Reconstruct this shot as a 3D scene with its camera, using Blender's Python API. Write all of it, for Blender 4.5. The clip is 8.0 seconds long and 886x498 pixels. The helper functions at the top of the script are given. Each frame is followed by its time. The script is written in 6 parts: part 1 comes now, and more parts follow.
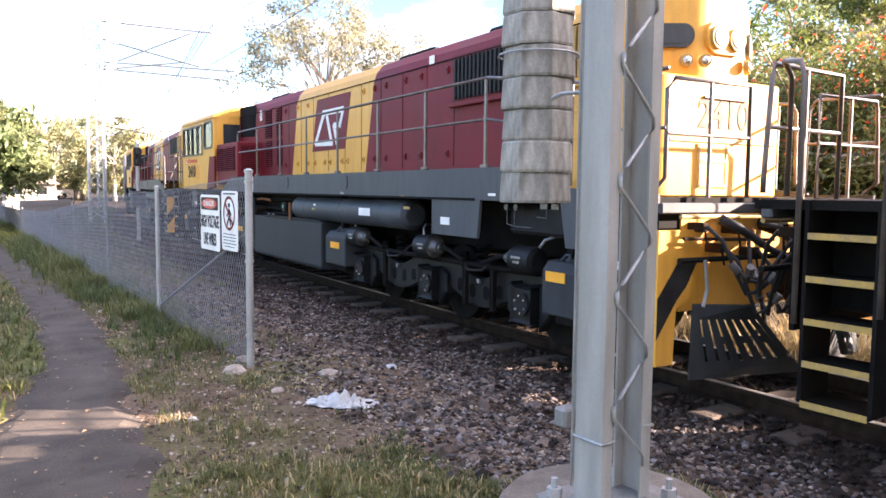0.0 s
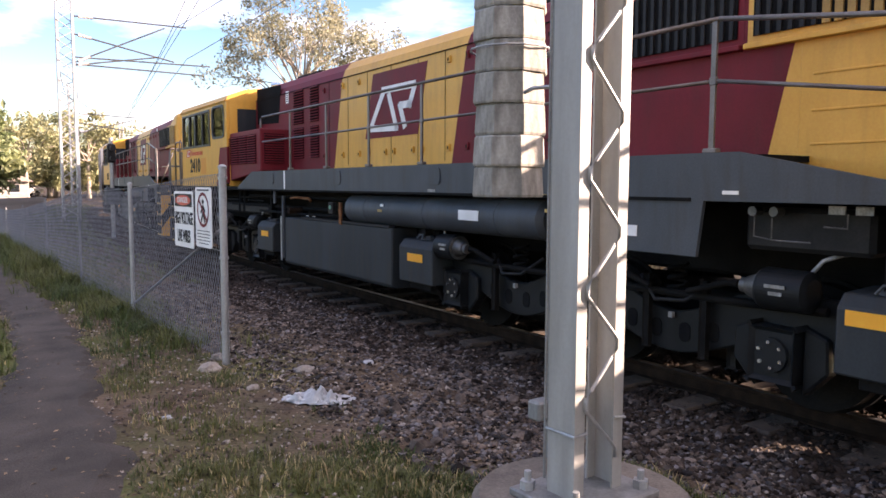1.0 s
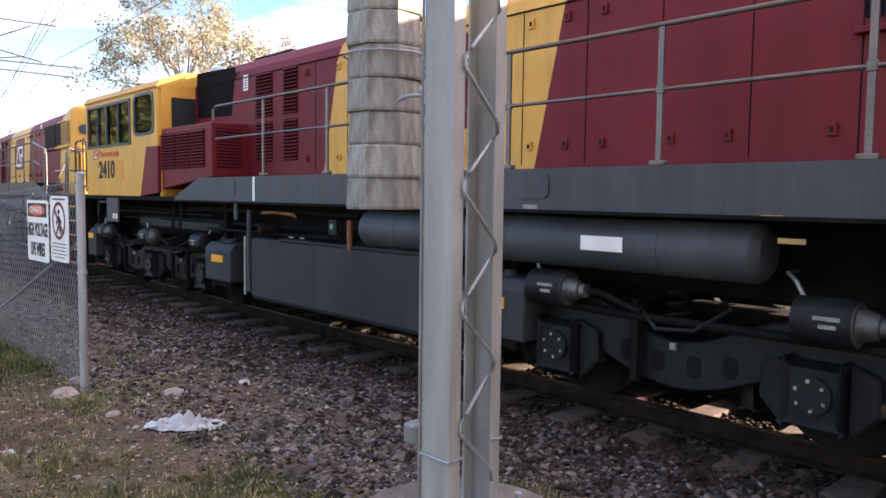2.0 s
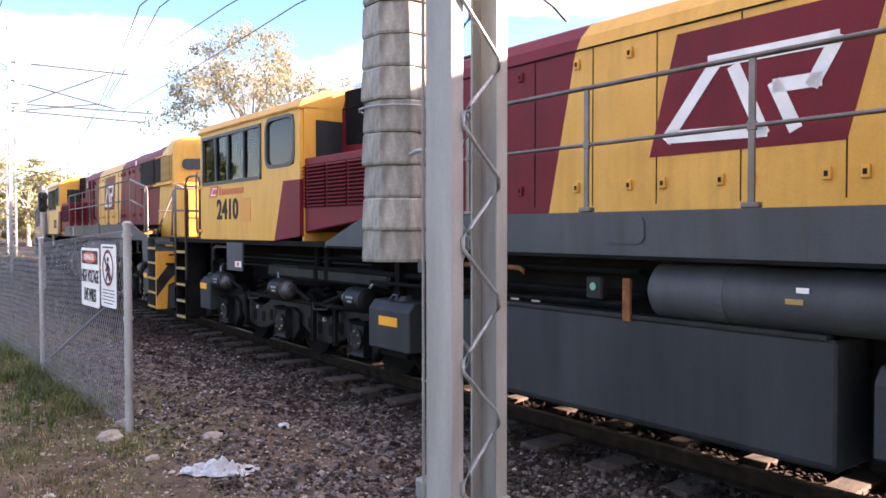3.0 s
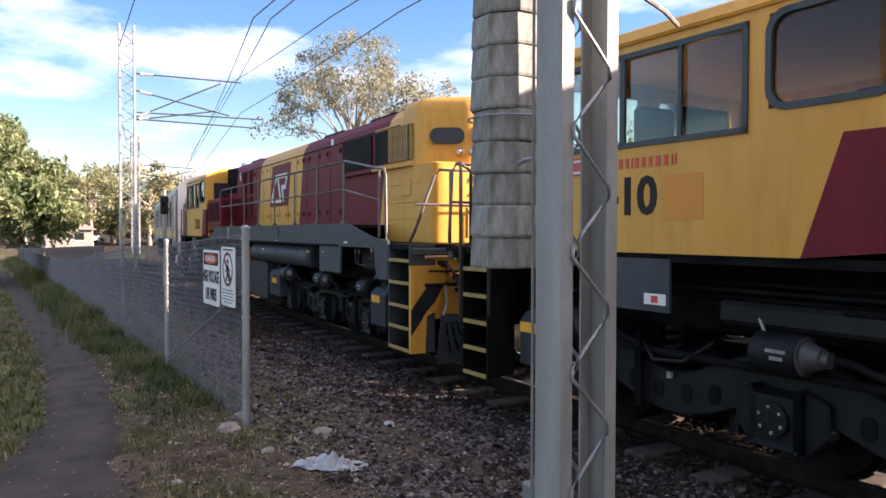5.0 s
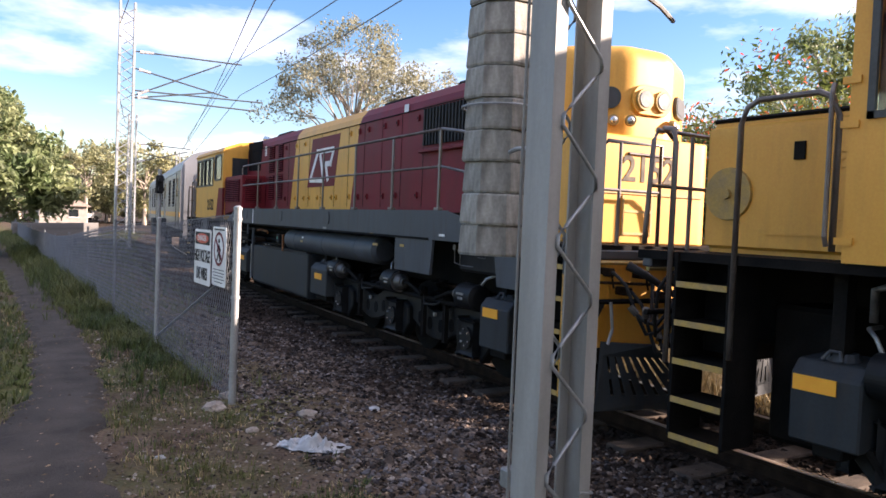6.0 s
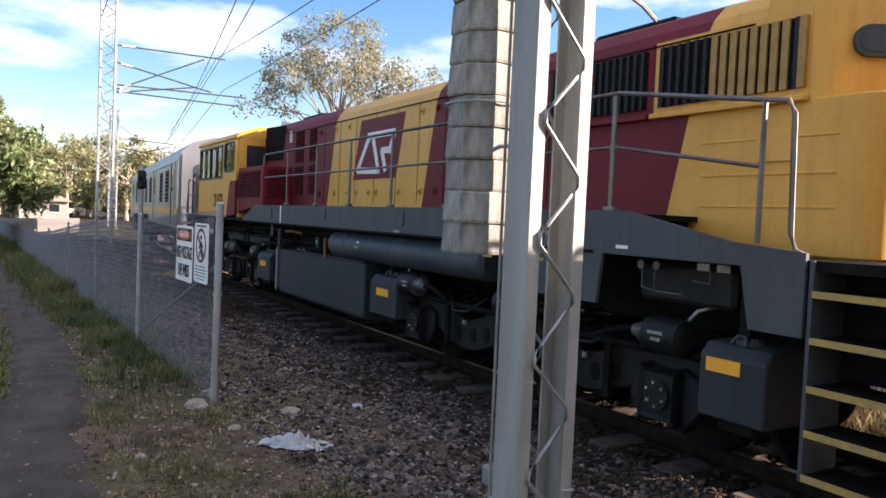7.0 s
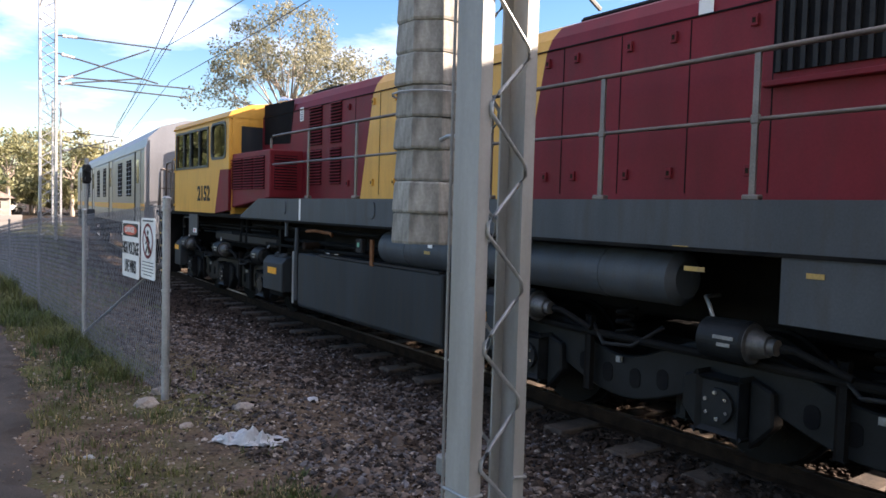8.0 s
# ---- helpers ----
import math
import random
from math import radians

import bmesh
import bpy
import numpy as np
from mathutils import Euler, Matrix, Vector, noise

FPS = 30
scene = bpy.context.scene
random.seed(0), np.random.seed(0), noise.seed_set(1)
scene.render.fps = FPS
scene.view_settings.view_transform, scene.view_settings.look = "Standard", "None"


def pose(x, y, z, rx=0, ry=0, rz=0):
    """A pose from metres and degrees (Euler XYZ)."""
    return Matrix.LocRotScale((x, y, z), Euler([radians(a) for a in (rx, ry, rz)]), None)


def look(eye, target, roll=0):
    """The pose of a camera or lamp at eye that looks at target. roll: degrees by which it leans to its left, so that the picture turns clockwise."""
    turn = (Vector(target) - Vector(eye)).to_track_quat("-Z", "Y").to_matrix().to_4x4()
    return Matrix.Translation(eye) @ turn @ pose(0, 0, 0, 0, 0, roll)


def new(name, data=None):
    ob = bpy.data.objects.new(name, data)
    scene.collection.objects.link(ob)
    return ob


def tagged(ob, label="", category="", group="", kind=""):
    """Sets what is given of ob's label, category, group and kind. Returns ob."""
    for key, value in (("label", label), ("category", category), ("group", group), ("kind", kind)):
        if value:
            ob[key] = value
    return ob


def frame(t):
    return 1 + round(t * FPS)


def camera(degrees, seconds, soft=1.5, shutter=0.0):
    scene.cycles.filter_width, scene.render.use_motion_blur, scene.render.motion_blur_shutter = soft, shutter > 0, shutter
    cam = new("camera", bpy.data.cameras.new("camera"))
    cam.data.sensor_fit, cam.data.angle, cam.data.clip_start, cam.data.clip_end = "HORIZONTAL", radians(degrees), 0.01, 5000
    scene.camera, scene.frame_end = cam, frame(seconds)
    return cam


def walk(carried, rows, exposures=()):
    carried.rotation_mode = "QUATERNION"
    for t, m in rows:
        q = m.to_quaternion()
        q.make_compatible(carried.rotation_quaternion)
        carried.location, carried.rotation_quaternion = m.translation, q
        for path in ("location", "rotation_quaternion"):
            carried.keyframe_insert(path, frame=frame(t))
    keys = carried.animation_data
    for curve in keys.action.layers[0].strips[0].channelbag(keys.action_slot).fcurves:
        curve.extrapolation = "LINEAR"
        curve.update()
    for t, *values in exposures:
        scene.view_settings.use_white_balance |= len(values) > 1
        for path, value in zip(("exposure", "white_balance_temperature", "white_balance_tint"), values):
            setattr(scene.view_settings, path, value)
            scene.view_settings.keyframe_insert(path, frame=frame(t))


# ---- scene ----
from collections import defaultdict

# ---- camera ----
cam = camera(61.49, 8.0, soft=1.6)
walk(cam, [
    (0, pose(-0.000, 0.000, 1.531, 85.44, -0.56, -34.93)),
    (0.5, pose(-0.015, -0.025, 1.536, 85.27, -0.49, -34.92)),
    (1, pose(0.025, -0.018, 1.529, 85.09, -0.24, -36.53)),
    (1.2, pose(0.051, -0.009, 1.522, 84.98, -1.13, -39.07)),
    (2.3, pose(0.291, 0.068, 1.551, 86.11, -0.42, -45.20)),
    (2.5, pose(0.348, 0.041, 1.578, 86.45, -0.19, -42.65)),
    (3, pose(0.366, -0.090, 1.622, 88.52, 0.05, -40.07)),
    (3.5, pose(0.311, -0.157, 1.624, 88.61, -1.75, -31.75)),
    (4, pose(0.325, -0.104, 1.628, 88.44, -1.74, -30.75)),
    (4.2, pose(0.316, -0.103, 1.641, 88.47, -1.09, -31.19)),
    (5.3, pose(0.286, -0.148, 1.650, 88.66, -0.27, -32.73)),
    (5.5, pose(0.306, -0.166, 1.624, 88.87, -1.00, -32.37)),
    (6, pose(0.303, -0.158, 1.625, 87.94, -2.36, -32.83)),
    (6.5, pose(0.318, -0.151, 1.637, 87.97, -2.42, -33.47)),
    (7, pose(0.314, -0.158, 1.632, 87.70, -2.51, -34.00)),
    (7.5, pose(0.330, -0.153, 1.634, 87.40, -2.23, -35.36)),
    (8, pose(0.343, -0.167, 1.635, 87.06, -1.58, -37.41)),
], exposures=[(0.0, 3.20, 6750, 29), (0.5, 2.60, 7000, 32), (1.0, 2.45, 7100, 33), (1.2, 2.50, 7100, 33), (2.3, 2.85, 7050, 33), (2.5, 2.90, 7050, 33), (3.0, 3.00, 7050, 36), (3.5, 2.95, 7000, 35), (4.0, 2.75, 6950, 34), (4.2, 2.60, 6850, 32), (5.3, 1.98, 6650, 28), (6.5, 2.08, 6600, 26), (7.5, 1.95, 6600, 24), (8.0, 2.16, 6600, 24)])

# ---- world, sun ----
SUN_AZ, SUN_EL = 119.5, 18.5        # degrees clockwise from +y, and above the horizon
world = bpy.data.worlds.new("sky")
scene.world = world
world.use_nodes = True
wn, wl = world.node_tree.nodes, world.node_tree.links
wn.clear()
w_out = wn.new("ShaderNodeOutputWorld")
w_bg = wn.new("ShaderNodeBackground")
w_sky = wn.new("ShaderNodeTexSky")
w_sky.sky_type, w_sky.sun_disc = "NISHITA", False
w_sky.sun_elevation, w_sky.sun_rotation = radians(SUN_EL), radians(SUN_AZ)
w_sky.air_density, w_sky.dust_density, w_sky.ozone_density = 1.0, 0.6, 1.5
w_tc = wn.new("ShaderNodeTexCoord")
w_map = wn.new("ShaderNodeMapping")
w_map.inputs["Scale"].default_value = (1.6, 1.6, 5.5)
w_map.inputs["Location"].default_value = (0.3, 1.1, 0.35)
w_noise = wn.new("ShaderNodeTexNoise")
w_noise.inputs["Scale"].default_value = 1.5
w_noise.inputs["Detail"].default_value = 7.0
w_noise.inputs["Roughness"].default_value = 0.55
w_ramp = wn.new("ShaderNodeValToRGB")
w_ramp.color_ramp.elements[0].position, w_ramp.color_ramp.elements[1].position = 0.46, 0.67
w_mix = wn.new("ShaderNodeMixRGB")
w_mix.inputs["Color2"].default_value = (9.0, 9.2, 9.6, 1)
wl.new(w_tc.outputs["Generated"], w_map.inputs["Vector"])
wl.new(w_map.outputs["Vector"], w_noise.inputs["Vector"])
w_side = wn.new("ShaderNodeVectorMath")
w_side.operation = "DOT_PRODUCT"
w_side.inputs[1].default_value = (0.10, -0.075, 0.06)      # cloud thickens overhead and towards the sun's side
wl.new(w_tc.outputs["Generated"], w_side.inputs[0])
w_add = wn.new("ShaderNodeMath")
wl.new(w_noise.outputs["Fac"], w_add.inputs[0])
wl.new(w_side.outputs["Value"], w_add.inputs[1])
wl.new(w_add.outputs[0], w_ramp.inputs["Fac"])
wl.new(w_ramp.outputs["Color"], w_mix.inputs["Fac"])
w_hue = wn.new("ShaderNodeHueSaturation")
w_hue.inputs["Saturation"].default_value, w_hue.inputs["Value"].default_value = 1.35, 1.12
wl.new(w_sky.outputs["Color"], w_hue.inputs["Color"])
wl.new(w_hue.outputs["Color"], w_mix.inputs["Color1"])
wl.new(w_mix.outputs["Color"], w_bg.inputs["Color"])
w_bg.inputs["Strength"].default_value = 0.06
wl.new(w_bg.outputs["Background"], w_out.inputs["Surface"])

sun = new("sun", bpy.data.lights.new("sun", "SUN"))
sun.data.energy, sun.data.angle, sun.data.color = 5.0, radians(0.53), (1.0, 0.88, 0.70)
_az, _el = radians(SUN_AZ), radians(SUN_EL)
SUN_DIR = Vector((math.sin(_az) * math.cos(_el), math.cos(_az) * math.cos(_el), math.sin(_el)))
sun.matrix_world = look(SUN_DIR * 60, (0, 0, 0))

# ---- materials ----


def rgb(c):
    return (c[0], c[1], c[2], 1)


def material(name, base, base2=None, rough=0.6, metal=0.0, scale=8.0, fine=90.0, bump=0.15, spread=(0.35, 0.7), grain=0.12, spec=0.5, per_piece=0.0, streak=None, grime=0.0):
    """A surface of two tones at a large scale, a grain at a small one, and relief."""
    m = bpy.data.materials.new(name)
    m.use_nodes = True
    n, l = m.node_tree.nodes, m.node_tree.links
    b = n["Principled BSDF"]
    b.inputs["Roughness"].default_value, b.inputs["Metallic"].default_value = rough, metal
    b.inputs["Specular IOR Level"].default_value = spec
    tc = n.new("ShaderNodeTexCoord")
    big = n.new("ShaderNodeTexNoise")
    big.inputs["Scale"].default_value, big.inputs["Detail"].default_value = scale, 6
    if streak:
        mp = n.new("ShaderNodeMapping")
        mp.inputs["Scale"].default_value = streak
        l.new(tc.outputs["Object"], mp.inputs["Vector"])
        l.new(mp.outputs["Vector"], big.inputs["Vector"])
    else:
        l.new(tc.outputs["Object"], big.inputs["Vector"])
    ramp = n.new("ShaderNodeValToRGB")
    ramp.color_ramp.elements[0].position, ramp.color_ramp.elements[1].position = spread
    ramp.color_ramp.elements[0].color = rgb(base)
    ramp.color_ramp.elements[1].color = rgb(base2 or [min(1, v * 1.25) for v in base])
    l.new(big.outputs["Fac"], ramp.inputs["Fac"])
    small = n.new("ShaderNodeTexNoise")
    small.inputs["Scale"].default_value, small.inputs["Detail"].default_value = fine, 4
    l.new(tc.outputs["Object"], small.inputs["Vector"])
    mul = n.new("ShaderNodeMixRGB")
    mul.blend_type = "OVERLAY"
    mul.inputs["Fac"].default_value = grain * 3
    l.new(ramp.outputs["Color"], mul.inputs["Color1"])
    l.new(small.outputs["Fac"], mul.inputs["Color2"])
    last = mul.outputs["Color"]
    if grime:
        gm = n.new("ShaderNodeMapping")
        gm.inputs["Scale"].default_value = (5.0, 5.0, 0.8)
        l.new(tc.outputs["Object"], gm.inputs["Vector"])
        gn = n.new("ShaderNodeTexNoise")
        gn.inputs["Scale"].default_value, gn.inputs["Detail"].default_value = 2.2, 8
        l.new(gm.outputs["Vector"], gn.inputs["Vector"])
        gr = n.new("ShaderNodeMapRange")
        gr.inputs["From Min"].default_value, gr.inputs["From Max"].default_value = 0.48, 0.78
        gr.inputs["To Max"].default_value = grime
        l.new(gn.outputs["Fac"], gr.inputs["Value"])
        gx = n.new("ShaderNodeMixRGB")
        gx.inputs["Color2"].default_value = (0.045, 0.034, 0.026, 1)
        l.new(gr.outputs["Result"], gx.inputs["Fac"])
        l.new(last, gx.inputs["Color1"])
        last = gx.outputs["Color"]
    if per_piece:
        info = n.new("ShaderNodeNewGeometry")
        oi = n.new("ShaderNodeObjectInfo")
        add = n.new("ShaderNodeMath")
        l.new(info.outputs["Random Per Island"], add.inputs[0])
        l.new(oi.outputs["Random"], add.inputs[1])
        fr = n.new("ShaderNodeMath")
        fr.operation = "FRACT"
        l.new(add.outputs[0], fr.inputs[0])
        rng = n.new("ShaderNodeMapRange")
        rng.inputs["To Min"].default_value, rng.inputs["To Max"].default_value = 1 - per_piece, 1 + per_piece
        l.new(fr.outputs[0], rng.inputs["Value"])
        hsv = n.new("ShaderNodeHueSaturation")
        l.new(rng.outputs["Result"], hsv.inputs["Value"])
        l.new(last, hsv.inputs["Color"])
        last = hsv.outputs["Color"]
    l.new(last, b.inputs["Base Color"])
    if bump:
        bp = n.new("ShaderNodeBump")
        bp.inputs["Strength"].default_value, bp.inputs["Distance"].default_value = bump, 0.01
        l.new(small.outputs["Fac"], bp.inputs["Height"])
        l.new(bp.outputs["Normal"], b.inputs["Normal"])
    rr = n.new("ShaderNodeMapRange")
    rr.inputs["To Min"].default_value, rr.inputs["To Max"].default_value = max(0.03, rough - 0.1), min(1, rough + 0.12)
    l.new(big.outputs["Fac"], rr.inputs["Value"])
    l.new(rr.outputs["Result"], b.inputs["Roughness"])
    return m


def leaf_material(name, base, base2, scale, through_light):
    """Leaves and blades: two tones over the crown, uneven leaf by leaf, lit through from behind."""
    m = bpy.data.materials.new(name)
    m.use_nodes = True
    n, l = m.node_tree.nodes, m.node_tree.links
    b, out = n["Principled BSDF"], n["Material Output"]
    b.inputs["Roughness"].default_value = 0.55
    tc = n.new("ShaderNodeTexCoord")
    big = n.new("ShaderNodeTexNoise")
    big.inputs["Scale"].default_value, big.inputs["Detail"].default_value = scale, 4
    l.new(tc.outputs["Object"], big.inputs["Vector"])
    ramp = n.new("ShaderNodeValToRGB")
    ramp.color_ramp.elements[0].position, ramp.color_ramp.elements[1].position = 0.38, 0.64
    ramp.color_ramp.elements[0].color, ramp.color_ramp.elements[1].color = rgb(base), rgb(base2)
    l.new(big.outputs["Fac"], ramp.inputs["Fac"])
    geo = n.new("ShaderNodeNewGeometry")
    rng = n.new("ShaderNodeMapRange")
    rng.inputs["To Min"].default_value, rng.inputs["To Max"].default_value = 0.55, 1.4
    l.new(geo.outputs["Random Per Island"], rng.inputs["Value"])
    hsv = n.new("ShaderNodeHueSaturation")
    l.new(rng.outputs["Result"], hsv.inputs["Value"])
    l.new(ramp.outputs["Color"], hsv.inputs["Color"])
    l.new(hsv.outputs["Color"], b.inputs["Base Color"])
    tr = n.new("ShaderNodeBsdfTranslucent")
    l.new(hsv.outputs["Color"], tr.inputs["Color"])
    mix = n.new("ShaderNodeMixShader")
    mix.inputs["Fac"].default_value = through_light
    l.new(b.outputs["BSDF"], mix.inputs[1])
    l.new(tr.outputs["BSDF"], mix.inputs[2])
    l.new(mix.outputs["Shader"], out.inputs["Surface"])
    return m


def glass_material(name, tint):
    m = bpy.data.materials.new(name)
    m.use_nodes = True
    n, l = m.node_tree.nodes, m.node_tree.links
    out = n["Material Output"]
    clear = n.new("ShaderNodeBsdfTransparent")
    clear.inputs["Color"].default_value = rgb(tint)
    gloss = n.new("ShaderNodeBsdfGlossy")
    gloss.inputs["Roughness"].default_value = 0.03
    fr = n.new("ShaderNodeFresnel")
    fr.inputs["IOR"].default_value = 1.32
    mix = n.new("ShaderNodeMixShader")
    l.new(fr.outputs["Fac"], mix.inputs["Fac"])
    l.new(clear.outputs["BSDF"], mix.inputs[1])
    l.new(gloss.outputs["BSDF"], mix.inputs[2])
    l.new(mix.outputs["Shader"], out.inputs["Surface"])
    return m


YELLOW = material("yellow_paint", (0.64, 0.315, 0.042), (0.73, 0.38, 0.07), 0.45, 0, 1.3, 60, 0.03, grain=0.05, spec=0.35, streak=(1.2, 1.2, 0.5), grime=0.18)
PATCH = material("touch_up_yellow", (0.62, 0.235, 0.010), (0.68, 0.27, 0.014), 0.45, 0, 2, 60, 0.02, grain=0.04)
VANE = material("dirty_yellow_vane", (0.28, 0.15, 0.03), (0.42, 0.25, 0.06), 0.6, 0, 5, 60, 0.03)
MAROON = material("maroon_paint", (0.138, 0.010, 0.016), (0.19, 0.017, 0.026), 0.55, 0, 1.5, 60, 0.03, grain=0.06, spec=0.2, streak=(1.5, 1.5, 0.5), grime=0.2)
GREY = material("grey_paint", (0.042, 0.050, 0.058), (0.068, 0.077, 0.085), 0.55, 0, 1.6, 70, 0.04, grain=0.08, spec=0.3, streak=(1.5, 1.5, 0.6), grime=0.5)
TANK = material("grimy_tank_paint", (0.018, 0.023, 0.027), (0.036, 0.043, 0.048), 0.6, 0, 1.4, 60, 0.05, grain=0.08, spec=0.25, streak=(2.5, 2.5, 0.35), grime=0.6)
# track bed stones: oily brown, darkened further for the shade under the train
OILY_SHADED = material("oily_ballast", (0.022, 0.016, 0.013), (0.080, 0.058, 0.046), 0.95, 0, 9, 50, 0.4, grain=0.2, per_piece=0.6, spec=0.1)
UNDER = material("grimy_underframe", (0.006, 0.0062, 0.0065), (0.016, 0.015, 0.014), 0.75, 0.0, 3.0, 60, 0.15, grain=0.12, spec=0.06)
BLACK = material("black_paint", (0.012, 0.012, 0.013), (0.03, 0.03, 0.03), 0.6, 0, 4, 60, 0.06, spec=0.2)
# near-black that paints the shade inside openings, gaps and recesses
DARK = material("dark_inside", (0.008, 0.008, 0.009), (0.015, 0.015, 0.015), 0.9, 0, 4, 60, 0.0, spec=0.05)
RAILPAINT = material("handrail_paint", (0.10, 0.085, 0.08), (0.17, 0.15, 0.14), 0.4, 0.4, 5, 90, 0.05)
WHITE = material("white_paint", (0.70, 0.69, 0.66), (0.82, 0.82, 0.80), 0.5, 0, 5, 80, 0.02, grain=0.05)
ORANGE = material("orange_sticker", (0.85, 0.34, 0.02), (0.9, 0.42, 0.03), 0.4, 0, 6, 60, 0.0, grain=0.03)
RED = material("red_paint", (0.55, 0.045, 0.025), (0.6, 0.07, 0.04), 0.45, 0, 6, 60, 0.0, grain=0.04)
TREADY = material("tread_edge_paint", (0.42, 0.27, 0.06), (0.30, 0.21, 0.09), 0.6, 0, 12, 80, 0.05)
GREENY = material("greenish_sticker", (0.1, 0.3, 0.2), None, 0.5, 0, 6, 60, 0)
DULLSTEEL = material("dull_steel", (0.06, 0.06, 0.058), (0.16, 0.155, 0.15), 0.45, 0.5, 8, 60, 0.08, grain=0.12)
STENCIL = material("faded_stencil", (0.16, 0.16, 0.15), (0.34, 0.34, 0.32), 0.6, 0, 12, 80, 0.03, grain=0.2)
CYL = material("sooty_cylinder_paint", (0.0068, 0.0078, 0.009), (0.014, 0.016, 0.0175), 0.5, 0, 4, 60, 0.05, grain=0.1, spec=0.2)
STEEL = material("galvanised_steel", (0.30, 0.31, 0.31), (0.42, 0.43, 0.43), 0.5, 0.55, 6, 60, 0.05, grain=0.08, streak=(2, 2, 0.6))
MASTST = material("painted_mast_steel", (0.27, 0.265, 0.245), (0.37, 0.365, 0.345), 0.6, 0.1, 3, 60, 0.02, grain=0.03, streak=(4, 4, 0.7))
MASTIN = material("mast_steel_weathered", (0.17, 0.17, 0.165), (0.27, 0.27, 0.26), 0.6, 0.3, 4, 60, 0.06, grain=0.1, streak=(4, 4, 0.7))
CHROME = material("bright_steel", (0.6, 0.6, 0.6), (0.7, 0.7, 0.7), 0.25, 0.9, 6, 60, 0.02)
SILVER = material("stainless_steel", (0.20, 0.21, 0.23), (0.30, 0.31, 0.33), 0.42, 0.5, 1.2, 50, 0.03, grain=0.05, streak=(1, 1, 0.3))
CONCRETE = material("weathered_concrete", (0.20, 0.188, 0.165), (0.42, 0.40, 0.355), 0.9, 0, 4.0, 70, 0.22, grain=0.08, streak=(6, 6, 1.6), per_piece=0.15)
PLINTH = material("footing_concrete", (0.11, 0.09, 0.072), (0.20, 0.17, 0.14), 0.95, 0, 6.0, 70, 0.35, grain=0.15)
RUST = material("rusty_rail", (0.016, 0.010, 0.007), (0.038, 0.024, 0.016), 0.9, 0.0, 8, 80, 0.2, spec=0.08)
RAILTOP = material("polished_rail_head", (0.45, 0.43, 0.41), (0.55, 0.53, 0.5), 0.3, 0.95, 8, 80, 0.03)
SLEEPER = material("dusty_sleeper", (0.046, 0.033, 0.024), (0.125, 0.092, 0.066), 0.9, 0, 5, 60, 0.4, grain=0.18, per_piece=0.15)
STONE = material("ballast_stone", (0.050, 0.039, 0.033), (0.155, 0.120, 0.097), 0.9, 0, 9, 50, 0.4, grain=0.2, per_piece=0.85, spec=0.15)
STONE_GREY = material("grey_ballast_stone", (0.048, 0.043, 0.044), (0.17, 0.155, 0.152), 0.9, 0, 9, 50, 0.4, grain=0.2, per_piece=0.85, spec=0.15)
PALE = material("pale_rock", (0.24, 0.20, 0.165), (0.38, 0.33, 0.28), 0.9, 0, 6, 50, 0.4, grain=0.15)
BAG = material("crumpled_plastic", (0.34, 0.35, 0.36), (0.48, 0.49, 0.50), 0.35, 0, 10, 60, 0.1, grain=0.04)
TARMAC = material("worn_asphalt", (0.047, 0.040, 0.034), (0.090, 0.076, 0.064), 0.9, 0, 2.2, 120, 0.5, grain=0.22, spec=0.15)
LITTER = material("leaf_litter", (0.11, 0.072, 0.043), (0.27, 0.20, 0.13), 0.9, 0, 6, 60, 0.1, grain=0.15, per_piece=0.7, spec=0.15)
GRASSM = leaf_material("green_grass", (0.055, 0.085, 0.018), (0.15, 0.145, 0.045), 0.9, 0.35)
DRYGRASS = leaf_material("dry_grass", (0.33, 0.24, 0.11), (0.46, 0.36, 0.18), 0.8, 0.3)
BARK = material("gum_bark", (0.23, 0.19, 0.15), (0.44, 0.38, 0.31), 0.85, 0, 2, 40, 0.3, streak=(3, 3, 0.8))
LEAF_A = leaf_material("broad_leaf", (0.13, 0.185, 0.075), (0.28, 0.305, 0.15), 0.7, 0.4)
LEAF_GUM = leaf_material("gum_leaf", (0.18, 0.185, 0.115), (0.36, 0.345, 0.235), 0.35, 0.5)
LEAF_POIN = leaf_material("feathery_leaf", (0.065, 0.10, 0.022), (0.17, 0.18, 0.05), 0.6, 0.45)
LEAF_FAR = leaf_material("far_leaf", (0.19, 0.205, 0.10), (0.37, 0.35, 0.19), 0.3, 0.4)
FLOWER = leaf_material("red_flower", (0.70, 0.07, 0.02), (0.80, 0.16, 0.04), 2.0, 0.35)
NUMERAL = material("worn_grey_numeral", (0.10, 0.085, 0.07), (0.20, 0.17, 0.13), 0.7, 0, 9, 80, 0.03, grain=0.15, spec=0.1)
PIPERUST = material("rusty_pipe", (0.16, 0.065, 0.028), (0.27, 0.12, 0.055), 0.8, 0, 9, 60, 0.15, grain=0.15, spec=0.1)
PICKET = material("weathered_paling", (0.13, 0.125, 0.12), (0.21, 0.205, 0.195), 0.85, 0, 3, 60, 0.1)
GLASS = glass_material("cab_glass", (0.80, 0.88, 0.85))
FRAMEGREY = material("window_frame_grey", (0.032, 0.040, 0.042), (0.055, 0.065, 0.067), 0.5, 0.2, 6, 60, 0.03)
DARKGLASS = material("dark_glass", (0.012, 0.016, 0.018), (0.02, 0.024, 0.026), 0.06, 0, 2, 20, 0.0)
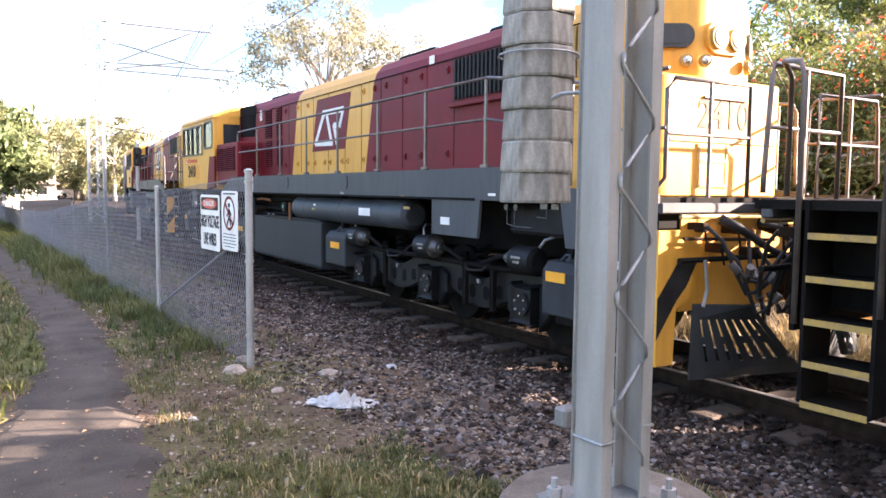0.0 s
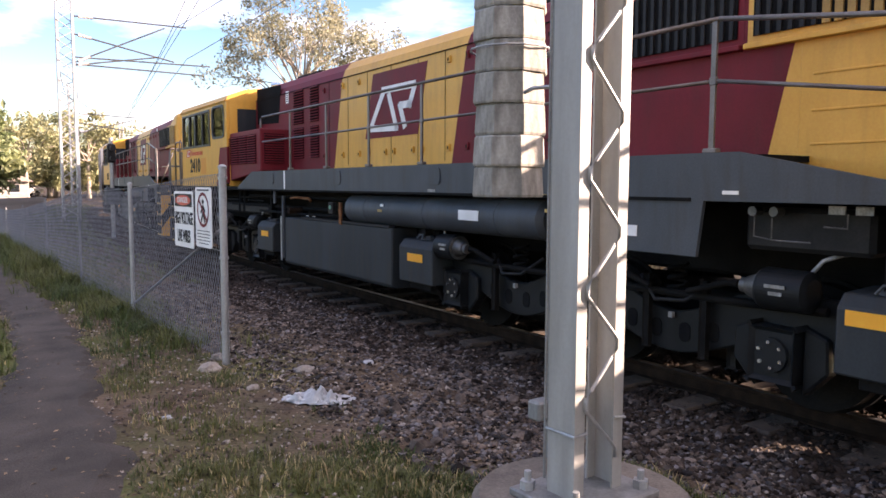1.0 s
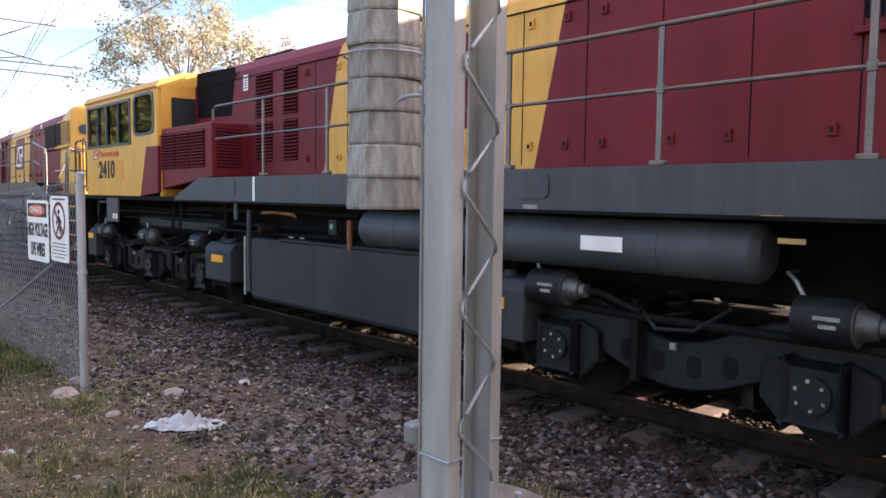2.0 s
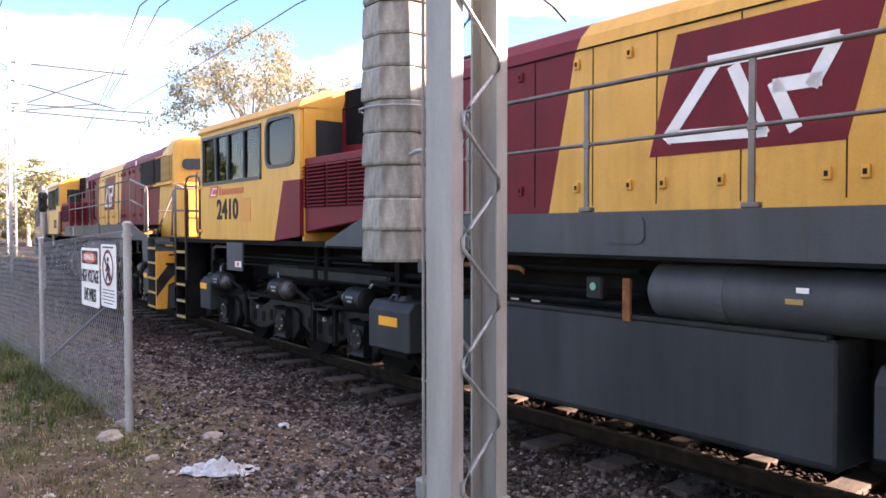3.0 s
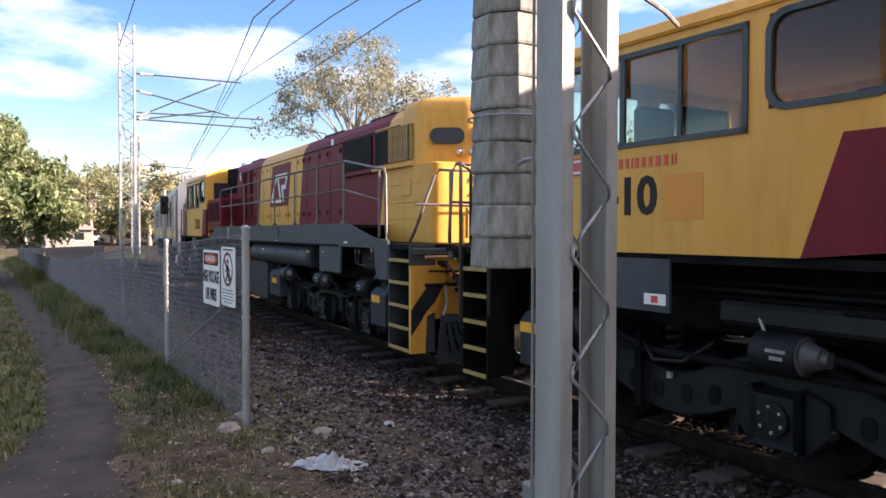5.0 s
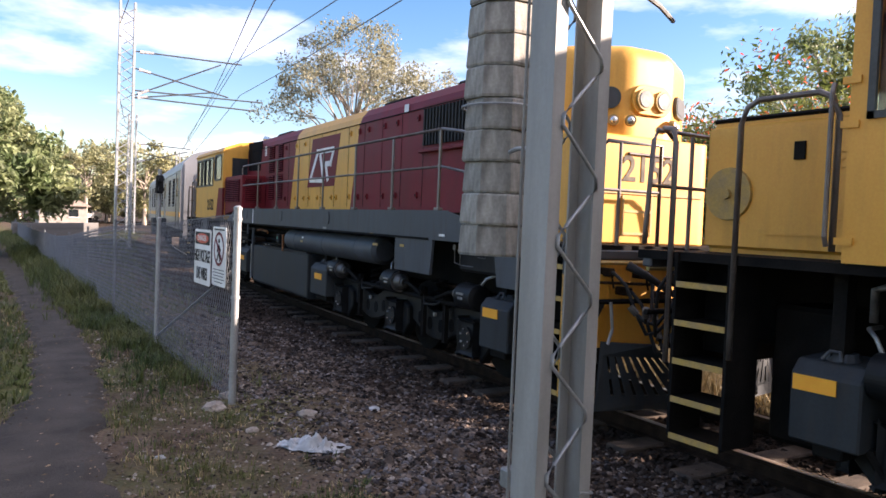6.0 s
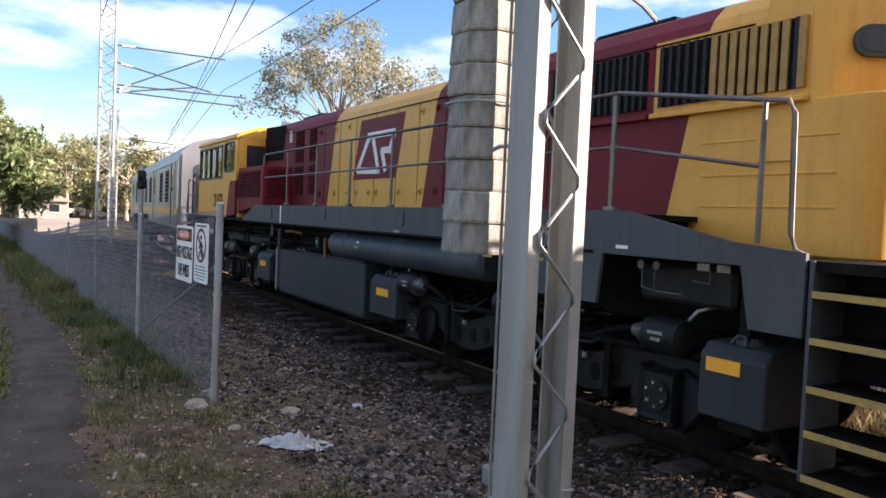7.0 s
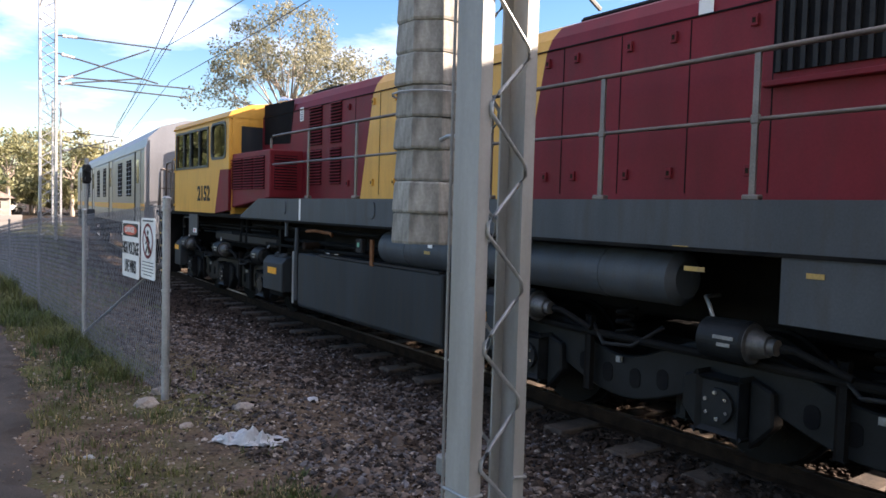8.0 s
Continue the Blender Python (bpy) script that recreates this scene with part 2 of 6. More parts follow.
LENS = material("lamp_lens", (0.30, 0.28, 0.24), (0.42, 0.40, 0.35), 0.15, 0.6, 8, 40, 0.0)
WIRE = material("overhead_wire", (0.06, 0.065, 0.07), (0.09, 0.09, 0.1), 0.5, 0.5, 6, 40, 0.0)
INSUL = material("insulator", (0.42, 0.40, 0.40), (0.5, 0.48, 0.47), 0.3, 0, 6, 40, 0.0)
FENCEWIRE = material("chain_link_wire", (0.15, 0.16, 0.175), (0.22, 0.23, 0.245), 0.5, 0.4, 6, 40, 0.0)
HOUSE = material("house_wall", (0.26, 0.23, 0.20), (0.34, 0.31, 0.27), 0.8, 0, 2, 40, 0.1)
ROOF = material("house_roof", (0.26, 0.20, 0.17), (0.33, 0.26, 0.22), 0.8, 0, 3, 40, 0.1)


def ground_material():
    """Bare soil, gravel and thatch, mixed over a field of noises."""
    m = bpy.data.materials.new("soil_and_gravel")
    m.use_nodes = True
    n, l = m.node_tree.nodes, m.node_tree.links
    b = n["Principled BSDF"]
    b.inputs["Roughness"].default_value = 0.95
    b.inputs["Specular IOR Level"].default_value = 0.1
    tc = n.new("ShaderNodeTexCoord")

    def tex(kind, scale, detail=6.0):
        t = n.new(kind)
        t.inputs["Scale"].default_value = scale
        if kind == "ShaderNodeTexNoise":
            t.inputs["Detail"].default_value = detail
        l.new(tc.outputs["Object"], t.inputs["Vector"])
        return t

    def ramp(src, p0, c0, p1, c1):
        r = n.new("ShaderNodeValToRGB")
        r.color_ramp.elements[0].position, r.color_ramp.elements[1].position = p0, p1
        r.color_ramp.elements[0].color, r.color_ramp.elements[1].color = rgb(c0), rgb(c1)
        l.new(src, r.inputs["Fac"])
        return r
    soil = ramp(tex("ShaderNodeTexNoise", 3.0).outputs["Fac"], 0.3, (0.078, 0.053, 0.036), 0.75, (0.18, 0.13, 0.09))
    vor = tex("ShaderNodeTexVoronoi", 28.0)
    grav = ramp(vor.outputs["Distance"], 0.05, (0.16, 0.125, 0.10), 0.6, (0.05, 0.038, 0.03))
    mix = n.new("ShaderNodeMixRGB")
    mask = ramp(tex("ShaderNodeTexNoise", 1.1).outputs["Fac"], 0.5, (0, 0, 0), 0.68, (1, 1, 1))
    l.new(mask.outputs["Color"], mix.inputs["Fac"])
    l.new(soil.outputs["Color"], mix.inputs["Color1"])
    l.new(grav.outputs["Color"], mix.inputs["Color2"])
    thatch = ramp(tex("ShaderNodeTexNoise", 9.0).outputs["Fac"], 0.35, (0.12, 0.115, 0.045), 0.7, (0.075, 0.10, 0.028))
    mix2 = n.new("ShaderNodeMixRGB")
    mask2 = ramp(tex("ShaderNodeTexNoise", 0.35).outputs["Fac"], 0.42, (0, 0, 0), 0.57, (1, 1, 1))
    sep = n.new("ShaderNodeSeparateXYZ")
    l.new(tc.outputs["Object"], sep.inputs[0])

    def across(x0, x1, v0, v1):
        g = n.new("ShaderNodeMapRange")
        g.inputs["From Min"].default_value, g.inputs["From Max"].default_value = x0, x1
        g.inputs["To Min"].default_value, g.inputs["To Max"].default_value = v0, v1
        l.new(sep.outputs["X"], g.inputs["Value"])
        return g
    # no thatch on the track bed, where the soil is darkened for oil and the train's shade instead
    bare = n.new("ShaderNodeMath")
    bare.operation = "MULTIPLY"
    l.new(mask2.outputs["Color"], bare.inputs[0])
    l.new(across(2.4, 3.4, 1.0, 0.0).outputs["Result"], bare.inputs[1])
    l.new(bare.outputs[0], mix2.inputs["Fac"])
    l.new(mix.outputs["Color"], mix2.inputs["Color1"])
    l.new(thatch.outputs["Color"], mix2.inputs["Color2"])
    # the train's shade goes into the soil colour here, together with the oil
    oil_shade = n.new("ShaderNodeMixRGB")
    oil_shade.inputs["Color2"].default_value = (0.030, 0.022, 0.017, 1)
    l.new(across(3.3, 4.5, 0.0, 0.8).outputs["Result"], oil_shade.inputs["Fac"])
    l.new(mix2.outputs["Color"], oil_shade.inputs["Color1"])
    l.new(oil_shade.outputs["Color"], b.inputs["Base Color"])
    bp = n.new("ShaderNodeBump")
    bp.inputs["Strength"].default_value, bp.inputs["Distance"].default_value = 0.7, 0.03
    l.new(vor.outputs["Distance"], bp.inputs["Height"])
    l.new(bp.outputs["Normal"], b.inputs["Normal"])
    return m


GROUND = ground_material()

# ---- mesh helpers ----


def part(name, bm, mat, parent=None, label="", smooth=False):
    """Links a bmesh as one mesh object, under a thing or a part if one is given."""
    me = bpy.data.meshes.new(name)
    bm.normal_update()
    bm.to_mesh(me)
    bm.free()
    for m in (mat if isinstance(mat, (list, tuple)) else [mat]):
        me.materials.append(m)
    if smooth:
        for p in me.polygons:
            p.use_smooth = True
    ob = new(name, me)
    ob.parent = parent
    if label:
        ob["label"] = label
    return ob


def again(ob, m, parent=None):
    """Another part on the same mesh, at the pose m."""
    o = new(ob.name.split(".")[0], ob.data)
    o.parent = parent or ob.parent
    o.matrix_basis = m
    return o


def box(x0, x1, y0, y1, z0, z1, bev=0.0, bm=None, seg=1):
    own = bm or bmesh.new()
    r = bmesh.ops.create_cube(own, size=1.0)
    for v in r["verts"]:
        v.co = Vector(((x0 + x1) / 2 + v.co.x * (x1 - x0), (y0 + y1) / 2 + v.co.y * (y1 - y0), (z0 + z1) / 2 + v.co.z * (z1 - z0)))
    if bev:
        es = list({e for v in r["verts"] for e in v.link_edges})
        bmesh.ops.bevel(own, geom=es, offset=bev, segments=seg, affect="EDGES")
    return own


def rod(pts, r, n=8, bm=None, close=True):
    """A round bar along points."""
    own = bm or bmesh.new()
    pts = [Vector(p) for p in pts]
    rings = []
    for i, p in enumerate(pts):
        d = (pts[min(i + 1, len(pts) - 1)] - pts[max(i - 1, 0)]).normalized()
        up = Vector((0, 0, 1)) if abs(d.z) < 0.9 else Vector((1, 0, 0))
        a = d.cross(up).normalized()
        b = a.cross(d)
        rr = r[i] if isinstance(r, (list, tuple)) else r
        rings.append([own.verts.new(p + (a * math.cos(2 * math.pi * k / n) + b * math.sin(2 * math.pi * k / n)) * rr) for k in range(n)])
    for q, w in zip(rings, rings[1:]):
        for k in range(n):
            own.faces.new((q[k], q[(k + 1) % n], w[(k + 1) % n], w[k]))
    if close:
        own.faces.new(rings[0][::-1])
        own.faces.new(rings[-1])
    return own


def prism(poly, axis, a0, a1, bm=None, bev=0.0):
    """A polygon pushed along an axis: axis x takes (y, z) points, y takes (x, z), z takes (x, y)."""
    own = bm or bmesh.new()

    def at(p, a):
        return {"x": (a, p[0], p[1]), "y": (p[0], a, p[1]), "z": (p[0], p[1], a)}[axis]
    lo = [own.verts.new(at(p, a0)) for p in poly]
    hi = [own.verts.new(at(p, a1)) for p in poly]
    n = len(poly)
    fs = [own.faces.new(lo), own.faces.new(hi)]
    for k in range(n):
        fs.append(own.faces.new((lo[k], lo[(k + 1) % n], hi[(k + 1) % n], hi[k])))
    bmesh.ops.recalc_face_normals(own, faces=fs)
    if bev:
        bmesh.ops.bevel(own, geom=list({e for f in fs for e in f.edges}), offset=bev, segments=1, affect="EDGES")
    return own


def arc(cx, cy, r, a0, a1, n):
    return [(cx + r * math.cos(radians(a0 + (a1 - a0) * i / n)), cy + r * math.sin(radians(a0 + (a1 - a0) * i / n))) for i in range(n + 1)]


def rounded(x0, x1, y0, y1, r, n=4):
    return arc(x1 - r, y1 - r, r, 0, 90, n) + arc(x0 + r, y1 - r, r, 90, 180, n) + arc(x0 + r, y0 + r, r, 180, 270, n) + arc(x1 - r, y0 + r, r, 270, 360, n)


def words(name, text, size, mat, parent, m, depth=0.004, label="", bold=0.0):
    """Raised lettering, as a mesh: x right, y up, seen from +z."""
    cu = bpy.data.curves.new(name, "FONT")
    cu.body, cu.size, cu.extrude, cu.offset, cu.resolution_u = text, size, depth, bold, 3
    cu.align_x, cu.align_y = "CENTER", "CENTER"
    tmp = new("lettering", cu)
    me = bpy.data.meshes.new_from_object(tmp.evaluated_get(bpy.context.evaluated_depsgraph_get()))
    bpy.data.objects.remove(tmp)
    me.materials.append(mat)
    ob = new(name, me)
    ob.parent = parent
    ob.matrix_basis = m
    if label:
        ob["label"] = label
    return ob


def strokes(lines, w, d, bm=None):
    """Flat strokes of width w and depth d in the plane x = 0, points (y, z); it faces -x."""
    own = bm or bmesh.new()
    for (y0, z0), (y1, z1) in lines:
        dv = Vector((y1 - y0, z1 - z0))
        ln = dv.length
        u = dv / ln
        nrm = Vector((-u.y, u.x)) * w / 2
        e = u * w * 0.5
        q = [Vector((y0, z0)) - e + nrm, Vector((y0, z0)) - e - nrm, Vector((y1, z1)) + e - nrm, Vector((y1, z1)) + e + nrm]
        prism([(p.x, p.y) for p in q], "x", -d, 0.0, own)
    return own


# ---- the line of the track ----
R, A0, DX = 242.8, -4.92, 5.766
Z_UNIT = -0.17          # the height on which a vehicle's own z = 0 lies; the rail head is 0.14 above it
RAIL_Z = -0.03


def track(q):
    """Place and heading of the track at q metres along it; heading in radians to the right of +y."""
    if q < A0:
        return DX, q, 0.0
    a = (q - A0) / R
    return DX + R - R * math.cos(a), A0 + R * math.sin(a), a


def beside(q, off):
    x, y, a = track(q)
    return x + off * math.cos(a), y - off * math.sin(a)


def from_track(x, y):
    """Signed distance of a place from the track, positive beyond it."""
    if y < A0:
        return x - DX
    return R - math.hypot(x - (DX + R), y - A0)


# ---- ground, path, track ----


def smoothstep(a, b, v):
    t = max(0.0, min(1.0, (v - a) / (b - a)))
    return t * t * (3 - 2 * t)


def ground_z(x, y):
    """The lie of the land: a shoulder at the fence, the track bed a little lower, a low bank beyond it."""
    o = from_track(x, y)
    z = -0.035 - 0.165 * smoothstep(-3.3, -1.5, o) + 0.10 * smoothstep(2.0, 4.0, o)
    far = math.hypot(x, y)
    if far < 60:
        z += 0.02 * noise.noise(Vector((x * 0.9, y * 0.9, 0))) + 0.008 * noise.noise(Vector((x * 4, y * 4, 3)))
    return z


def graded(lo, hi, a, b, fine, grow=1.22):
    """Coordinates that are close together from a to b and spread out beyond."""
    v = list(np.arange(a, b, fine))
    s = fine
    while v[-1] < hi:
        s *= grow
        v.append(v[-1] + s)
    s = fine
    while v[0] > lo:
        s *= grow
        v.insert(0, v[0] - s)
    return v


def build_ground():
    xs, ys = graded(-900, 900, -3, 12, 0.16), graded(-900, 1400, -4, 26, 0.2)
    verts = [(x, y, ground_z(x, y)) for y in ys for x in xs]
    n = len(xs)
    faces = [(j * n + i, j * n + i + 1, (j + 1) * n + i + 1, (j + 1) * n + i) for j in range(len(ys) - 1) for i in range(n - 1)]
    me = bpy.data.meshes.new("ground")
    me.from_pydata(verts, [], faces)
    me.materials.append(GROUND)
    for p in me.polygons:
        p.use_smooth = True
    return tagged(new("ground", me), "brown stony soil with patchy grass beside the railway", "ground", kind="structure")


ground = build_ground()

PATH_LINE = [(-0.2, -6.0), (0.0, 0.0), (0.32, 3.0), (0.52, 4.4), (0.80, 5.7), (1.13, 7.0), (1.33, 9.7), (1.42, 13.0), (1.45, 20.0), (1.35, 29.0), (0.9, 45.0), (0.0, 60.0)]


def path_at(y):
    for (x0, y0), (x1, y1) in zip(PATH_LINE, PATH_LINE[1:]):
        if y <= y1:
            t = (y - y0) / (y1 - y0)
            return x0 + (x1 - x0) * t
    return PATH_LINE[-1][0]


def path_half(y):
    return 0.33 + 0.22 * (1 - smoothstep(3.5, 7.5, y))


def build_path():
    verts, faces = [], []
    ys = list(np.arange(-6, 26, 0.12)) + list(np.arange(26, 60, 1.0))
    cols = 7
    for y in ys:
        smooth_x = sum(path_at(y + k * 0.4) for k in range(-3, 4)) / 7
        h = path_half(y)
        wl_ = 0.12 * noise.noise(Vector((0, y * 1.7, 5))) + 0.11 * noise.noise(Vector((0, y * 6.5, 5)))
        wr_ = 0.14 * noise.noise(Vector((4, y * 1.7, 9))) + 0.12 * noise.noise(Vector((4, y * 6.5, 9)))
        for c in range(cols):
            f = c / (cols - 1)
            x = smooth_x - h + wl_ + (2 * h + wr_ - wl_) * f
            edge = 0.018 if 0 < c < cols - 1 else -0.02
            verts.append((x, y, ground_z(x, y) + edge + 0.012))
    for j in range(len(ys) - 1):
        for c in range(cols - 1):
            a = j * cols + c
            faces.append((a, a + 1, a + cols + 1, a + cols))
    me = bpy.data.meshes.new("path")
    me.from_pydata(verts, [], faces)
    me.materials.append(TARMAC)
    return tagged(new("path", me), "narrow worn dark asphalt footpath with ragged edges", "path", kind="structure")


path = build_path()


def build_rail(off, label):
    """One rail with foot, web and head, swept along the track."""
    prof = [(-0.065, -0.15), (0.065, -0.15), (0.065, -0.138), (0.012, -0.12), (0.012, -0.045), (0.034, -0.035), (0.034, -0.004), (0.026, 0.0), (-0.026, 0.0), (-0.034, -0.004), (-0.034, -0.035), (-0.012, -0.045), (-0.012, -0.12), (-0.065, -0.138)]
    bm = bmesh.new()
    rings = []
    for q in list(np.arange(-40, 60, 0.5)) + list(np.arange(60, 160, 3)):
        rings.append([bm.verts.new((*beside(q, off + u), RAIL_Z + z)) for u, z in prof])
    n = len(prof)
    for a, b in zip(rings, rings[1:]):
        for k in range(n):
            f = bm.faces.new((a[k], a[(k + 1) % n], b[(k + 1) % n], b[k]))
            f.material_index = 1 if k in (6, 7, 8) else 0
    return tagged(part("rail", bm, [RUST, RAILTOP]), label, "rail", group="rails of the track", kind="structure")


build_rail(-0.568, "rusty steel rail with a polished head")
build_rail(0.568, "rusty steel rail with a polished head")

sleepers = tagged(new("sleepers"), "row of dusty brown sleepers half sunk in ballast", "sleepers", kind="structure")


def build_sleepers():
    base = None
    rng = random.Random(5)
    for k in range(-30, 150):
        q = k * 0.685
        x, y, a = track(q)
        m = pose(x + rng.uniform(-0.03, 0.03), y, RAIL_Z - 0.184 + rng.uniform(-0.008, 0.008), 0, rng.uniform(-0.6, 0.6), -math.degrees(a) + rng.uniform(-1.2, 1.2))
        if base is None:
            base = part("sleeper", box(-1.075, 1.075, -0.115, 0.115, -0.08, 0.045, 0.015), SLEEPER, sleepers)
            base.matrix_basis = m
        else:
            again(base, m, sleepers)


build_sleepers()


def stone_shape(rng):
    pts = [Vector((1, 0, 0)), Vector((-1, 0, 0)), Vector((0, 1, 0)), Vector((0, -1, 0)), Vector((0, 0, 1)), Vector((0.6, 0.6, 0.5)), Vector((-0.6, 0.5, 0.6)), Vector((-0.5, -0.7, 0.4)), Vector((0.6, -0.6, 0.5))]
    pts = [p * rng.uniform(0.65, 1.1) for p in pts]
    fs = [(4, 5, 6), (4, 6, 7), (4, 7, 8), (4, 8, 5), (0, 5, 8), (2, 6, 5), (1, 7, 6), (3, 8, 7), (0, 2, 5), (2, 1, 6), (1, 3, 7), (3, 0, 8)]
    return pts, fs


def scatter_stones(name, label, count, place, size, mat, seed):
    rng = random.Random(seed)
    shapes = [stone_shape(rng) for _ in range(14)]
    verts, faces = [], []
    for _ in range(count):
        x, y = place(rng)
        pts, fs = shapes[rng.randrange(14)]
        s = size * rng.uniform(0.5, 1.25) * (1.6 if rng.random() < 0.05 else 1)
        e = Euler((rng.uniform(-0.6, 0.6), rng.uniform(-0.6, 0.6), rng.uniform(0, 6.28))).to_matrix()
        c = Vector((x, y, ground_z(x, y) + s * 0.12))
        sq = rng.uniform(0.5, 0.85)
        base = len(verts)
        for p in pts:
            w = e @ Vector((p.x, p.y * 0.8, p.z * sq)) * s + c
            verts.append(w)
        faces += [(a + base, b + base, d + base) for a, b, d in fs]
    me = bpy.data.meshes.new(name)
    me.from_pydata(verts, [], faces)
    me.materials.append(mat)
    return tagged(new(name, me), label, "gravel", kind="stuff")


def bed_place(rng):
    while True:
        q = rng.uniform(-3, 30) if rng.random() < 0.8 else rng.uniform(30, 60)
        off = rng.uniform(-2.5, 1.6)
        x, y = beside(q, off)
        if q < 30 or off < -1.0:
            if noise.noise(Vector((x * 0.7, y * 0.7, 7))) > -0.3 - (off + 2.3) * 0.9:
                return x, y


def near_place(rng):
    while True:
        x, y = rng.uniform(2.3, 5.2), rng.uniform(0.3, 12)
        if noise.noise(Vector((x * 1.1, y * 1.1, 15))) + 0.5 * noise.noise(Vector((x * 3.5, y * 3.5, 3))) < -0.08 and rng.random() < 0.72:
            continue
        if x - 2.3 > 0.55 * max(0, 3.4 - y) * (0.6 + 0.8 * noise.noise(Vector((x, y, 2)))) - 0.1:
            if from_track(x, y) < -1.05 - rng.random() * 0.5:
                return x, y


def verge_place(rng):
    while True:
        x, y = rng.uniform(0.9, 3.4), rng.uniform(3.0, 13)
        if abs(x - path_at(y)) > path_half(y) - 0.12:
            return x, y


scatter_stones("ballast", "grey-brown crushed stone ballast round the sleepers", 40000, bed_place, 0.036, OILY_SHADED, 1)
scatter_stones("trackside_gravel", "loose purple-brown gravel beside the track", 12000, near_place, 0.024, STONE, 2)
scatter_stones("grey_gravel", "loose blue-grey crushed stone beside the track", 11000, near_place, 0.025, STONE_GREY, 6)
scatter_stones("coarse_gravel", "coarse dark stones strewn over the gravel", 1500, near_place, 0.042, STONE, 5)
scatter_stones("pale_gravel", "pale chips of stone among the dark gravel", 1500, near_place, 0.021, PALE, 12)
scatter_stones("verge_pebbles", "small pale pebbles scattered over bare soil", 1500, verge_place, 0.017, PALE, 3)
scatter_stones("verge_grit", "dark grit strewn over bare soil and path edge", 5000, verge_place, 0.014, STONE, 4)


def grass(name, label, count, place, height, mat, seed, width=0.006, blades=5):
    """Tufts of bent blades, joined."""
    rng = random.Random(seed)
    verts, faces = [], []
    for _ in range(count):
        x, y, k = place(rng)
        gz = ground_z(x, y)
        for _ in range(blades):
            h = height * k * rng.uniform(0.4, 1.2)
            a = rng.uniform(0, 6.28)
            lean = rng.uniform(0.2, 1.2) * h
            bx, by = x + rng.uniform(-0.04, 0.04), y + rng.uniform(-0.04, 0.04)
            dx, dy = math.cos(a), math.sin(a)
            w = width * rng.uniform(0.7, 1.4)
            b = len(verts)
            verts += [(bx - dy * w, by + dx * w, gz - 0.01), (bx + dy * w, by - dx * w, gz - 0.01),
                      (bx + dx * lean * 0.35 - dy * w * 0.8, by + dy * lean * 0.35 + dx * w * 0.8, gz + h * 0.6), (bx + dx * lean * 0.35 + dy * w * 0.8, by + dy * lean * 0.35 - dx * w * 0.8, gz + h * 0.6),
                      (bx + dx * lean, by + dy * lean, gz + h)]
            faces += [(b, b + 1, b + 3, b + 2), (b + 2, b + 3, b + 4)]
    me = bpy.data.meshes.new(name)
    me.from_pydata(verts, [], faces)
    me.materials.append(mat)
    return tagged(new(name, me), label, "grass", kind="stuff")


def patchy(x, y, s, lim):
    return noise.noise(Vector((x * s, y * s, 11))) > lim


def verge_grass(rng):
    """Thin grass between the path and the gravel, thick near the mast's footing."""
    while True:
        x, y = rng.uniform(-0.3, 3.4), rng.uniform(0.8, 13)
        if abs(x - path_at(y)) < path_half(y) - 0.03:
            continue
        if x > 2.45 + 0.25 * noise.noise(Vector((x, y * 1.3, 4))) and y > 3.0 - 0.3 * (x - 2.4):
            continue
        dens = 1.0 if y < 4.0 else 0.35
        if patchy(x + rng.gauss(0, 0.1), y + rng.gauss(0, 0.1), 1.6, rng.uniform(-0.3, 0.28) if y < 4.2 else rng.uniform(-0.12, 0.34)) and patchy(x, y, 7.0, rng.uniform(-0.5, 0.25)) and rng.random() < dens:
            return x, y, 0.6 + 0.9 * max(0, noise.noise(Vector((x * 2, y * 2, 1))) + 0.3)


def left_grass(rng):
    while True:
        y = rng.uniform(3, 40) if rng.random() < 0.75 else rng.uniform(20, 70)
        x = path_at(y) - path_half(y) - rng.uniform(0.0, 3.0 + y * 0.12)
        if patchy(x, y, 0.8, -0.3):
            return x, y, rng.uniform(0.5, 1.2)


def fence_grass(rng):
    y = rng.uniform(6.6, 46)
    x = FENCE_X(y) + rng.gauss(-0.14, 0.24)
    if noise.noise(Vector((x * 2.5, y * 1.4, 6))) < rng.uniform(-0.5, 0.2) or (y < 9 and rng.random() < 0.6):
        return fence_grass(rng)
    return x, y, rng.uniform(0.5, 1.3) * (0.75 + 0.6 * noise.noise(Vector((y * 0.8, 0, 0)))) * (1 + 0.9 * smoothstep(9, 16, y))


def far_grass(rng):
    while True:
        q = rng.uniform(-12, 30)
        off = rng.uniform(0.95, 8.0) if rng.random() < 0.6 else rng.uniform(0.95, 3.0)
        x, y = beside(q, off)
        if patchy(x, y, 0.9, -0.25):
            return x, y, rng.uniform(0.5, 1.3)


def tussock_place(rng):
    while True:
        q, off = rng.uniform(-14, 34), rng.uniform(1.25, 2.5)
        x, y = beside(q, off)
        if patchy(x, y, 1.7, rng.uniform(-0.6, 0.1)):
            return x, y, rng.uniform(0.6, 1.25)


def inner_grass(rng):
    q = rng.uniform(12, 60)
    x, y = beside(q, rng.uniform(-4.6, -2.2))
    return x, y, rng.uniform(0.4, 1.0)


def FENCE_X(y):
    return 2.3 + 0.0006 * max(0, y - 14) ** 2 * 0.5


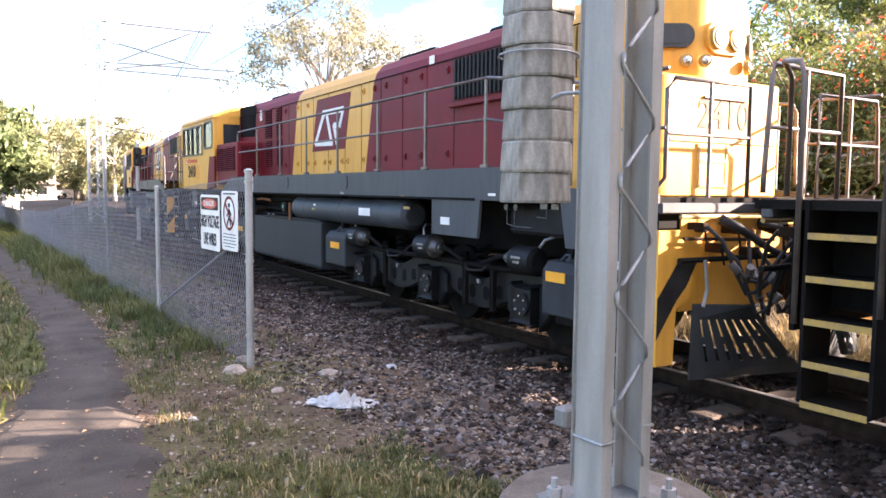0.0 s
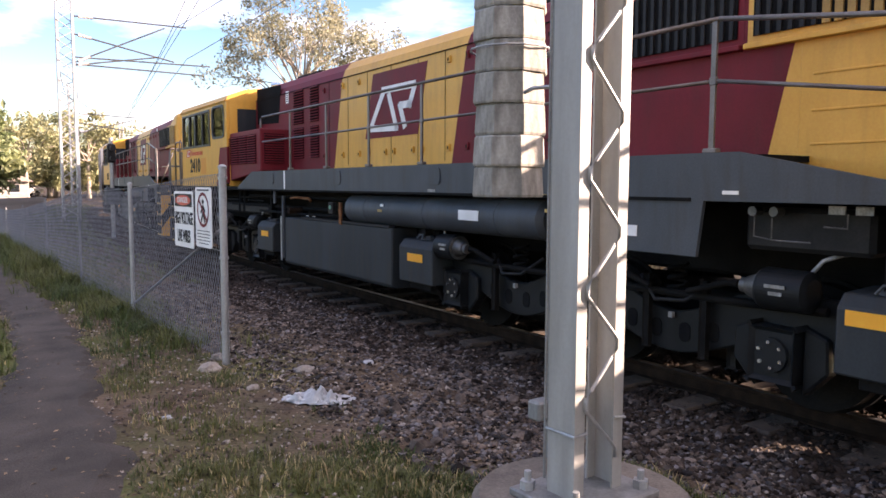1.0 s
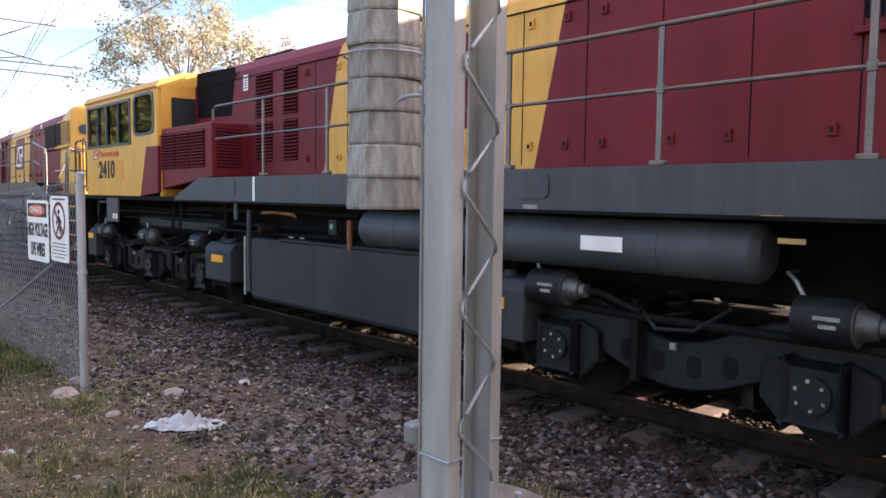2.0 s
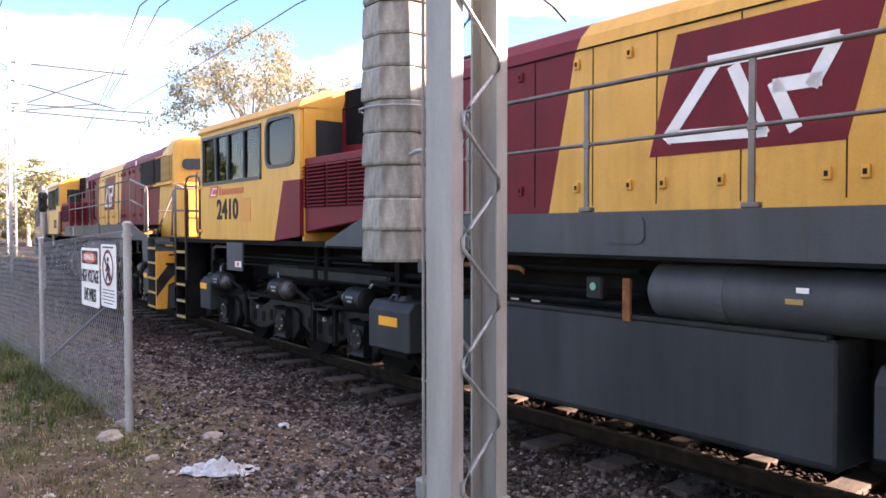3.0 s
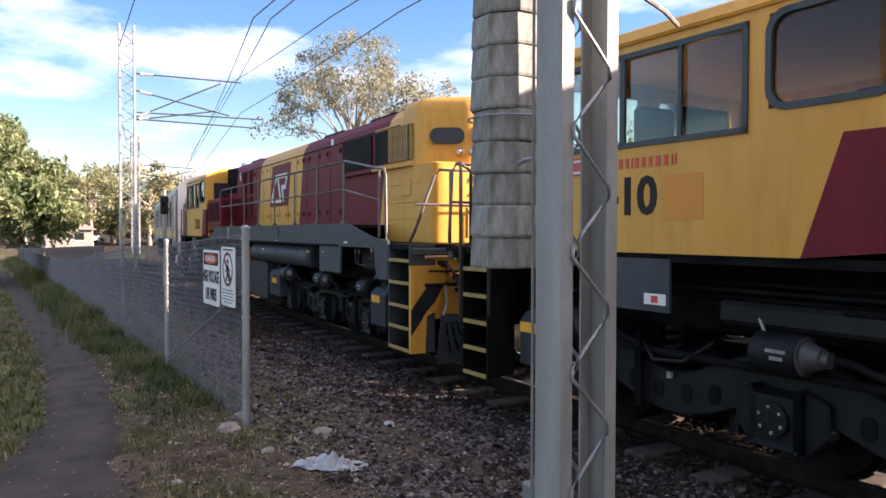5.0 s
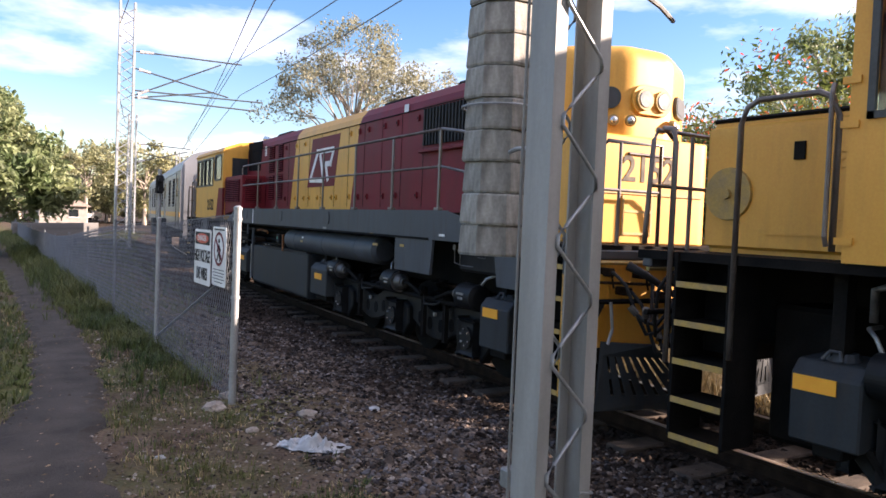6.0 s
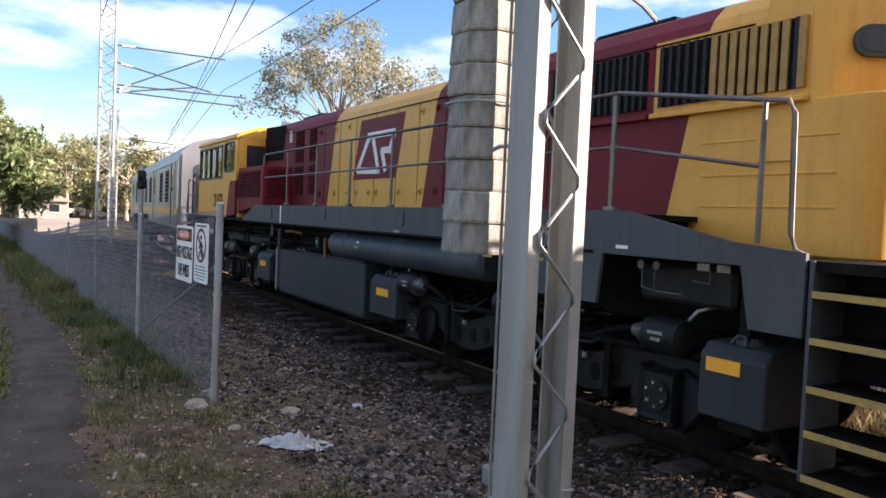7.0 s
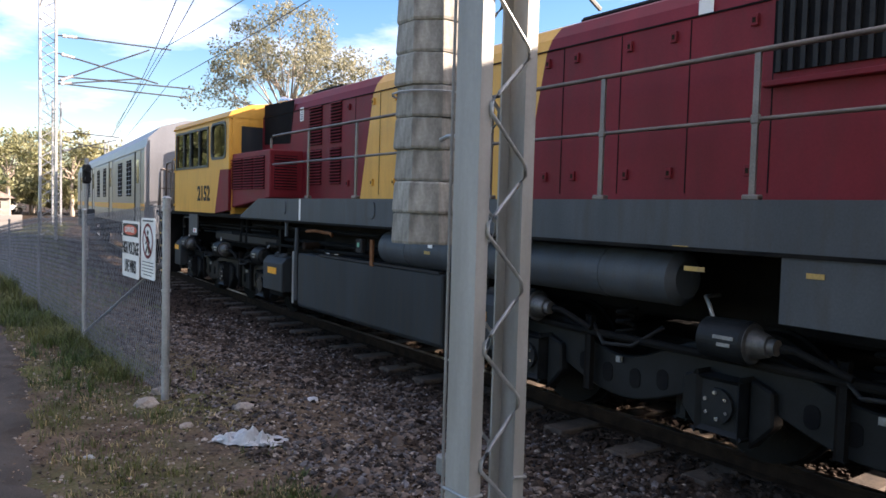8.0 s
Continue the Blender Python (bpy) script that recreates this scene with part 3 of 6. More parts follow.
grass("verge_grass", "short patchy green grass between path and gravel", 5200, verge_grass, 0.06, GRASSM, 21, 0.003, 6)
grass("path_side_grass", "mown green grass beside the footpath", 14000, left_grass, 0.10, GRASSM, 22, 0.007, 5)
grass("fence_weeds", "rank grass along the foot of the fence", 8500, fence_grass, 0.19, GRASSM, 23, 0.0042, 8)
grass("dry_verge", "straw-coloured dead stalks among the green grass", 1500, verge_grass, 0.055, DRYGRASS, 24, 0.004, 4)
grass("far_side_grass", "sunlit dry grass beyond the track", 9000, far_grass, 0.17, DRYGRASS, 25, 0.007, 6)
grass("dry_tussocks", "tall straw-coloured tussocks along the far rail", 4200, tussock_place, 0.40, DRYGRASS, 27, 0.006, 8)
grass("trackside_weeds", "low weeds between fence and track", 2500, inner_grass, 0.12, GRASSM, 26, 0.008, 5)


def scatter_litter(name, label, count, place, size, mat, seed):
    """Curled dead leaves and bark flakes lying flat."""
    rng = random.Random(seed)
    verts, faces = [], []
    for _ in range(count):
        x, y = place(rng)[:2]
        a, s = rng.uniform(0, 6.28), size * rng.uniform(0.5, 1.4)
        dx, dy, w = math.cos(a) * s, math.sin(a) * s, rng.uniform(0.25, 0.6)
        z = ground_z(x, y) + 0.012 + (0.022 if abs(x - path_at(y)) < path_half(y) else 0)
        b = len(verts)
        verts += [(x - dx, y - dy, z), (x - dy * w, y + dx * w, z + s * rng.uniform(0.1, 0.5)), (x + dx, y + dy, z + s * 0.2), (x + dy * w, y - dx * w, z + s * rng.uniform(0, 0.3))]
        faces += [(b, b + 1, b + 2), (b, b + 2, b + 3)]
    me = bpy.data.meshes.new(name)
    me.from_pydata(verts, [], faces)
    me.materials.append(mat)
    return tagged(new(name, me), label, "leaf litter", kind="stuff")


def litter_place(rng):
    while True:
        x, y = rng.uniform(0.3, 3.6), rng.uniform(1.0, 16)
        away = abs(x - path_at(y)) - path_half(y)
        if away < -0.12 and rng.random() < 0.8:
            continue
        if patchy(x, y, 1.3, -0.2) or rng.random() < 0.3:
            return x, y


scatter_litter("fallen_leaves", "dry brown fallen leaves and bark on the verge", 9000, litter_place, 0.015, LITTER, 41)

# ---- locomotives: own space x across, y along (+y to the cab end), z up ----
HW = 0.84               # half width of the long hood
SH = -0.225             # how far the paint's edges lean, per metre of height


def slab(bm, quad, thick):
    """Adds a flat four-cornered plate of the given thickness."""
    q = [Vector(p) for p in quad]
    nrm = (q[1] - q[0]).cross(q[3] - q[0]).normalized() * thick / 2
    lo, hi = [bm.verts.new(p - nrm) for p in q], [bm.verts.new(p + nrm) for p in q]
    bm.faces.new(lo[::-1])
    bm.faces.new(hi)
    for k in range(4):
        j = (k + 1) % 4
        bm.faces.new((lo[k], lo[j], hi[j], hi[k]))


def round_corner(a, b, c, r, n=5):
    """Points of a quadratic curve that rounds the corner b between a and c."""
    a, b, c = Vector(a), Vector(b), Vector(c)
    p, q = b + (a - b).normalized() * r, b + (c - b).normalized() * r
    out = []
    for k in range(n):
        t = k / (n - 1)
        out.append(tuple(p * (1 - t) ** 2 + b * (2 * t * (1 - t)) + q * t * t))
    return out


def hood_profile(z0=1.9):
    right = [(HW, z0), (HW, 2.6), (HW, 3.22), (HW - 0.035, 3.34), (HW - 0.12, 3.45), (HW - 0.35, 3.54), (0.2, 3.58)]
    return [(-x, z) for x, z in right] + [(x, z) for x, z in reversed(right)]


def hood_section(y_rear, y_front, mat, parent, lean_r=SH, lean_f=SH, z0=1.9):
    """A length of hood between two leaning cuts."""
    bm = bmesh.new()
    prof = hood_profile(z0)
    a = [bm.verts.new((x, y_rear + lean_r * (z - 1.95), z)) for x, z in prof]
    b = [bm.verts.new((x, y_front + lean_f * (z - 1.95), z)) for x, z in prof]
    for k in range(len(prof) - 1):
        bm.faces.new((a[k], a[k + 1], b[k + 1], b[k]))
    bm.faces.new(a)
    bm.faces.new(b[::-1])
    bmesh.ops.recalc_face_normals(bm, faces=bm.faces)
    return part("hood_section", bm, mat, parent)


def louvres(y0, y1, z0, z1, count, side, x, mat, parent):
    """A near-black backing, painted as the shade between, and slats that tilt out of it."""
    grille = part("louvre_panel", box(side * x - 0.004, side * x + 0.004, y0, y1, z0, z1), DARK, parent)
    pitch = (z1 - z0) / count
    slat = None
    for k in range(count):
        m = pose(side * (x + 0.012), (y0 + y1) / 2, z0 + pitch * (k + 0.5), 0, side * 35, 0)
        if slat is None:
            slat = part("slat", box(-0.019, 0.019, -(y1 - y0) / 2, (y1 - y0) / 2, -0.004, 0.004), mat, grille)
            slat.matrix_basis = m
        else:
            again(slat, m, grille)
    return grille


def handrail(parent, side, posts, top, mid, y0, y1, drop0=None, drop1=None):
    x = side * 1.36
    pts = []
    if drop0:
        pts += [(x, y0 + drop0[0], drop0[1]), (x, y0, top - 0.07)]
    else:
        pts += [(x, y0, top)]
    pts += [(x, y0 + (0.06 if y1 > y0 else -0.06), top), (x, y1, top)]
    part("top_rail", rod(pts, 0.017, 7), RAILPAINT, parent, smooth=True)
    part("middle_rail", rod([(x, y0, mid), (x, y1, mid)], 0.014, 7), RAILPAINT, parent, smooth=True)
    for y in posts:
        bm = box(x - 0.009, x + 0.009, y - 0.019, y + 0.019, 1.92, top)
        box(x - 0.03, x + 0.03, y - 0.055, y + 0.055, 1.915, 1.95, 0.008, bm)
        box(x - 0.014, x + 0.014, y - 0.03, y + 0.03, mid - 0.03, mid + 0.03, 0.008, bm)
        part("rail_post", bm, RAILPAINT, parent)


def bogie(yc, parent, name):
    """Three wheelsets in a cast frame with holes, springs and brake gear."""
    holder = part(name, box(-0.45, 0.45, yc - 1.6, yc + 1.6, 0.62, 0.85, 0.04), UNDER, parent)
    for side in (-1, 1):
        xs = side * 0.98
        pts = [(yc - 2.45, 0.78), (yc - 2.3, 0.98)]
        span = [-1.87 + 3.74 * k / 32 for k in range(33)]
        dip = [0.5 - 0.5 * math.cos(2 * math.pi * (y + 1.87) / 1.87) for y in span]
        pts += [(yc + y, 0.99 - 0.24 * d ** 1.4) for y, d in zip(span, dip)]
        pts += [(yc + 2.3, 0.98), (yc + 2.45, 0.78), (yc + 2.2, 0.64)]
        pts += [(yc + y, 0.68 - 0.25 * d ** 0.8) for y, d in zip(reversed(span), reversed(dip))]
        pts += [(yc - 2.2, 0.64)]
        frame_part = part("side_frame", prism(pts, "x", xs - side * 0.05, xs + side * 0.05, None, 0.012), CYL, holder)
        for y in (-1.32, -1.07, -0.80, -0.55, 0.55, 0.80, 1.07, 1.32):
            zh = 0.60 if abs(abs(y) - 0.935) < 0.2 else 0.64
            # each hole is a flat inlay, its inner shade given by colour
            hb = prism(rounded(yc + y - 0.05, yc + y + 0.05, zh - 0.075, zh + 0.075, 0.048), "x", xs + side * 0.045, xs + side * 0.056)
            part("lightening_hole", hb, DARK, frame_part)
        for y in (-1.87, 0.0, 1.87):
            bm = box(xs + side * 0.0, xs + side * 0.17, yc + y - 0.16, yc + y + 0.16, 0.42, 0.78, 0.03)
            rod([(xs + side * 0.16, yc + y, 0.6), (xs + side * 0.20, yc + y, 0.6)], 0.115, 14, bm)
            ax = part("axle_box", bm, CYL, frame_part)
            for k in range(6):
                a = k * math.pi / 3 + 0.4
                part("cover_bolt", rod([(xs + side * 0.19, yc + y + 0.085 * math.cos(a), 0.6 + 0.085 * math.sin(a)), (xs + side * 0.215, yc + y + 0.085 * math.cos(a), 0.6 + 0.085 * math.sin(a))], 0.013, 6), CHROME, frame_part)
            for sg in (-1, 1):
                pw = [(yc + y + sg * 0.17, 0.34), (yc + y + sg * 0.34, 0.52), (yc + y + sg * 0.33, 0.74), (yc + y + sg * 0.17, 0.80)]
                part("pedestal", prism(pw, "x", xs - side * 0.02, xs + side * 0.11, None, 0.015), CYL, frame_part)
            part("brake_block", box(xs - side * 0.28, xs - side * 0.12, yc + y + 0.46, yc + y + 0.54, 0.36, 0.86, 0.02), BLACK, frame_part)
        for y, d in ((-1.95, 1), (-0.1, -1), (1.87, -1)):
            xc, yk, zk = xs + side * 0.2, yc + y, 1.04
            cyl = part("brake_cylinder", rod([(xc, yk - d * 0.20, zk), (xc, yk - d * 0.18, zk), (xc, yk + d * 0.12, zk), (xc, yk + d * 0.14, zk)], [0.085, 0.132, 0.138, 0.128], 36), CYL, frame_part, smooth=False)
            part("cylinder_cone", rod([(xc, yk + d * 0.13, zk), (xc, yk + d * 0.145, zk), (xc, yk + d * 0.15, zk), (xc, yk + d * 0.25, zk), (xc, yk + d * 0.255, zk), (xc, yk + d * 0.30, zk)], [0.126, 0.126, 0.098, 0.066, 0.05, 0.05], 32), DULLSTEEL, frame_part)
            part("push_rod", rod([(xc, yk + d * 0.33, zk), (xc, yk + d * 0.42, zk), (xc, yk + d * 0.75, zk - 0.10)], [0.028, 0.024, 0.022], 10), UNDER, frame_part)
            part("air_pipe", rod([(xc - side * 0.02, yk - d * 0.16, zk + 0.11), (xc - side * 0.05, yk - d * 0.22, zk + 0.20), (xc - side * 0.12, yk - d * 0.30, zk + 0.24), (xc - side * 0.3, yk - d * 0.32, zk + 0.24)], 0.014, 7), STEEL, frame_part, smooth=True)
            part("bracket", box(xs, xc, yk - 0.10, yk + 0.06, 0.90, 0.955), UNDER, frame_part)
            bars = box(xs + side * 0.336, xs + side * 0.343, yk - 0.09, yk + 0.05, 1.06, 1.082)
            box(xs + side * 0.336, xs + side * 0.343, yk - 0.07, yk + 0.02, 1.015, 1.037, 0, bars)
            part("stencil", bars, STENCIL, frame_part)
            part("slack_lever", box(xs + side * 0.10, xs + side * 0.13, yk + d * 0.66 - 0.03, yk + d * 0.66 + 0.03, 0.45, 1.02, 0.01), UNDER, frame_part)
        for y in (-1.0, 0.9):
            part("frame_hose", rod([(xs + side * 0.06, yc + y - 0.35, 1.02), (xs + side * 0.16, yc + y - 0.15, 0.86), (xs + side * 0.17, yc + y + 0.12, 0.84), (xs + side * 0.08, yc + y + 0.34, 1.0)], 0.016, 7), BLACK, frame_part, smooth=True)
            part("drain_cock", box(xs + side * 0.06, xs + side * 0.09, yc + y + 0.02, yc + y + 0.06, 0.70, 0.745), STENCIL, frame_part)
        part("equaliser", rod([(xs + side * 0.12, yc - 2.2, 0.92), (xs + side * 0.12, yc - 1.4, 0.90), (xs + side * 0.12, yc + 1.4, 0.90), (xs + side * 0.12, yc + 2.2, 0.92)], 0.03, 8), UNDER, frame_part)
        for y in (-0.95, 0.95):
            coil = [(xs + 0.07 * math.cos(a), yc + y + 0.07 * math.sin(a), 0.82 + 0.012 * a) for a in np.arange(0, 25, 0.6)]
            part("spring", rod(coil, 0.016, 5), UNDER, frame_part)
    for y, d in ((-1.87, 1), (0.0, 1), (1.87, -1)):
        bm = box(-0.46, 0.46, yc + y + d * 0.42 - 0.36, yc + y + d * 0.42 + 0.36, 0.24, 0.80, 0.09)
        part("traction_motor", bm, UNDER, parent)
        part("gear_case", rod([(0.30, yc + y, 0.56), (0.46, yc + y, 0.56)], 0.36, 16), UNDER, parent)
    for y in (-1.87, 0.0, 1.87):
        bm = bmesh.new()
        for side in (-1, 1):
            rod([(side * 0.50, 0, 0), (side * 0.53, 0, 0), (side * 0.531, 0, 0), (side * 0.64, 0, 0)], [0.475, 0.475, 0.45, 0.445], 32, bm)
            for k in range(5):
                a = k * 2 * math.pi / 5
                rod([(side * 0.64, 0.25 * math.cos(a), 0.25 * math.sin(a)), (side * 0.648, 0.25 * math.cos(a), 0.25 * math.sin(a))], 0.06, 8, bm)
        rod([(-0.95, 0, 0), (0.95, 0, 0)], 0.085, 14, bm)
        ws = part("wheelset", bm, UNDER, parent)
        ws.location = (0, yc + y, 0.14 + 0.45)
    return holder


def emblem(parent, x, mirror=1.0):
    """The white device of slanted strokes on the panel; it faces -x."""
    # leaning outline: a slanted A and an angular R run together
    lines = [((-0.80, 2.45), (-1.46, 2.43)), ((-0.77, 2.46), (-1.12, 2.90)), ((-1.12, 2.93), (-1.90, 2.93)), ((-1.28, 2.84), (-1.46, 2.44)),
             ((-1.92, 2.91), (-1.80, 2.70)), ((-1.80, 2.70), (-1.58, 2.70)), ((-1.56, 2.69), (-1.67, 2.45))]
    em = part("emblem", strokes(lines[:4], 0.088, 0.005), WHITE, parent, "white angular railway device")
    em.matrix_basis = pose(x, 0, 0)
    em2 = part("emblem", strokes(lines[4:], 0.088, 0.005), WHITE, parent, "white angular railway device")
    em2.matrix_basis = pose(x, 0, 0)


def steps(parent, y0, y1, zs, plate):
    """A recessed stair of open treads between side plates, on both sides."""
    for side in (-1, 1):
        xo, xi = side * 1.4, side * 1.08
        for y in (y0, y1):
            part("stair_plate", box(min(xo, xi), max(xo, xi), y - 0.012, y + 0.012, 0.42, 1.66), plate, parent)
        # the stair's back is coloured near-black for the shade of the recess
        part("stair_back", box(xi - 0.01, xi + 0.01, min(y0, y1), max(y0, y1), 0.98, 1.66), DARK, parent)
        for z in zs:
            st = part("tread", box(min(xo, xi), max(xo, xi), min(y0, y1) + 0.012, max(y0, y1) - 0.012, z - 0.03, z), UNDER, parent)
            part("tread_edge", box(xo - 0.006, xo + 0.006, min(y0, y1) + 0.012, max(y0, y1) - 0.012, z - 0.035, z + 0.004), TREADY, st, "worn yellow-painted step nosing")


def locomotive(stairs, short_hood):
    root = new("diesel_locomotive")
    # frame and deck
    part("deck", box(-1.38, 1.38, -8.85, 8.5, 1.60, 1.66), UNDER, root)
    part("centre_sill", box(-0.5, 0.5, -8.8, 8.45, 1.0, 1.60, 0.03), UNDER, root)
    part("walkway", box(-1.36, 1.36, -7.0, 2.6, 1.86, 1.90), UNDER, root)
    sill = [(2.5, 1.91), (3.25, 1.655), (3.25, 1.60), (-5.65, 1.60), (-5.65, 1.22), (-6.55, 1.22), (-6.6, 1.60), (-7.82, 1.60), (-7.9, 1.22), (-8.25, 1.22), (-8.25, 1.70), (-7.75, 1.74), (-6.85, 1.92)]
    for side in (-1, 1):
        part("side_sill", prism(sill, "x", side * 1.40, side * 1.37), GREY, root, "grey-painted sill plate with a deep front panel")
        part("sill_lip", box(side * 1.40 - 0.012, side * 1.40 + 0.012, -6.5, 3.2, 1.595, 1.62), UNDER, root)
        for y in (-3.2, -0.82, 1.62):
            pts = rounded(y - 0.16, y + 0.16, 1.70, 1.88, 0.05)
            part("jacking_pad", prism(pts, "x", side * 1.40, side * 1.412), GREY, root)
        part("paint_tick", box(side * 1.404 - 0.002, side * 1.404 + 0.002, 0.975, 1.025, 1.63, 1.905), WHITE, root, "white vertical mark on the sill")
        part("hanging_plate", box(side * 1.39 - 0.012, side * 1.39 + 0.012, 5.5, 6.03, 1.24, 1.62), GREY, root)
        for (ya, yb, za, zb, mt) in ((5.53, 5.73, 1.29, 1.37, WHITE), (-5.85, -6.03, 1.33, 1.41, WHITE) if not stairs else (-5.80, -5.90, 1.49, 1.52, TREADY), (5.60, 5.66, 1.305, 1.355, RED), (-6.75, -6.87, 1.645, 1.67, WHITE), (-4.9, -5.02, 1.60, 1.625, TREADY), (-3.12, -3.26, 1.625, 1.655, STENCIL), (-5.0, -5.15, 1.47, 1.5, TREADY)):
            part("stencil", box(side * 1.405 - 0.003 - 0.003 * (mt is RED), side * 1.405 + 0.003 + 0.003 * (mt is RED), min(ya, yb), max(ya, yb), za, zb), mt, root)
    # hood
    hood_section(3.9, 0.41, MAROON, root, 0.0, SH)
    hood_section(0.41, -2.73, YELLOW, root)
    hood_section(-2.73, -6.70, MAROON, root)
    hood_section(-6.70, -7.5, YELLOW, root, SH, 0.0)
    up = [(-HW, -7.5), (HW, -7.5), (HW, -7.92), (0.27, -8.30), (-0.27, -8.30), (-HW, -7.92)]
    up = up[:2] + [p for k in (2, 3, 4, 5) for p in round_corner(up[k - 1], up[k], up[(k + 1) % 6], 0.10, 8)]
    bm = bmesh.new()
    lo = [bm.verts.new((x, y, 2.62)) for x, y in up]
    rings = [lo]
    for z, f in ((3.37, 1.0), (3.42, 0.985), (3.46, 0.962), (3.49, 0.93), (3.515, 0.888), (3.535, 0.83), (3.555, 0.72), (3.57, 0.55), (3.575, 0.3)):
        rings.append([bm.verts.new((x * f, -7.5 + (y + 7.5) * (0.35 + 0.65 * f), z)) for x, y in up])
    tp = rings[-1]
    for a, b in zip(rings, rings[1:]):
        for k in range(len(up)):
            bm.faces.new((a[k], a[(k + 1) % len(up)], b[(k + 1) % len(up)], b[k]))
    bm.faces.new(tp)
    bm.faces.new(lo[::-1])
    bmesh.ops.recalc_face_normals(bm, faces=bm.faces)
    for ob in (part("hood_end", bm, YELLOW, root, "bevelled yellow end of the long hood", True), part("nose_box", prism([(0.843, -6.9), (-0.843, -6.9)] + round_corner((-0.843, -6.9), (-0.843, -8.33), (0.843, -8.33), 0.17, 8) + round_corner((-0.843, -8.33), (0.843, -8.33), (0.843, -6.9), 0.17, 8), "z", 1.66, 2.68, None, 0.014), YELLOW, root, "", True)):
        ob.data.set_sharp_from_angle(angle=radians(24))
    for side in (-1, 1):
        # marker lamps and number box on the bevelled corner
        ang = math.degrees(math.atan2(0.38, HW - 0.27))
        cx, cy = side * (HW + 0.27) / 2, -8.11
        base = pose(cx - side * 0.035, cy - 0.024, 0, 0, 0, side * ang)
        nb = part("number_box", prism(rounded(-0.22, 0.22, 2.93, 3.13, 0.095, 8), "y", -0.035, 0.02), FRAMEGREY, root)
        nb.matrix_basis = base
        gl = part("number_glass", prism(rounded(-0.188, 0.188, 2.96, 3.10, 0.068, 8), "y", -0.039, -0.03), GREY, nb)
        for dx in (-0.32, -0.16):
            lamp = rod([(side * dx, 0.0, 2.82), (side * dx, -0.045, 2.82)], [0.056, 0.05], 16)
            lp = part("marker_lamp", lamp, TREADY, root)
            lp.matrix_basis = base
            part("marker_lens", rod([(side * dx, -0.04, 2.82), (side * dx, -0.052, 2.82), (side * dx, -0.062, 2.82)], [0.038, 0.033, 0.015], 14), CHROME, lp)
        # louvres and doors of the hood
        for ya, yb in ((1.57, 1.98), (0.97, 1.29)):
            louvres(ya, yb, 2.68, 3.24, 13, side, HW, MAROON, root)
            louvres(ya, yb, 2.12, 2.62, 12, side, HW, MAROON, root)
        part("logo_panel", prism([(-0.60, 2.32), (-1.99, 2.32), (-2.21, 3.17), (-0.83, 3.17)], "x", side * HW, side * (HW + 0.004)), MAROON, root)
        ys = [0.62, -0.02, -0.62, -1.28, -1.95, -2.55, -3.2, -3.85, -4.5, -5.15]
        for k, y in enumerate(ys):
            yy = y - 0.04
            part("door_seam", box(side * (HW + 0.0015) - 0.002, side * (HW + 0.0015) + 0.002, yy - 0.004, yy + 0.004, 1.98, 3.22), DARK, root)
        latches = {}
        for y in (0.75, 0.10, -0.42, -0.72, -1.18, -1.4, -1.88, -2.1, -2.68, -3.05, -3.4, -3.98, -4.4, -5.05):
            for z in (2.13, 3.12):
                if z > 3 and -2.3 < y < -0.7:
                    continue
                m = pose(side * (HW + 0.012), y, z)
                tone = YELLOW if -2.73 < y - SH * (z - 1.95) < 0.41 else MAROON
                if tone not in latches:
                    plate = part("door_latch", box(-0.012, 0.012, -0.026, 0.026, -0.040, 0.040, 0.004), tone, root)
                    plate.matrix_basis = m
                    slot = part("latch_slot", box(-0.0145, 0.0145, -0.012, 0.012, -0.020, 0.014), RUST, plate)
                    latches[tone] = (plate, slot)
                else:
                    again(latches[tone][1], pose(0, 0, 0), again(latches[tone][0], m, root))
        part("hood_gutter", box(side * (HW + 0.006) - 0.006, side * (HW + 0.006) + 0.006, -7.4, 3.8, 3.225, 3.237), UNDER, root)
        part("notice", box(side * (HW + 0.004) - 0.003, side * (HW + 0.004) + 0.003, -4.72, -4.6, 3.24, 3.34), WHITE, root)
        part("notice", box(side * (HW + 0.004) - 0.003, side * (HW + 0.004) + 0.003, 2.20, 2.32, 3.06, 3.26), WHITE, root)
        for k in range(5):
            part("notice_text", box(side * (HW + 0.008) - 0.001, side * (HW + 0.008) + 0.001, 2.22, 2.30 - 0.02 * (k % 2), 3.085 + k * 0.032, 3.10 + k * 0.032), GREY, root)
        part("notice", box(side * 0.852 - 0.003, side * 0.852 + 0.003, -7.68, -7.52, 2.36, 2.46), WHITE, root)
        part("hatch", box(side * 0.852 - 0.008, side * 0.852 + 0.008, -7.74, -7.46, 2.28, 2.50, 0.004), YELLOW, root)
        # front radiator opening with upright vanes
        for ya, yb, mt in ((-5.2, -6.42, MAROON), (-6.55, -7.78, YELLOW)):
            fr = part("radiator_frame", box(side * HW - 0.003, side * HW + 0.012, yb - 0.05, ya + 0.05, 2.70, 3.26), MAROON if mt is MAROON else YELLOW, root)
            # solid sheet behind the vanes, coloured as the shaded opening
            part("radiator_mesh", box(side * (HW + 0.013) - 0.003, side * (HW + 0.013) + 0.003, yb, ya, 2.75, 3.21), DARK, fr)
            vane = None
            n = 15
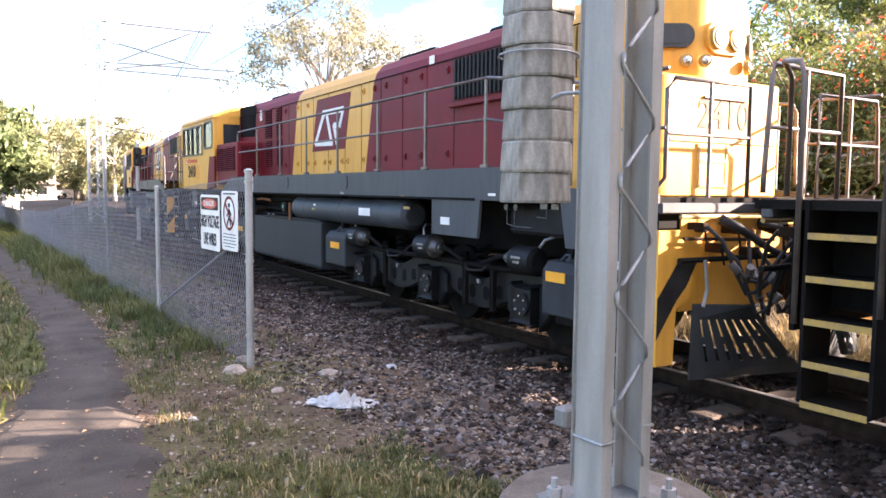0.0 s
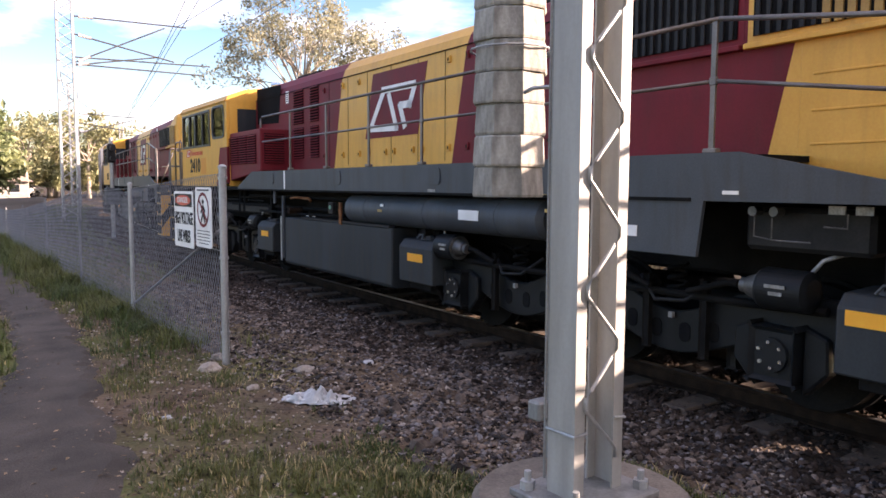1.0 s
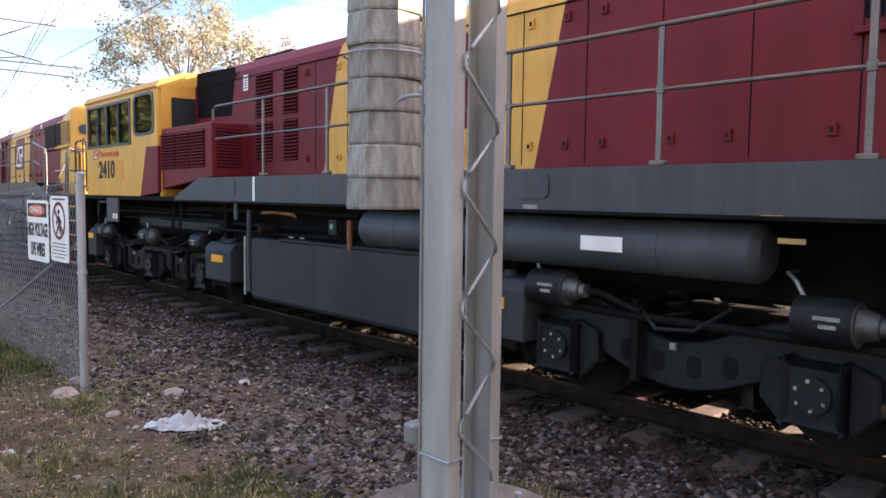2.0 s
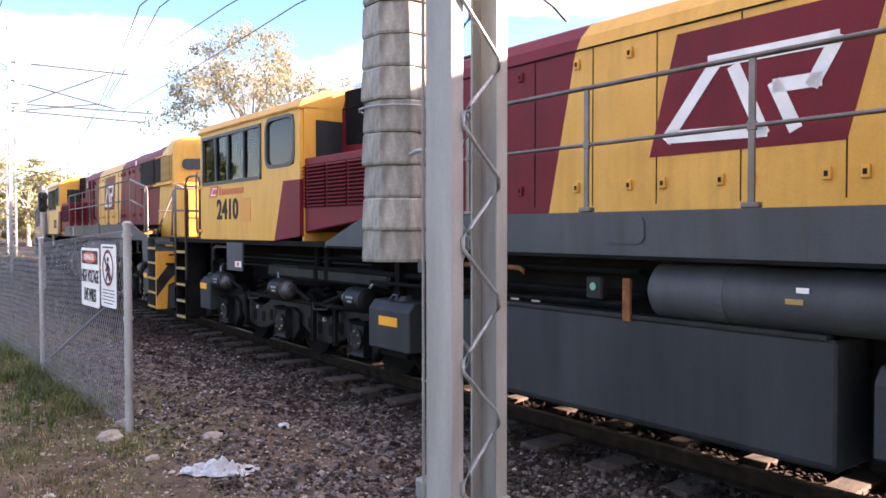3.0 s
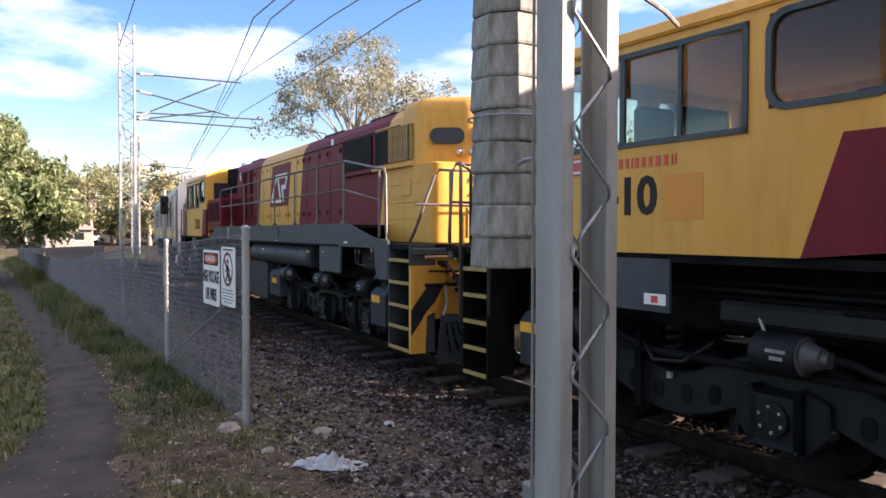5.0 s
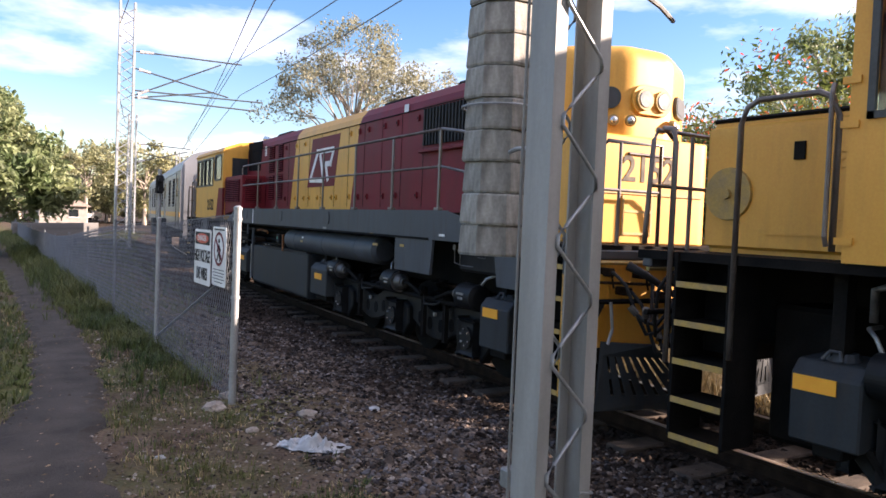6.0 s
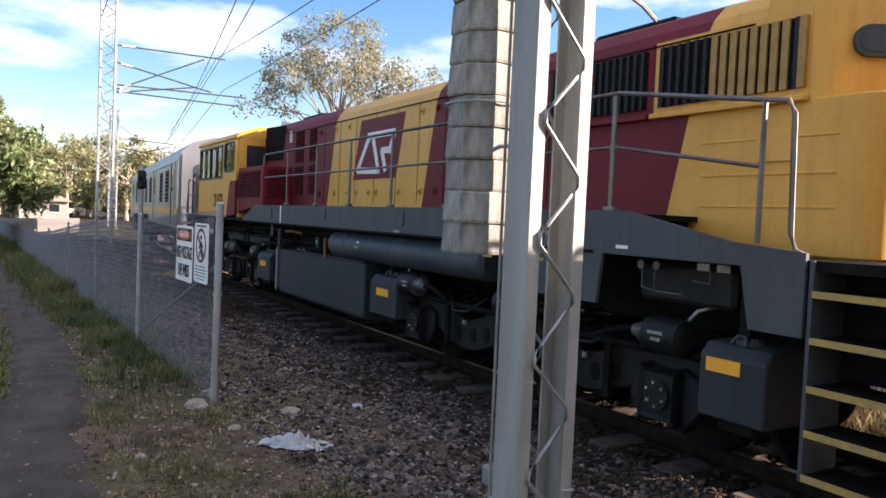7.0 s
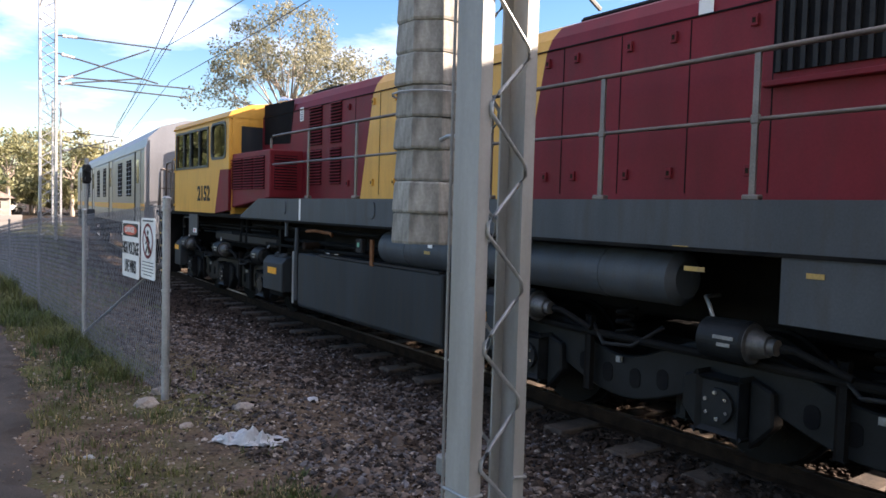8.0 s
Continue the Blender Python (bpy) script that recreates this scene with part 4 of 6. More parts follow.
            for k in range(n):
                yv = yb + (ya - yb) * (k + 0.5) / n
                if vane is None:
                    vane = part("vane", box(-0.012, 0.012, -0.016, 0.016, 2.75, 3.21), BLACK, fr)
                    yellow_vane = part("vane", box(-0.012, 0.012, -0.026, 0.026, 2.75, 3.21), VANE, fr) if mt is YELLOW else None
                    if yellow_vane:
                        yellow_vane.matrix_basis = pose(side * (HW + 0.022), yb + 0.001, 0)
                    vane.matrix_basis = pose(side * (HW + 0.022), yv, 0)
                else:
                    again(yellow_vane if yv < -7.02 else vane, pose(side * (HW + 0.022), yv, 0), fr)
            lip = box(side * (HW + 0.03) - 0.03, side * (HW + 0.03) + 0.03, yb - 0.05, ya + 0.05, 2.66, 2.70, 0.006)
            part("radiator_ledge", lip, MAROON if mt is MAROON else YELLOW, fr)
        for z in (1.98, 2.20, 2.44):
            part("stiffening_bead", box(side * 0.846 - 0.005, side * 0.846 + 0.005, -8.05, -7.0, z - 0.008, z + 0.008, 0.003), YELLOW, root)
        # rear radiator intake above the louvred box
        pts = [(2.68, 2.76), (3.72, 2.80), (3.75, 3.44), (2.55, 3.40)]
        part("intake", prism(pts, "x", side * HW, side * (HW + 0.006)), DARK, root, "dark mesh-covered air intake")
        bx = part("louvre_box", prism([(2.22, 1.92), (4.25, 1.72), (4.25, 2.62), (2.22, 2.62)], "x", side * (HW - 0.05), side * 1.34, None, 0.015), MAROON, root)
        for k in range(4):
            louvres(2.42 + k * 0.455, 2.42 + k * 0.455 + 0.41, 2.05, 2.54, 12, side, 1.343, MAROON, bx)
        fl = part("front_louvre", box(side * 1.1 - 0.17, side * 1.1 + 0.17, 2.205, 2.217, 2.05, 2.54), DARK, bx)
        for k in range(12):
            part("slat", box(side * 1.1 - 0.17, side * 1.1 + 0.17, 2.19, 2.21, 2.06 + k * 0.0405, 2.082 + k * 0.0405), MAROON, fl)
        # handrails along the walkway
        handrail(root, side, (0.85, -0.45, -1.69, -2.92, -4.21, -5.42, -6.62), 2.79, 2.39, 2.05, -6.65)
        part("rail_bend", rod([(side * 1.36, -6.65, 2.79), (side * 1.36, -7.9, 2.60), (side * 1.36, -8.06, 2.58), (side * 1.36, -8.1, 2.5), (side * 1.36, -8.12, 1.80), (side * 1.38, -8.17, 1.71), (side * 1.38, -8.24, 1.68)], 0.017, 7), RAILPAINT, root, smooth=True)
        part("middle_rail", rod([(side * 1.36, -6.65, 2.39), (side * 1.36, -7.9, 2.2)], 0.014, 7), RAILPAINT, root, smooth=True)
        part("rail_post", rod([(side * 1.36, -7.9, 1.74), (side * 1.36, -7.9, 2.6)], 0.017, 7), RAILPAINT, root)
        part("rail_end", rod([(side * 1.36, 2.05, 2.79), (side * 1.36, 2.12, 2.76), (side * 1.36, 2.12, 2.62)], 0.017, 7), RAILPAINT, root)
        # below the sill: reservoir, battery boxes, pipes
        cy_ = rod([(side * 1.16, -4.85, 1.39), (side * 1.16, -4.80, 1.39), (side * 1.16, -0.97, 1.39), (side * 1.16, -0.92, 1.39)], [0.13, 0.185, 0.185, 0.13], 64)
        cyl = part("air_reservoir", cy_, GREY, root, "long grey cylindrical air reservoir", smooth=False)
        if not stairs:
            part("label_plate", box(side * 1.343 - 0.006, side * 1.343 + 0.004, -3.95, -3.61, 1.35, 1.45), WHITE, cyl)
        part("label_plate", box(side * 1.343 - 0.004, side * 1.343 + 0.004, -2.02, -1.95, 1.44, 1.47), WHITE, cyl)
        part("label_plate", box(side * 1.346 - 0.004, side * 1.346 + 0.004, -1.99, -1.89, 1.375, 1.405), TREADY, cyl)
        for y in (-4.2, -2.9, -1.5):
            part("strap", rod([(side * 1.16, y, 1.39), (side * 1.16, y + 0.05, 1.39)], 0.19, 24), GREY, cyl)
        for k, yb in enumerate((2.15, -2.70, -7.73, 7.12)):
            hw_ = (0.36, 0.36, 0.25, 0.21)[k]
            bm = prism([(-1.31, 0.60), (-1.31, 1.0), (-1.24, 1.08), (-0.9, 1.10), (-0.9, 0.60)] if side < 0 else [(1.31, 0.60), (0.9, 0.60), (0.9, 1.10), (1.24, 1.08), (1.31, 1.0)], "y", yb - hw_, yb + hw_, None, 0.012)
            sb = part("sand_box", bm, TANK, root, "grey steel sandbox with a sloped lid")
            oy, sw, sz = (yb, 0.16, 0.84) if k < 2 else (yb + 0.06, 0.13, 0.90)
            part("sticker", box(side * 1.313 - 0.004, side * 1.313 + 0.004, oy - sw, oy + sw, sz, sz + 0.09), ORANGE, sb, "orange reflective sticker")
            part("filler", rod([(side * 1.12, yb, 1.08), (side * 1.12, yb, 1.13)], [0.10, 0.08], 14), GREY, sb)
            part("lid_clasp", rod([(side * 1.25, yb - 0.06, 1.09), (side * 1.22, yb - 0.03, 1.14), (side * 1.22, yb + 0.03, 1.14), (side * 1.25, yb + 0.06, 1.09)], 0.012, 6), GREY, sb)
            part("hanger", box(side * 1.15 - 0.05, side * 1.15 + 0.05, yb - 0.04, yb + 0.04, 1.08, 1.62), UNDER, sb)
            part("sand_pipe", rod([(side * 1.2, yb - 0.2, 0.62), (side * 1.1, yb - 0.3, 0.4), (side * 0.7, yb - 0.42, 0.25)], 0.025, 7), UNDER, sb)
            part("bottom_ribs", box(side * 1.1 - 0.15, side * 1.1 + 0.15, yb - hw_ + 0.12, yb + hw_ - 0.12, 0.52, 0.60, 0.01), UNDER, sb)
        part("pipe_run", rod([(side * 1.2, 3.2, 1.5), (side * 1.2, -0.8, 1.5)], 0.025, 7), UNDER, root)
        part("pipe_run", rod([(side * 1.12, 4.4, 1.33), (side * 1.12, -0.8, 1.33)], 0.03, 7), UNDER, root)
        part("pipe_run", rod([(side * 1.22, 2.6, 1.25), (side * 1.22, 0.4, 1.25), (side * 1.22, -0.7, 1.27)], 0.022, 7), UNDER, root)
        part("pipe_run", rod([(side * 1.3, 1.30, 1.52), (side * 1.3, 1.32, 1.2), (side * 1.3, 1.32, 0.55)], 0.03, 7), GREY, root)
        part("pipe_drop", rod([(side * 1.3, 1.42, 1.2), (side * 1.3, 1.42, 0.5)], 0.014, 7), STEEL, root)
        part("valve", rod([(side * 1.15, 0.95, 1.30), (side * 1.36, 0.95, 1.30)], 0.05, 10), RUST, root)
        part("fuel_pipe", rod([(side * 1.31, 0.98, 1.49), (side * 1.31, 0.75, 1.505), (side * 1.31, 0.28, 1.49), (side * 1.31, 0.22, 1.46)], 0.02, 8), PIPERUST, root, "rusty brown fuel pipe", smooth=True)
        part("sight_glass", box(side * 1.30 - 0.03, side * 1.30 + 0.03, -0.56, -0.42, 1.30, 1.46, 0.01), BLACK, root)
        part("sight_lens", rod([(side * 1.33, -0.49, 1.39), (side * 1.337, -0.49, 1.39)], 0.028, 12), GREENY, root)
        part("tank_strap", box(side * 1.31 - 0.012, side * 1.31 + 0.012, -0.80, -0.74, 1.17, 1.46), PIPERUST, root)
        part("rear_strap", box(side * 1.36 - 0.012, side * 1.36 + 0.012, 1.50, 1.56, 1.40, 1.60), GREY, root)
        for ya in (0.28, 0.05):
            part("stencil", box(side * 1.315 - 0.004, side * 1.315 + 0.004, ya, ya + 0.09, 1.235, 1.25), STENCIL, root)
        part("tank_ledge", box(side * 1.27 - 0.04, side * 1.27 + 0.04, -2.1, 0.6, 1.19, 1.215), BLACK, root)
        for k in range(4):
            part("pipe_run", rod([(side * (1.0 + 0.04 * k), 6.4, 1.30 + 0.055 * k), (side * (1.0 + 0.04 * k), 2.5 + 0.15 * k, 1.30 + 0.055 * k)], 0.014, 6), UNDER if k % 2 else CYL, root)
        part("cab_pipe", rod([(side * 1.25, 6.9, 1.34), (side * 1.25, 6.9, 1.52), (side * 1.25, 6.82, 1.55), (side * 1.25, 6.1, 1.55)], 0.024, 8), DULLSTEEL, root, smooth=True)
        for y in (3.7, 3.95):
            part("filter_pot", rod([(side * 1.1, y, 1.58), (side * 1.1, y, 1.36), (side * 1.1, y, 1.34), (side * 1.1, y, 1.2)], [0.05, 0.05, 0.065, 0.065], 12), UNDER, root)
        part("coupling_pipe", rod([(side * 1.3, -6.92, 1.52), (side * 1.3, -6.92, 1.38), (side * 1.3, -7.05, 1.36), (side * 1.3, -7.3, 1.36)], 0.006, 6), DULLSTEEL, root)
        part("coupling_pipe", rod([(side * 1.31, -7.05, 1.50), (side * 1.31, -7.05, 1.36)], 0.005, 6), DULLSTEEL, root)
        part("coupling_pipe", rod([(side * 1.3, -7.38, 1.46), (side * 1.3, -7.52, 1.455), (side * 1.3, -7.52, 1.54)], 0.006, 6), DULLSTEEL, root)
        for y in (-7.44, -7.60):
            part("gauge_plate", box(side * 1.27 - 0.006, side * 1.27 + 0.006, y - 0.05, y + 0.05, 1.535, 1.585), STENCIL, root)
        for y in (-6.90, -7.05):
            part("gauge_cock", rod([(side * 1.22, y, 1.54), (side * 1.30, y, 1.54)], 0.032, 10), DULLSTEEL, root)
        part("valve_block", box(side * 1.05 - 0.1, side * 1.05 + 0.1, -7.6, -6.75, 1.28, 1.56, 0.03), BLACK, root)
        part("rear_valve_block", box(side * 1.02 - 0.12, side * 1.02 + 0.12, 2.4, 5.3, 1.18, 1.34, 0.03), BLACK, root)
    emblem(root, -HW - 0.005)
    for s in (-1, 1):
        lens = s * 0.115
        lamp = part("headlight", rod([(lens, -8.29, 3.03), (lens, -8.36, 3.03)], [0.108, 0.10], 24), TREADY, root)
        part("headlight_lens", rod([(lens, -8.355, 3.03), (lens, -8.368, 3.03)], [0.084, 0.076], 24), LENS, lamp)
    part("headlight_plate", prism(rounded(-0.25, 0.25, 2.89, 3.17, 0.13, 8), "y", -8.33, -8.29, None, 0.006), YELLOW, root)
    part("nose_trim", box(-0.68, 0.72, -8.343, -8.330, 2.13, 2.155), TREADY, root)
    part("nose_step", box(-0.28, 0.28, -8.352, -8.330, 2.50, 2.525, 0.006), RAILPAINT, root)
    part("nose_door", box(-0.30, 0.02, -8.338, -8.330, 1.74, 2.12), YELLOW, root)
    for z in (1.76, 1.97):
        part("nose_door_trim", box(-0.32, 0.04, -8.345, -8.338, z - 0.012, z + 0.012), TREADY, root)
    for xx in (-0.32, 0.04):
        part("nose_door_trim", box(xx - 0.012, xx + 0.012, -8.345, -8.338, 1.74, 2.12), TREADY, root)
    bm = rod([(0, 3.0, 3.5), (0, 3.0, 3.62)], 0.3, 20)
    part("roof_fan", bm, UNDER, root)
    for y in (-3.5, -5.8, 2.3):
        part("roof_cover", box(-0.45, 0.45, y - 0.5, y + 0.5, 3.50, 3.60, 0.03), UNDER, root)
    part("exhaust", rod([(0.0, -0.6, 3.5), (0.0, -0.6, 3.66)], 0.13, 16), UNDER, root)
    part("horn", rod([(-0.3, 3.95, 3.60), (-0.3, 4.3, 3.62)], [0.03, 0.08], 12), CHROME, root)
    # fuel tank
    part("fuel_tank", prism([(-1.30, 1.19), (1.30, 1.19), (1.30, 0.50), (1.26, 0.46), (-1.26, 0.46), (-1.30, 0.50)], "y", -2.15, 1.27, None, 0.015), TANK, root, "grey slab-sided fuel tank with grime streaks")
    for side in (-1, 1):
        part("tank_hanger", box(side * 0.9 - 0.08, side * 0.9 + 0.08, -2.0, 1.1, 1.19, 1.6), UNDER, root)
    part("battery_box", box(-0.98, 0.98, 1.30, 2.45, 0.42, 1.22, 0.03), UNDER, root)
    # two added blocks between the wheels, to keep sun off the track bed
    part("motor_duct", box(-0.46, 0.46, -3.32, -2.74, 0.28, 1.0, 0.04), UNDER, root)
    part("motor_duct", box(-0.46, 0.46, 2.47, 3.06, 0.28, 1.0, 0.04), UNDER, root)
    # added dark block that closes the sunlit gap between stair and sandbox
    part("rear_locker", box(-0.95, 0.95, 7.24, 7.70, 0.45, 1.35, 0.03), UNDER, root)
    part("compressor_box", box(-0.98, 0.98, -2.72, -2.18, 0.42, 1.22, 0.03), UNDER, root)
    bogie(-5.12, root, "front_bogie")
    bogie(4.85, root, "rear_bogie")
    # cab: walls with real openings, roof, glass
    for side in (-1, 1):
        xo, xi = side * 1.40, side * 1.35
        panels = [(7.02, 6.90, 2.38, 3.22), (4.90, 4.74, 2.38, 3.22), (3.98, 3.84, 2.38, 3.22), (6.90, 4.90, 3.12, 3.22), (4.74, 3.98, 3.15, 3.22), (6.90, 4.90, 2.38, 2.46), (4.74, 3.98, 2.38, 2.57)]
        bm = bmesh.new()
        for a, b, c, d in panels:
            box(min(xo, xi), max(xo, xi), b, a, c, d, 0, bm)
        part("cab_side", bm, YELLOW, root)
        part("cab_lower", prism([(7.02, 1.66), (4.52, 1.66), (4.27, 2.38), (7.02, 2.38)], "x", xo, xi), YELLOW, root)
        part("cab_lower", prism([(4.52, 1.66), (3.84, 1.72), (3.84, 2.38), (4.27, 2.38)], "x", xo, xi), MAROON, root)
        wf = part("window_frame", box(side * 1.405 - 0.012, side * 1.405 + 0.012, 4.88, 6.92, 2.44, 2.48), FRAMEGREY, root)
        for a, b, c, d in ((4.88, 6.92, 3.10, 3.14), (6.88, 6.92, 2.44, 3.14), (4.88, 4.92, 2.44, 3.14), (6.38, 6.41, 2.46, 3.12), (5.93, 5.98, 2.46, 3.12), (5.40, 5.43, 2.46, 3.12)):
            part("frame_bar", box(side * 1.405 - 0.012, side * 1.405 + 0.012, a, b, c, d), FRAMEGREY, wf)
        gp = part("pane", box(side * 1.385 - 0.003, side * 1.385 + 0.003, 4.92, 6.88, 2.48, 3.10), GLASS, wf)
        gp.visible_shadow = False
        bm = bmesh.new()
        ring_o, ring_i = rounded(3.96, 4.76, 2.55, 3.17, 0.14, 5), rounded(4.0, 4.72, 2.59, 3.13, 0.12, 5)
        vo = [bm.verts.new((side * 1.412, p[0], p[1])) for p in ring_o]
        vi = [bm.verts.new((side * 1.412, p[0], p[1])) for p in ring_i]
        wo = [bm.verts.new((side * 1.37, p[0], p[1])) for p in ring_o]
        wi = [bm.verts.new((side * 1.37, p[0], p[1])) for p in ring_i]
        n = len(ring_o)
        for k in range(n):
            j = (k + 1) % n
            bm.faces.new((vo[k], vo[j], vi[j], vi[k]))
            bm.faces.new((vi[k], vi[j], wi[j], wi[k]))
            bm.faces.new((vo[j], vo[k], wo[k], wo[j]))
        bmesh.ops.recalc_face_normals(bm, faces=bm.faces)
        df = part("door_window_frame", bm, FRAMEGREY, root)
        dg = part("pane", prism(rounded(4.0, 4.72, 2.59, 3.13, 0.12, 5), "x", side * 1.380, side * 1.386), GLASS, df)
        dg.visible_shadow = False
        for z in (2.42, 2.66, 1.78):
            part("hinge", box(side * 1.405 - 0.01, side * 1.405 + 0.01, 6.96, 7.06, z - 0.02, z + 0.02), YELLOW, root)
        part("cab_gutter", rod([(side * 1.41, 7.05, 3.22), (side * 1.41, 3.84, 3.22)], 0.018, 6), YELLOW, root)
        part("door_grab", rod([(side * 1.42, 7.10, 1.75), (side * 1.44, 7.10, 1.8), (side * 1.44, 7.10, 2.6), (side * 1.42, 7.10, 2.65)], 0.014, 7), RAILPAINT, root)
    roofp = [(-1.42, 3.20), (-1.36, 3.31), (-1.05, 3.43), (-0.5, 3.51), (0.0, 3.53), (0.5, 3.51), (1.05, 3.43), (1.36, 3.31), (1.42, 3.20)]
    part("cab_roof", prism(roofp, "y", 3.82, 7.10), YELLOW, root)
    for y0_, y1_ in ((3.82, 3.88), (6.98, 7.04)):
        bm = box(-1.35, 1.35, y0_, y1_, 1.66, 2.45)
        box(-1.35, -1.2, y0_, y1_, 2.45, 3.22, 0, bm)
        box(1.2, 1.35, y0_, y1_, 2.45, 3.22, 0, bm)
        box(-0.12, 0.12, y0_, y1_, 2.45, 3.22, 0, bm)
        box(-1.2, 1.2, y0_, y1_, 3.08, 3.22, 0, bm)
        part("cab_end", bm, YELLOW, root)
        if y0_ < 5:
            part("bulkhead_panel", box(-1.2, 1.2, y0_ + 0.01, y1_ - 0.01, 2.45, 3.08), TANK, root)
            continue
        for sd in (-1, 1):
            g = part("end_pane", box(sd * 0.66 - 0.54, sd * 0.66 + 0.54, (y0_ + y1_) / 2 - 0.004, (y0_ + y1_) / 2 + 0.004, 2.45, 3.08), GLASS, root)
            g.visible_shadow = False
    part("cab_floor", box(-1.35, 1.35, 3.88, 6.98, 1.70, 1.74), UNDER, root)
    part("control_desk", box(-1.15, -0.1, 4.6, 5.5, 1.74, 2.50, 0.04), GREY, root)
    part("driver_seat", box(-0.95, -0.5, 5.8, 6.25, 2.0, 2.14, 0.04), BLACK, root)
    part("seat_back", box(-0.95, -0.5, 6.22, 6.32, 2.14, 2.85, 0.04), BLACK, root)
    # short hood behind the cab
    if short_hood:
        part("short_hood", box(-0.86, 0.86, 7.04, 8.38, 1.66, 2.60, 0.05, None, 3), YELLOW, root)
        part("short_hood_cap", box(-0.83, 0.83, 7.05, 8.35, 2.595, 2.63, 0.02), UNDER, root)
    for side in (-1, 1) if short_hood else ():
        part("hood_door", box(side * 0.865 - 0.006, side * 0.865 + 0.006, 7.1, 7.85, 1.8, 2.52), YELLOW, root)
        for z in (1.92, 1.97, 2.25, 2.30, 2.35):
            part("louvre_slit", box(side * 0.875 - 0.006, side * 0.875 + 0.006, 7.14, 7.42, z - 0.01, z + 0.006), YELLOW, root)
        part("hood_latch", box(side * 0.878 - 0.008, side * 0.878 + 0.008, 7.58, 7.66, 2.30, 2.42, 0.004), UNDER, root)
        fan = part("cooling_fan", rod([(side * 0.862, 8.15, 2.08), (side * 0.882, 8.15, 2.08)], [0.19, 0.185], 24), TREADY, root)
        part("fan_hub", rod([(side * 0.882, 8.15, 2.08), (side * 0.91, 8.15, 2.08)], 0.035, 12), TREADY, fan)
    for side in (-1, 1):
        # rear grab loops
        part("grab_loop", rod([(side * 1.39, 7.70, 1.0), (side * 1.39, 7.70, 2.48), (side * 1.39, 7.66, 2.58), (side * 1.39, 7.58, 2.62), (side * 1.39, 7.20, 2.62), (side * 1.39, 7.12, 2.58), (side * 1.39, 7.08, 2.48), (side * 1.39, 7.08, 1.72)], 0.019, 7), RAILPAINT, root, smooth=True)
        part("grab_loop", rod([(side * 1.39, 8.20, 0.9), (side * 1.39, 8.20, 2.40), (side * 1.37, 8.24, 2.50), (side * 1.28, 8.40, 2.53), (side * 1.1, 8.45, 2.45), (side * 1.1, 8.45, 1.68)], 0.019, 7), RAILPAINT, root, smooth=True)
    steps(root, 7.72, 8.14, (0.43, 0.68, 0.94, 1.20, 1.46), UNDER)
    if stairs:
        steps(root, -8.29, -8.88, (0.46, 0.71, 0.96, 1.23, 1.49), GREY)
    else:
        for side in (-1, 1):
            part("end_plate", prism([(-8.14, 1.32), (-8.88, 1.38), (-8.83, 0.36), (-8.68, 0.42)], "x", side * 1.40, side * 1.375), GREY, root, "tapering grey plate behind the pilot")
            part("stencil", box(side * 1.404 - 0.003, side * 1.404 + 0.003, -8.68, -8.47, 1.10, 1.165), WHITE, root)
            part("deck_edge", box(side * 1.385 - 0.015, side * 1.385 + 0.015, -8.9, -8.2, 1.60, 1.685), GREY, root)
            part("corner_box", box(side * 1.2 - 0.12, side * 1.2 + 0.12, -8.85, -8.3, 1.34, 1.58), UNDER, root)
            part("corner_rail", rod([(side * 1.36, -8.22, 1.70), (side * 1.36, -8.24, 2.5), (side * 1.36, -8.31, 2.60), (side * 1.36, -8.93, 2.58)], 0.017, 7), RAILPAINT, root, smooth=True)
            part("corner_rail", rod([(side * 1.36, -8.24, 2.18), (side * 1.36, -8.93, 2.16)], 0.014, 7), RAILPAINT, root)
    # end rails, headstocks, couplers
    for e, ye in ((-1, -8.93), (1, 8.46)):
        for sd in (-1, 1):
            lean = 0.24 if stairs and e < 0 else 0.0
            part("end_rail", rod([(sd * 1.36, ye - e * 0.12 if e < 0 else ye, 1.70), (sd * 1.36, ye, 1.80), (sd * (1.34 - lean), ye - e * 0.02, 2.44), (sd * (1.28 - lean), ye, 2.52), (sd * 0.45, ye, 2.52), (sd * 0.45, ye, 1.66)], 0.018, 7), RAILPAINT, root, smooth=True)
            part("end_rail", rod([(sd * 1.35, ye, 2.12), (sd * 0.45, ye, 2.12)], 0.014, 7), RAILPAINT, root)
            part("end_post", rod([(sd * 0.9, ye, 1.66), (sd * 0.9, ye, 2.52)], 0.016, 7), RAILPAINT, root)
        part("headstock", box(-1.38, 1.38, min(ye, ye - e * 0.08), max(ye, ye - e * 0.08), 1.54, 1.62, 0.01), GREY, root)
        part("end_bulkhead", box(-1.1, 1.1, min(ye - e * 0.064, ye - e * 0.10), max(ye - e * 0.064, ye - e * 0.10), 0.8, 1.6), YELLOW if e < 0 else UNDER, root)
        # leaning pilot wings with black diagonal bands, at the hood end
        for sd in (-1, 1) if e < 0 else ():
            wing = part("pilot_wing", prism([(sd * u, z) for u, z in ((1.40, 0.42), (1.22, 0.42), (1.20, 0.84), (1.06, 0.90), (0.92, 1.42), (1.40, 1.42))], "y", ye - e * 0.06, ye), YELLOW if e < 0 else GREY, root, "pilot plate beside the coupler")
            yo = ye + e * 0.004
